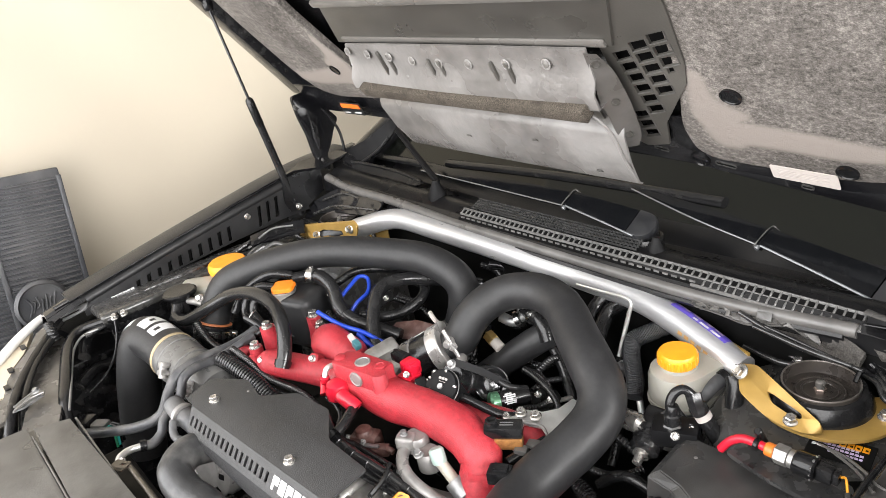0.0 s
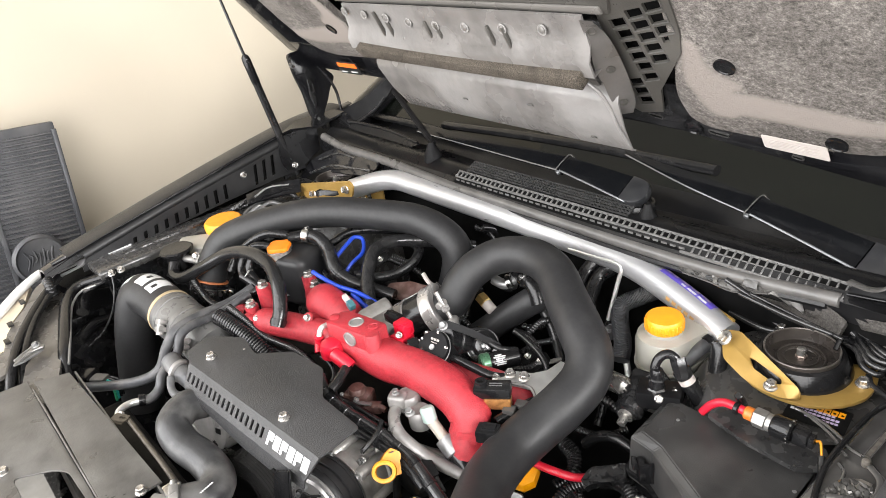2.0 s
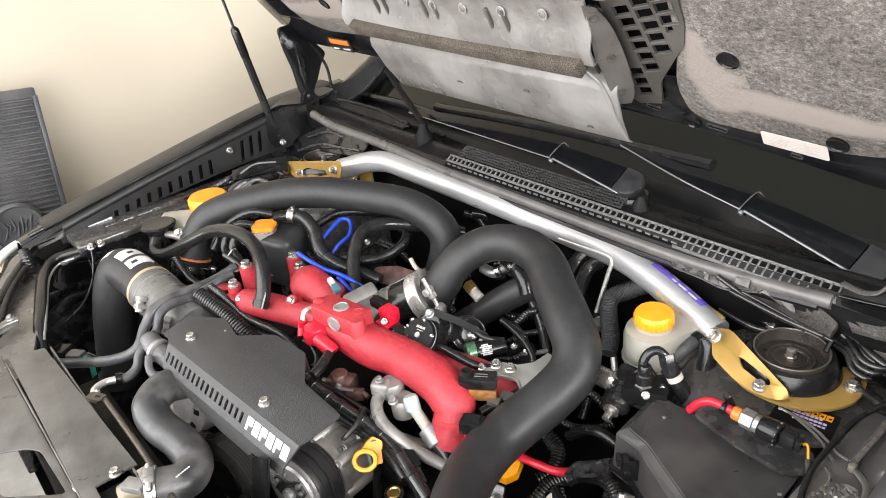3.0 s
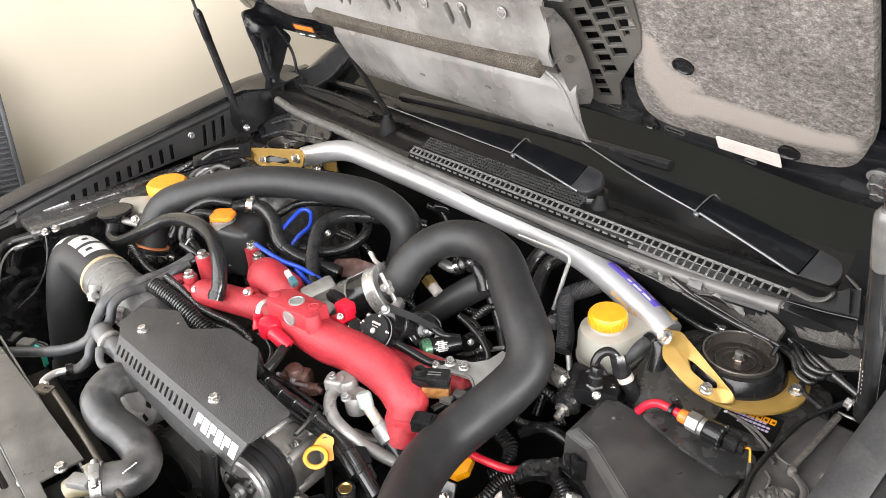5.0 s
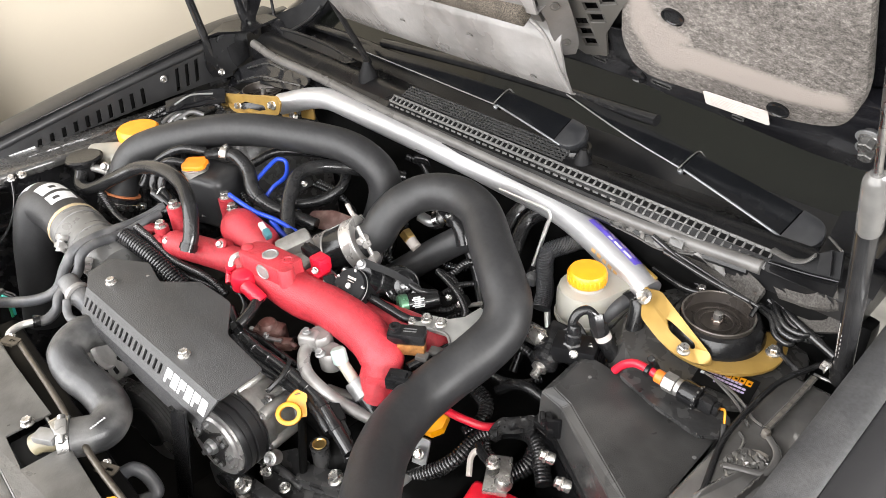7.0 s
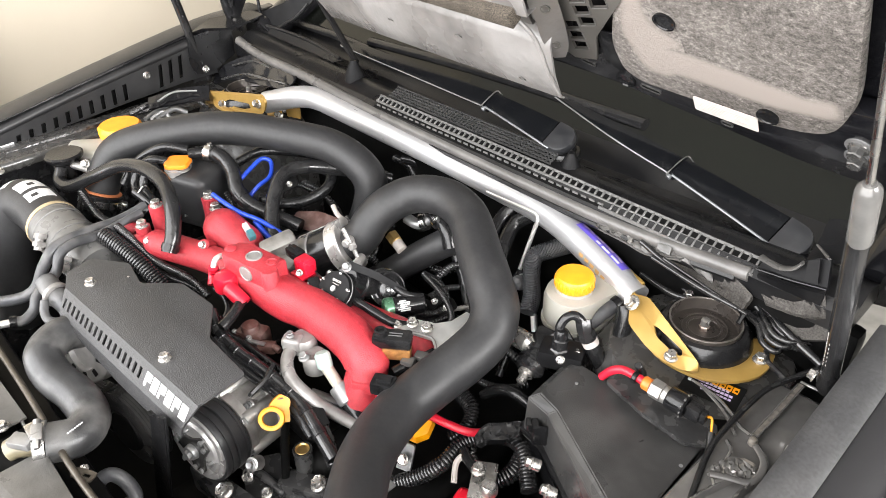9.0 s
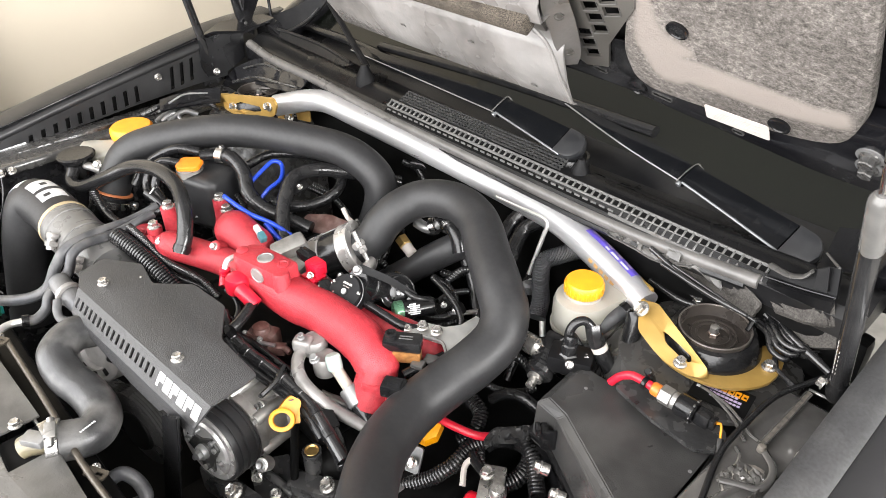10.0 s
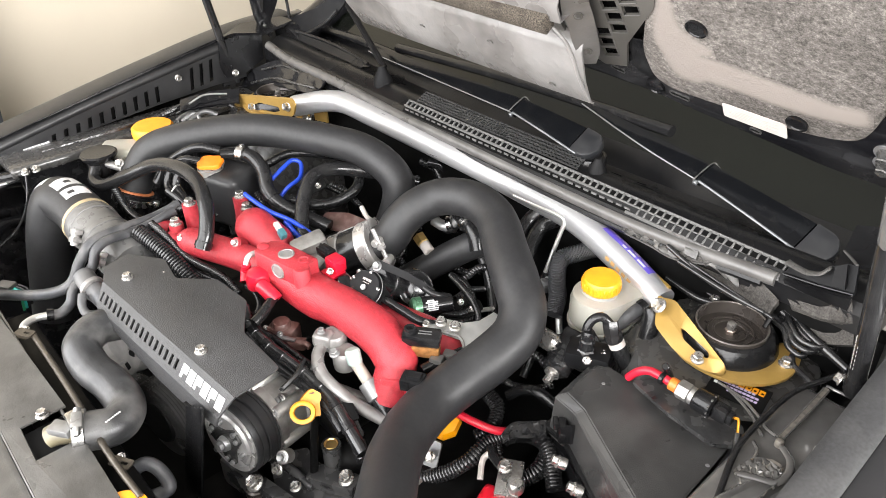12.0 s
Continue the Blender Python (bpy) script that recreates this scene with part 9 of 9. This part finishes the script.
bmesh.ops.bevel(lid, geom=lid.edges[:], offset=0.0013, segments=2, affect="EDGES")
part("lid", lid, COVER, bx, smooth=False)
lip = [(x - 0.009, y - 0.005) for x, y in mid_]
part("lid_lip", plate(rounded(lip, 0.006), (), 0.007, Matrix.Translation((0, 0, ZB - 0.068)), 0.002), PLASTIC, bx)
part("base", plate(rounded(low_, 0.01), (), 0.14, Matrix.Translation((0, 0, ZB - 0.225)), 0.0), PLASTIC, bx)
cl = part("clip", box((0, 0, 0), (0.017, 0.009, 0.030), 0.003, Matrix.Translation((0.448, -0.213, 0.790)) @ Matrix.Rotation(-0.75, 4, "Z")), PLASTIC, bx)
part("clip_tab", box((0, 0, 0), (0.013, 0.006, 0.012), 0.0015, Matrix.Translation((0.443, -0.219, 0.802)) @ Matrix.Rotation(-0.75, 4, "Z")), RUBBER, cl)
part("clip_rib", box((0, 0, 0), (0.004, 0.018, 0.030), 0.001, Matrix.Translation((0.457, -0.214, 0.790)) @ Matrix.Rotation(-0.75, 4, "Z")), PLASTIC, cl)
for p in ((0.464, -0.235, 0.765), (0.502, -0.252, 0.765)):
    bolt(p, (-0.75, -0.5, 0.35), bx, 0.0062)
    part("stud_collar", lathe([(0.0075, -0.010), (0.0075, -0.002), (0.006, 0.0)], frame_z(p, (-0.75, -0.5, 0.35)), 12), ZINC, bx)
for p in ((0.455, -0.147, 0.828), (0.608, -0.165, 0.828)):
    part("scuff", lathe([(0.0025, 0), (0.0022, 0.0005), (0.001, 0.0007)], Matrix.Translation(p), 8), GREYMET, bx)

fs = thing("fuel_sensor", "ethanol content sensor with a red hose", "sensor", (0.561, -0.121, 0.850), "sensors")
sa, sb = Vector((0.531, -0.120, 0.862)), Vector((0.605, -0.117, 0.860))
sd = (sb - sa).normalized()
sfm = frame_z(sa, sd) @ Matrix.Diagonal((0.95, 0.95, 0.70, 1))
part("hex_nut", lathe([(0.008, 0.006), (0.0122, 0.009), (0.0122, 0.028), (0.009, 0.030)], sfm, 6), CAST, fs, "bare metal hexagon nut")
part("nut_collar", lathe([(0.0110, 0.030), (0.0110, 0.040), (0.009, 0.041)], sfm, 20), CAST, fs)
part("sensor_can", lathe([(0.0125, 0.038), (0.0142, 0.041), (0.0142, 0.068), (0.012, 0.071)], sfm, 28), PLASTIC, fs)
for k in range(10):
    a = k * 0.63
    part("band_tooth", box((0.0143 * math.cos(a), 0.0143 * math.sin(a), 0.067), (0.003, 0.003, 0.003), 0.0008, sfm), STEEL, fs, smooth=False)
part("plug", box((0, 0, 0.083), (0.016, 0.019, 0.024), 0.003, sfm), PLASTIC, fs)
for k in (-1, 1):
    part("plug_slot", box((0.0085, 0.004 * k, 0.083), (0.002, 0.0025, 0.014), 0.0005, sfm), GREYMET, fs)
part("plug_lock", box((0, 0, 0.099), (0.011, 0.015, 0.010), 0.002, sfm), PLASTIC, fs)
part("wire_yellow", tube([sfm @ Vector((0.003, 0, 0.103)), sfm @ Vector((0.004, 0, 0.110)), Vector((0.614, -0.122, 0.850))], 0.0014, 6), DIPYEL, fs)
part("hose_clip", lathe([(0.0072, -0.008), (0.0085, -0.006), (0.0085, 0.006), (0.007, 0.008)], sfm, 20), mat("dull_orange_clip", (0.50, 0.13, 0.015), 0.4), fs, "orange quick connector")
part("red_hose", tube([(0.473, -0.123, 0.835), (0.483, -0.121, 0.850), (0.497, -0.119, 0.860), (0.515, -0.120, 0.863), (0.529, -0.120, 0.862)], 0.0052, 14, 10), REDPL, fs, "bright red fuel hose")
part("mount_foot", box((0, 0, 0), (0.012, 0.016, 0.003), 0.001, Matrix.Translation((0.576, -0.123, 0.838)) @ Matrix.Rotation(0.6, 4, "Z")), ZINC, fs)
ring_clamp((0.516, -0.122, 0.863), sd, 0.0062, fs, 0.006, PLASTIC)
hose([(0.614, -0.122, 0.850), (0.622, -0.138, 0.840), (0.632, -0.165, 0.835), (0.641, -0.201, 0.830)], 0.0040, "sensor_cable", "taped black sensor cable", "cable", RUBBER, "cables")
hose([(0.657, 0.041, 0.865), (0.644, 0.014, 0.862), (0.627, -0.031, 0.858), (0.623, -0.100, 0.855), (0.625, -0.146, 0.850), (0.642, -0.209, 0.845)], 0.0035, "battery_cable", "glossy black cable with small print", "cable", RUBBER, "cables")
decal = thing("tower_decal", "black decal with violet and yellow print blocks", "decal", (0.585, -0.052, 0.848))
dmx = Matrix.Translation((0.581, -0.061, 0.849)) @ Matrix.Rotation(math.atan2((0.603, -0.046, 0.848)[1] - (0.561, -0.053, 0.848)[1], (0.603, -0.046, 0.848)[0] - (0.561, -0.053, 0.848)[0]), 4, "Z")
part("backing", plate(rect(0, 0, 0.066, 0.042), (), 0.0006, dmx), BLACKLAB, decal, smooth=False)
for y0, x0, n_, w_, h_, m_ in ((0.011, 0.000, 4, 0.0066, 0.0095, DIPYEL), (0.0045, -0.022, 9, 0.0036, 0.0032, LAVENDER), (-0.0015, -0.018, 9, 0.0038, 0.0034, LAVENDER), (-0.0075, -0.010, 8, 0.0034, 0.0030, LAVENDER), (-0.001, -0.027, 1, 0.004, 0.004, WHITEPR), (-0.0105, 0.000, 1, 0.004, 0.004, WHITEPR)):
    for k in range(n_):
        x_ = x0 + (w_ + 0.0011) * k
        part("print_block", plate(rect(x_, y0, w_, h_), (), 0.0005, dmx @ Matrix.Translation((0, 0, 0.0006))), m_, decal, smooth=False)
        if m_ is DIPYEL:
            part("print_gap", plate(rect(x_ + 0.0008 * (k % 2), y0 - 0.001, w_ * 0.45, h_ * 0.28), (), 0.0005, dmx @ Matrix.Translation((0, 0, 0.0009))), BLACKLAB, decal, smooth=False)

# coiled cables beside the strut tower
coilc = thing("cable_coil", "coiled glossy black cables with a zip tie", "cable coil", (0.578, 0.067, 0.860), "cables")
for k in range(5):
    o = Vector((0.004 * k - 0.008, 0.006 * k - 0.012, 0.004 * (k % 3)))
    part("cable", tube([Vector((0.568, 0.060, 0.880)) + o, Vector((0.582, 0.047, 0.880)) + o * 0.6, Vector((0.600, 0.037, 0.872)) + o, Vector((0.622, 0.044, 0.868)) + o * 1.4,
                        Vector((0.613, 0.069, 0.872)) + o * 1.2, Vector((0.585, 0.069, 0.882)) + o, Vector((0.566, 0.067, 0.890)) + o * 0.6], 0.0036, 10, 8), LOOMPL, coilc)
part("zip_tie", tube([(0.560, 0.021, 0.885), (0.561, 0.036, 0.895), (0.570, 0.047, 0.885)], 0.003, 6), PLASTIC, coilc)
part("cable", tube([(0.402, 0.060, 0.856), (0.461, 0.050, 0.857), (0.518, 0.058, 0.868), (0.566, 0.056, 0.880)], 0.0045, 10), LOOMPL, coilc)
part("cable", tube([(0.557, 0.074, 0.885), (0.609, 0.051, 0.880), (0.657, 0.037, 0.872)], 0.0055, 10), LOOMPL, coilc)
part("cable", tube([(0.420, 0.070, 0.868), (0.480, 0.060, 0.862), (0.534, 0.050, 0.860)], 0.003, 8), LOOMPL, coilc)
sound = thing("sound_pad", "grey-brown fibre pad tucked below the cowl", "insulation", (0.597, 0.070, 0.889))
part("upper_pad", slab([(0.411, 0.064, 0.899), (0.496, 0.066, 0.904), (0.533, 0.070, 0.902), (0.574, 0.070, 0.887), (0.551, 0.058, 0.878), (0.508, 0.050, 0.888), (0.446, 0.050, 0.894)], (), 0.010), FIBRE, sound)
part("side_pad", slab([(0.569, 0.068, 0.889), (0.607, 0.068, 0.893), (0.624, 0.072, 0.924), (0.637, 0.070, 0.927), (0.650, 0.050, 0.897), (0.621, 0.050, 0.880), (0.588, 0.055, 0.880)], (), 0.012), FIBRE, sound)
part("pad_lump", crumpled([(0.498, 0.060, 0.913), (0.522, 0.056, 0.920), (0.543, 0.052, 0.917), (0.558, 0.050, 0.910)], [(0.511, 0.056, 0.888), (0.530, 0.050, 0.885), (0.545, 0.046, 0.886), (0.553, 0.044, 0.889)], 14, 8, 0.0022, 0.008, 5), FIBRE, sound)
part("pad_strip", crumpled([(0.563, 0.056, 0.916), (0.594, 0.054, 0.922), (0.611, 0.054, 0.930), (0.617, 0.058, 0.944), (0.629, 0.060, 0.951)], [(0.574, 0.052, 0.907), (0.605, 0.050, 0.912), (0.623, 0.050, 0.917), (0.634, 0.052, 0.920), (0.641, 0.054, 0.922)], 20, 5, 0.0016, 0.006, 6), FIBRE, sound)
foil = thing("insulation_sheet", "crumpled dusty grey insulation sheet below the hood seal", "insulation", (0.422, 0.050, 0.913))
part("creased_sheet", crumpled([(0.312, 0.056, 0.910), (0.364, 0.056, 0.920), (0.417, 0.056, 0.929), (0.450, 0.056, 0.929), (0.499, 0.058, 0.918)], [(0.330, 0.044, 0.908), (0.379, 0.042, 0.908), (0.416, 0.040, 0.907), (0.459, 0.044, 0.918), (0.506, 0.050, 0.902)], 34, 7, 0.0036, 0.002, 3), FOILGREY, foil)
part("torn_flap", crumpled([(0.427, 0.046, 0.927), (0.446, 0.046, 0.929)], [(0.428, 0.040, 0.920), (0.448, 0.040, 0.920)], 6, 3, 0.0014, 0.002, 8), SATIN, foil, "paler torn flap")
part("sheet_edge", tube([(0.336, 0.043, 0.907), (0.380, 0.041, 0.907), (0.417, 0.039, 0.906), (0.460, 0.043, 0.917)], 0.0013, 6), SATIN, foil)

tape2 = thing("taped_joint", "smooth black tape round the loom beside the box cover", "tape", (0.40, -0.21, 0.745))
part("tape_wrap", crumpled([(0.389, -0.255, 0.766), (0.385, -0.232, 0.766), (0.398, -0.214, 0.766), (0.412, -0.196, 0.766)], [(0.398, -0.261, 0.762), (0.403, -0.245, 0.762), (0.416, -0.230, 0.762), (0.424, -0.212, 0.762)], 16, 6, 0.0018, 0.012, 41), LOOMPL, tape2)

# ---- gas struts ----
def gas_strut(bottom, mid, topp, r):
    g = thing("gas_strut", "black gas strut holding the hood open", "gas strut", bottom, "gas struts")
    b, m_, t_ = Vector(bottom), Vector(mid), Vector(topp)
    d = (t_ - b).normalized()
    part("cylinder", sweep([b, b.lerp(m_, 0.5), m_], r, 24), STRUT, g)
    part("sleeve", sweep([m_ - d * 0.062, m_ - d * 0.058, m_ - d * 0.006, m_ + d * 0.001, m_ + d * 0.006], r * 1.2, 28, [r * 1.02, r * 1.10, r * 1.10, r * 1.0, r * 0.6]), COLLAR if b.x > 0 else PLASTIC, g, "pale plastic collar" if b.x > 0 else "")
    part("rod", sweep([m_, t_], r * (0.36 if b.x > 0 else 0.36), 14), STEEL if b.x > 0 else STRUT, g, "slim piston rod")
    part("ball_end", lathe([(0.010, -0.012), (0.012, -0.004), (0.012, 0.008), (0.008, 0.014)], frame_z(t_, d), 18), PLASTIC, g)
    part("foot", lathe([(r * 1.1, -0.006), (r * 1.25, 0.004), (r * 1.2, 0.02), (r * 1.02, 0.026)], frame_z(b, d), 18), PLASTIC, g)
    part("foot_bracket", box((0, 0, 0), (0.012, 0.045, 0.04), 0.004, Matrix.Translation(b + Vector((0.016 if b.x > 0 else -0.016, 0, -0.012)))), INNER, g)
    bolt(b + Vector((-0.014 if b.x > 0 else 0.014, 0.0, 0.004)), (-1 if b.x > 0 else 1, 0, 0.2), g, 0.006)
    if b.x > 0:
        for k in range(8):
            q = b.lerp(m_, 0.17 + 0.026 * k)
            for j in range(2 if k < 6 else 1):
                part("print_bar", box((0, 0, 0), (0.0006, 0.0005, 0.0058 - 0.0014 * ((k * 3 + j * 2) % 3)), 0, Matrix.Translation(q + Vector((-0.0060 + 0.0030 * j, -r * (0.80 + 0.14 * j if j < 2 else 0.98), -r * 0.30))) @ Matrix.Rotation(0.37, 4, "X")), PRINT, g, smooth=False)
    return g


gas_strut((-0.700, -0.013, 0.883), (-0.700, -0.062, 1.157), (-0.700, -0.099, 1.370), 0.0088)
gas_strut((0.680, -0.014, 0.892), (0.680, -0.128, 1.180), (0.672, -0.215, 1.40), 0.0094)

# ---- bottom right: battery, looms ----
bat = thing("battery", "black battery with a red terminal cover", "battery", (0.46, -0.36, 0.55))
part("case", box((0.46, -0.40, 0.615), (0.15, 0.11, 0.18), 0.008, seg=3), DARK, bat)
part("terminal_cover", box((0, 0, 0), (0.10, 0.06, 0.03), 0.010, Matrix.Translation((0.455, -0.303, 0.703)) @ Matrix.Rotation(0.3, 4, "Z"), 3), REDBOT, bat, "bright red terminal cover")
part("clamp_plate", box((0, 0, 0), (0.03, 0.055, 0.008), 0.002, Matrix.Translation((0.427, -0.279, 0.736)) @ Matrix.Rotation(0.6, 4, "Z")), ZINC, bat, "bare metal terminal clamp")
part("terminal_post", lathe([(0.011, -0.004), (0.011, 0.006), (0.008, 0.010)], Matrix.Translation((0.443, -0.286, 0.743)), 18), ZINC, bat)
bolt((0.418, -0.278, 0.748), (0, 0, 1), bat, 0.007)
part("lug", tube([(0.415, -0.275, 0.739), (0.392, -0.269, 0.736), (0.378, -0.262, 0.735)], 0.007, 10), RUBBER, bat)
part("lug_wire", tube([(0.383, -0.266, 0.737), (0.381, -0.279, 0.730), (0.394, -0.296, 0.719)], 0.004, 8), LABEL, bat)
hose([(0.319, -0.333, 0.680), (0.344, -0.308, 0.696), (0.360, -0.283, 0.714), (0.363, -0.250, 0.726), (0.379, -0.224, 0.733), (0.406, -0.206, 0.736), (0.431, -0.210, 0.734), (0.467, -0.239, 0.716)], 0.0115, **LOOM)
hose([(0.369, -0.240, 0.721), (0.384, -0.250, 0.714), (0.402, -0.247, 0.705)], 0.007, **LOOM)
hose([(0.423, -0.197, 0.727), (0.431, -0.227, 0.715), (0.421, -0.252, 0.705)], 0.012, **LOOM)
hose([(0.400, -0.142, 0.726), (0.364, -0.148, 0.742), (0.339, -0.155, 0.739), (0.317, -0.164, 0.718)], 0.008, "vacuum_hose", "black hose with a braided end", "hose")
oc = thing("oil_filler_cap", "yellow oil filler cap below the intercooler pipe", "oil cap", (0.316, -0.269, 0.740))
part("cap", lathe([(0.022, -0.012), (0.024, 0.0), (0.020, 0.008), (0.010, 0.010)], frame_z((0.307, -0.278, 0.740), (0.3, -0.3, 0.9)), 8), DIPYEL, oc)
hose([(0.316, -0.265, 0.755), (0.343, -0.255, 0.750), (0.368, -0.239, 0.743), (0.381, -0.210, 0.734)], 0.0055, "power_cable", "bright red insulated power cable", "cable", REDPL, "cables")
hose([(0.302, -0.193, 0.730), (0.327, -0.197, 0.723), (0.339, -0.221, 0.713), (0.331, -0.245, 0.703)], 0.012, **LOOM)
brk = thing("engine_lift_bracket", "small zinc bracket below the intercooler pipe", "bracket", (0.312, -0.299, 0.702))
part("strap", plate(rounded(rect(0, 0, 0.02, 0.05), 0.004), (), 0.004, frame_z((0.314, -0.306, 0.698), (0.3, -0.8, 0.5))), GREYMET, brk)
bolt((0.318, -0.314, 0.710), (0.3, -0.6, 0.7), brk, 0.006)
part("strap", box((0, 0, 0), (0.014, 0.02, 0.04), 0.004, Matrix.Translation((0.324, -0.345, 0.672))), GREYMET, brk)

# wires and clutter by the right strut tower and the far strut tower
for k, pts in enumerate(([(-0.608, -0.187, 0.846), (-0.603, -0.160, 0.858), (-0.582, -0.155, 0.842)], [(-0.595, -0.179, 0.849), (-0.596, -0.141, 0.859), (-0.583, -0.119, 0.849)], [(-0.612, -0.197, 0.848), (-0.618, -0.174, 0.854), (-0.619, -0.143, 0.856)])):
    hose(pts, 0.0055, "brake_line", "dusty bent brake lines by the far tower", "metal pipe", GREYMET, "brake lines")
abs_ = thing("abs_unit", "dusty grey hydraulic unit by the far strut tower", "hydraulic unit", (-0.593, -0.166, 0.829))
part("block", box((0, 0, 0), (0.09, 0.07, 0.06), 0.008, Matrix.Translation((-0.624, -0.148, 0.810)) @ Matrix.Rotation(0.2, 4, "Z")), GREYMET, abs_)

seam2 = thing("apron_seam", "worn glossy black folded body seam beside the fender", "body seam", (0.664, -0.099, 0.845), "body seams")
part("groove", sweep(spline([(0.649, -0.097, 0.854), (0.650, -0.045, 0.854), (0.650, 0.011, 0.854)], 6), 0.0026, 10, flat=0.35), GROOVE, seam2, "dust-filled brown groove")
for o in (-0.0032, 0.0032):
    part("groove_edge", tube([Vector((0.649, -0.098, 0.854)) + Vector((o, 0, 0)), Vector((0.650, -0.046, 0.854)) + Vector((o, 0, 0)), Vector((0.650, 0.010, 0.854)) + Vector((o, 0, 0))], 0.0011, 8), NEARPAINT, seam2)
part("knob", lathe([(0.005, -0.006), (0.0048, 0.0), (0.0036, 0.002), (0.002, 0.0026)], Matrix.Translation((0.651, -0.102, 0.853)), 14), GROOVE, seam2)
part("sealer_band", sweep(spline([(0.656, -0.106, 0.852), (0.669, -0.116, 0.852), (0.675, -0.127, 0.852), (0.677, -0.144, 0.852), (0.672, -0.156, 0.852), (0.656, -0.164, 0.852), (0.641, -0.172, 0.852)], 8), 0.0042, 12, flat=0.4), NEARPAINT, seam2, "glossy black band of seam sealer")
part("worn_patch", slab([(0.646, -0.138, 0.853), (0.658, -0.131, 0.854), (0.668, -0.130, 0.853), (0.668, -0.138, 0.852), (0.655, -0.148, 0.852)], (), 0.003), GROOVE, seam2, "worn brown patch")
for pts in ([(0.558, -0.067, 0.851), (0.590, -0.072, 0.852), (0.617, -0.084, 0.852), (0.631, -0.094, 0.852), (0.644, -0.097, 0.852)], [(0.641, -0.159, 0.848), (0.643, -0.143, 0.851), (0.640, -0.129, 0.851), (0.631, -0.120, 0.850)],
            [(0.647, 0.016, 0.853), (0.663, 0.017, 0.853), (0.677, 0.020, 0.852)], [(0.567, -0.067, 0.851), (0.605, -0.083, 0.850), (0.633, -0.106, 0.850)]):
    part("pressed_crease", tube(pts, 0.0020, 8), NEARPAINT, seam2)


def panel_height(u, v):
    """Pressed relief of the apron panel: two soft ribs and a shallow dish."""
    z = 0.0
    for cu, cv, a, l, w, h in ((0.30, 0.50, 0.9, 0.30, 0.05, 0.006), (0.62, 0.40, 1.25, 0.34, 0.04, 0.007), (0.45, 0.15, 0.2, 0.25, 0.06, 0.006), (0.75, 0.75, 1.0, 0.2, 0.05, 0.004)):
        du, dv = u - cu, v - cv
        p_, q_ = du * math.cos(a) + dv * math.sin(a), -du * math.sin(a) + dv * math.cos(a)
        z += h * math.exp(-(q_ / w) ** 2) / (1 + math.exp((abs(p_) - l) * 30))
    return z


pan = bmesh.new()
pg = [[pan.verts.new((0.633 + 0.060 * i / 40, -0.262 + 0.16 * j / 70, 0.8445 + panel_height(i / 40, j / 70))) for j in range(71)] for i in range(41)]
for i in range(40):
    for j in range(70):
        pan.faces.new((pg[i][j], pg[i + 1][j], pg[i + 1][j + 1], pg[i][j + 1]))
ex = bmesh.ops.extrude_face_region(pan, geom=pan.faces[:])
bmesh.ops.translate(pan, vec=(0, 0, -0.004), verts=[g for g in ex["geom"] if isinstance(g, bmesh.types.BMVert)])
bmesh.ops.recalc_face_normals(pan, faces=pan.faces[:])
part("pressed_panel", pan, NEARPAINT, seam2, "glossy black pressed panel")
part("creased_sealer", crumpled([(0.636, -0.171, 0.851), (0.640, -0.151, 0.853), (0.649, -0.137, 0.854), (0.670, -0.134, 0.853)], [(0.649, -0.182, 0.848), (0.656, -0.168, 0.851), (0.664, -0.155, 0.852), (0.675, -0.149, 0.850)], 26, 9, 0.0016, 0.003, 11), SHINYSEAL, seam2, "shiny creased seam sealer")
part("hook", tube([(0.599, 0.025, 0.864), (0.607, 0.012, 0.862), (0.614, 0.009, 0.860), (0.635, 0.001, 0.858)], 0.0035, 8), INNER, seam2)

# thin cables that run below the near end of the strut bar
for pts, r in (([(0.427, 0.035, 0.909), (0.500, 0.025, 0.906), (0.555, 0.020, 0.906)], 0.0028), ([(0.441, 0.040, 0.911), (0.516, 0.030, 0.905), (0.567, 0.020, 0.904)], 0.0022),
               ([(0.402, 0.045, 0.917), (0.471, 0.034, 0.903), (0.532, 0.024, 0.903)], 0.0036)):
    hose(pts, r, "thin_cable", "thin glossy black cable below the strut bar", "cable", LOOMPL, "cables")
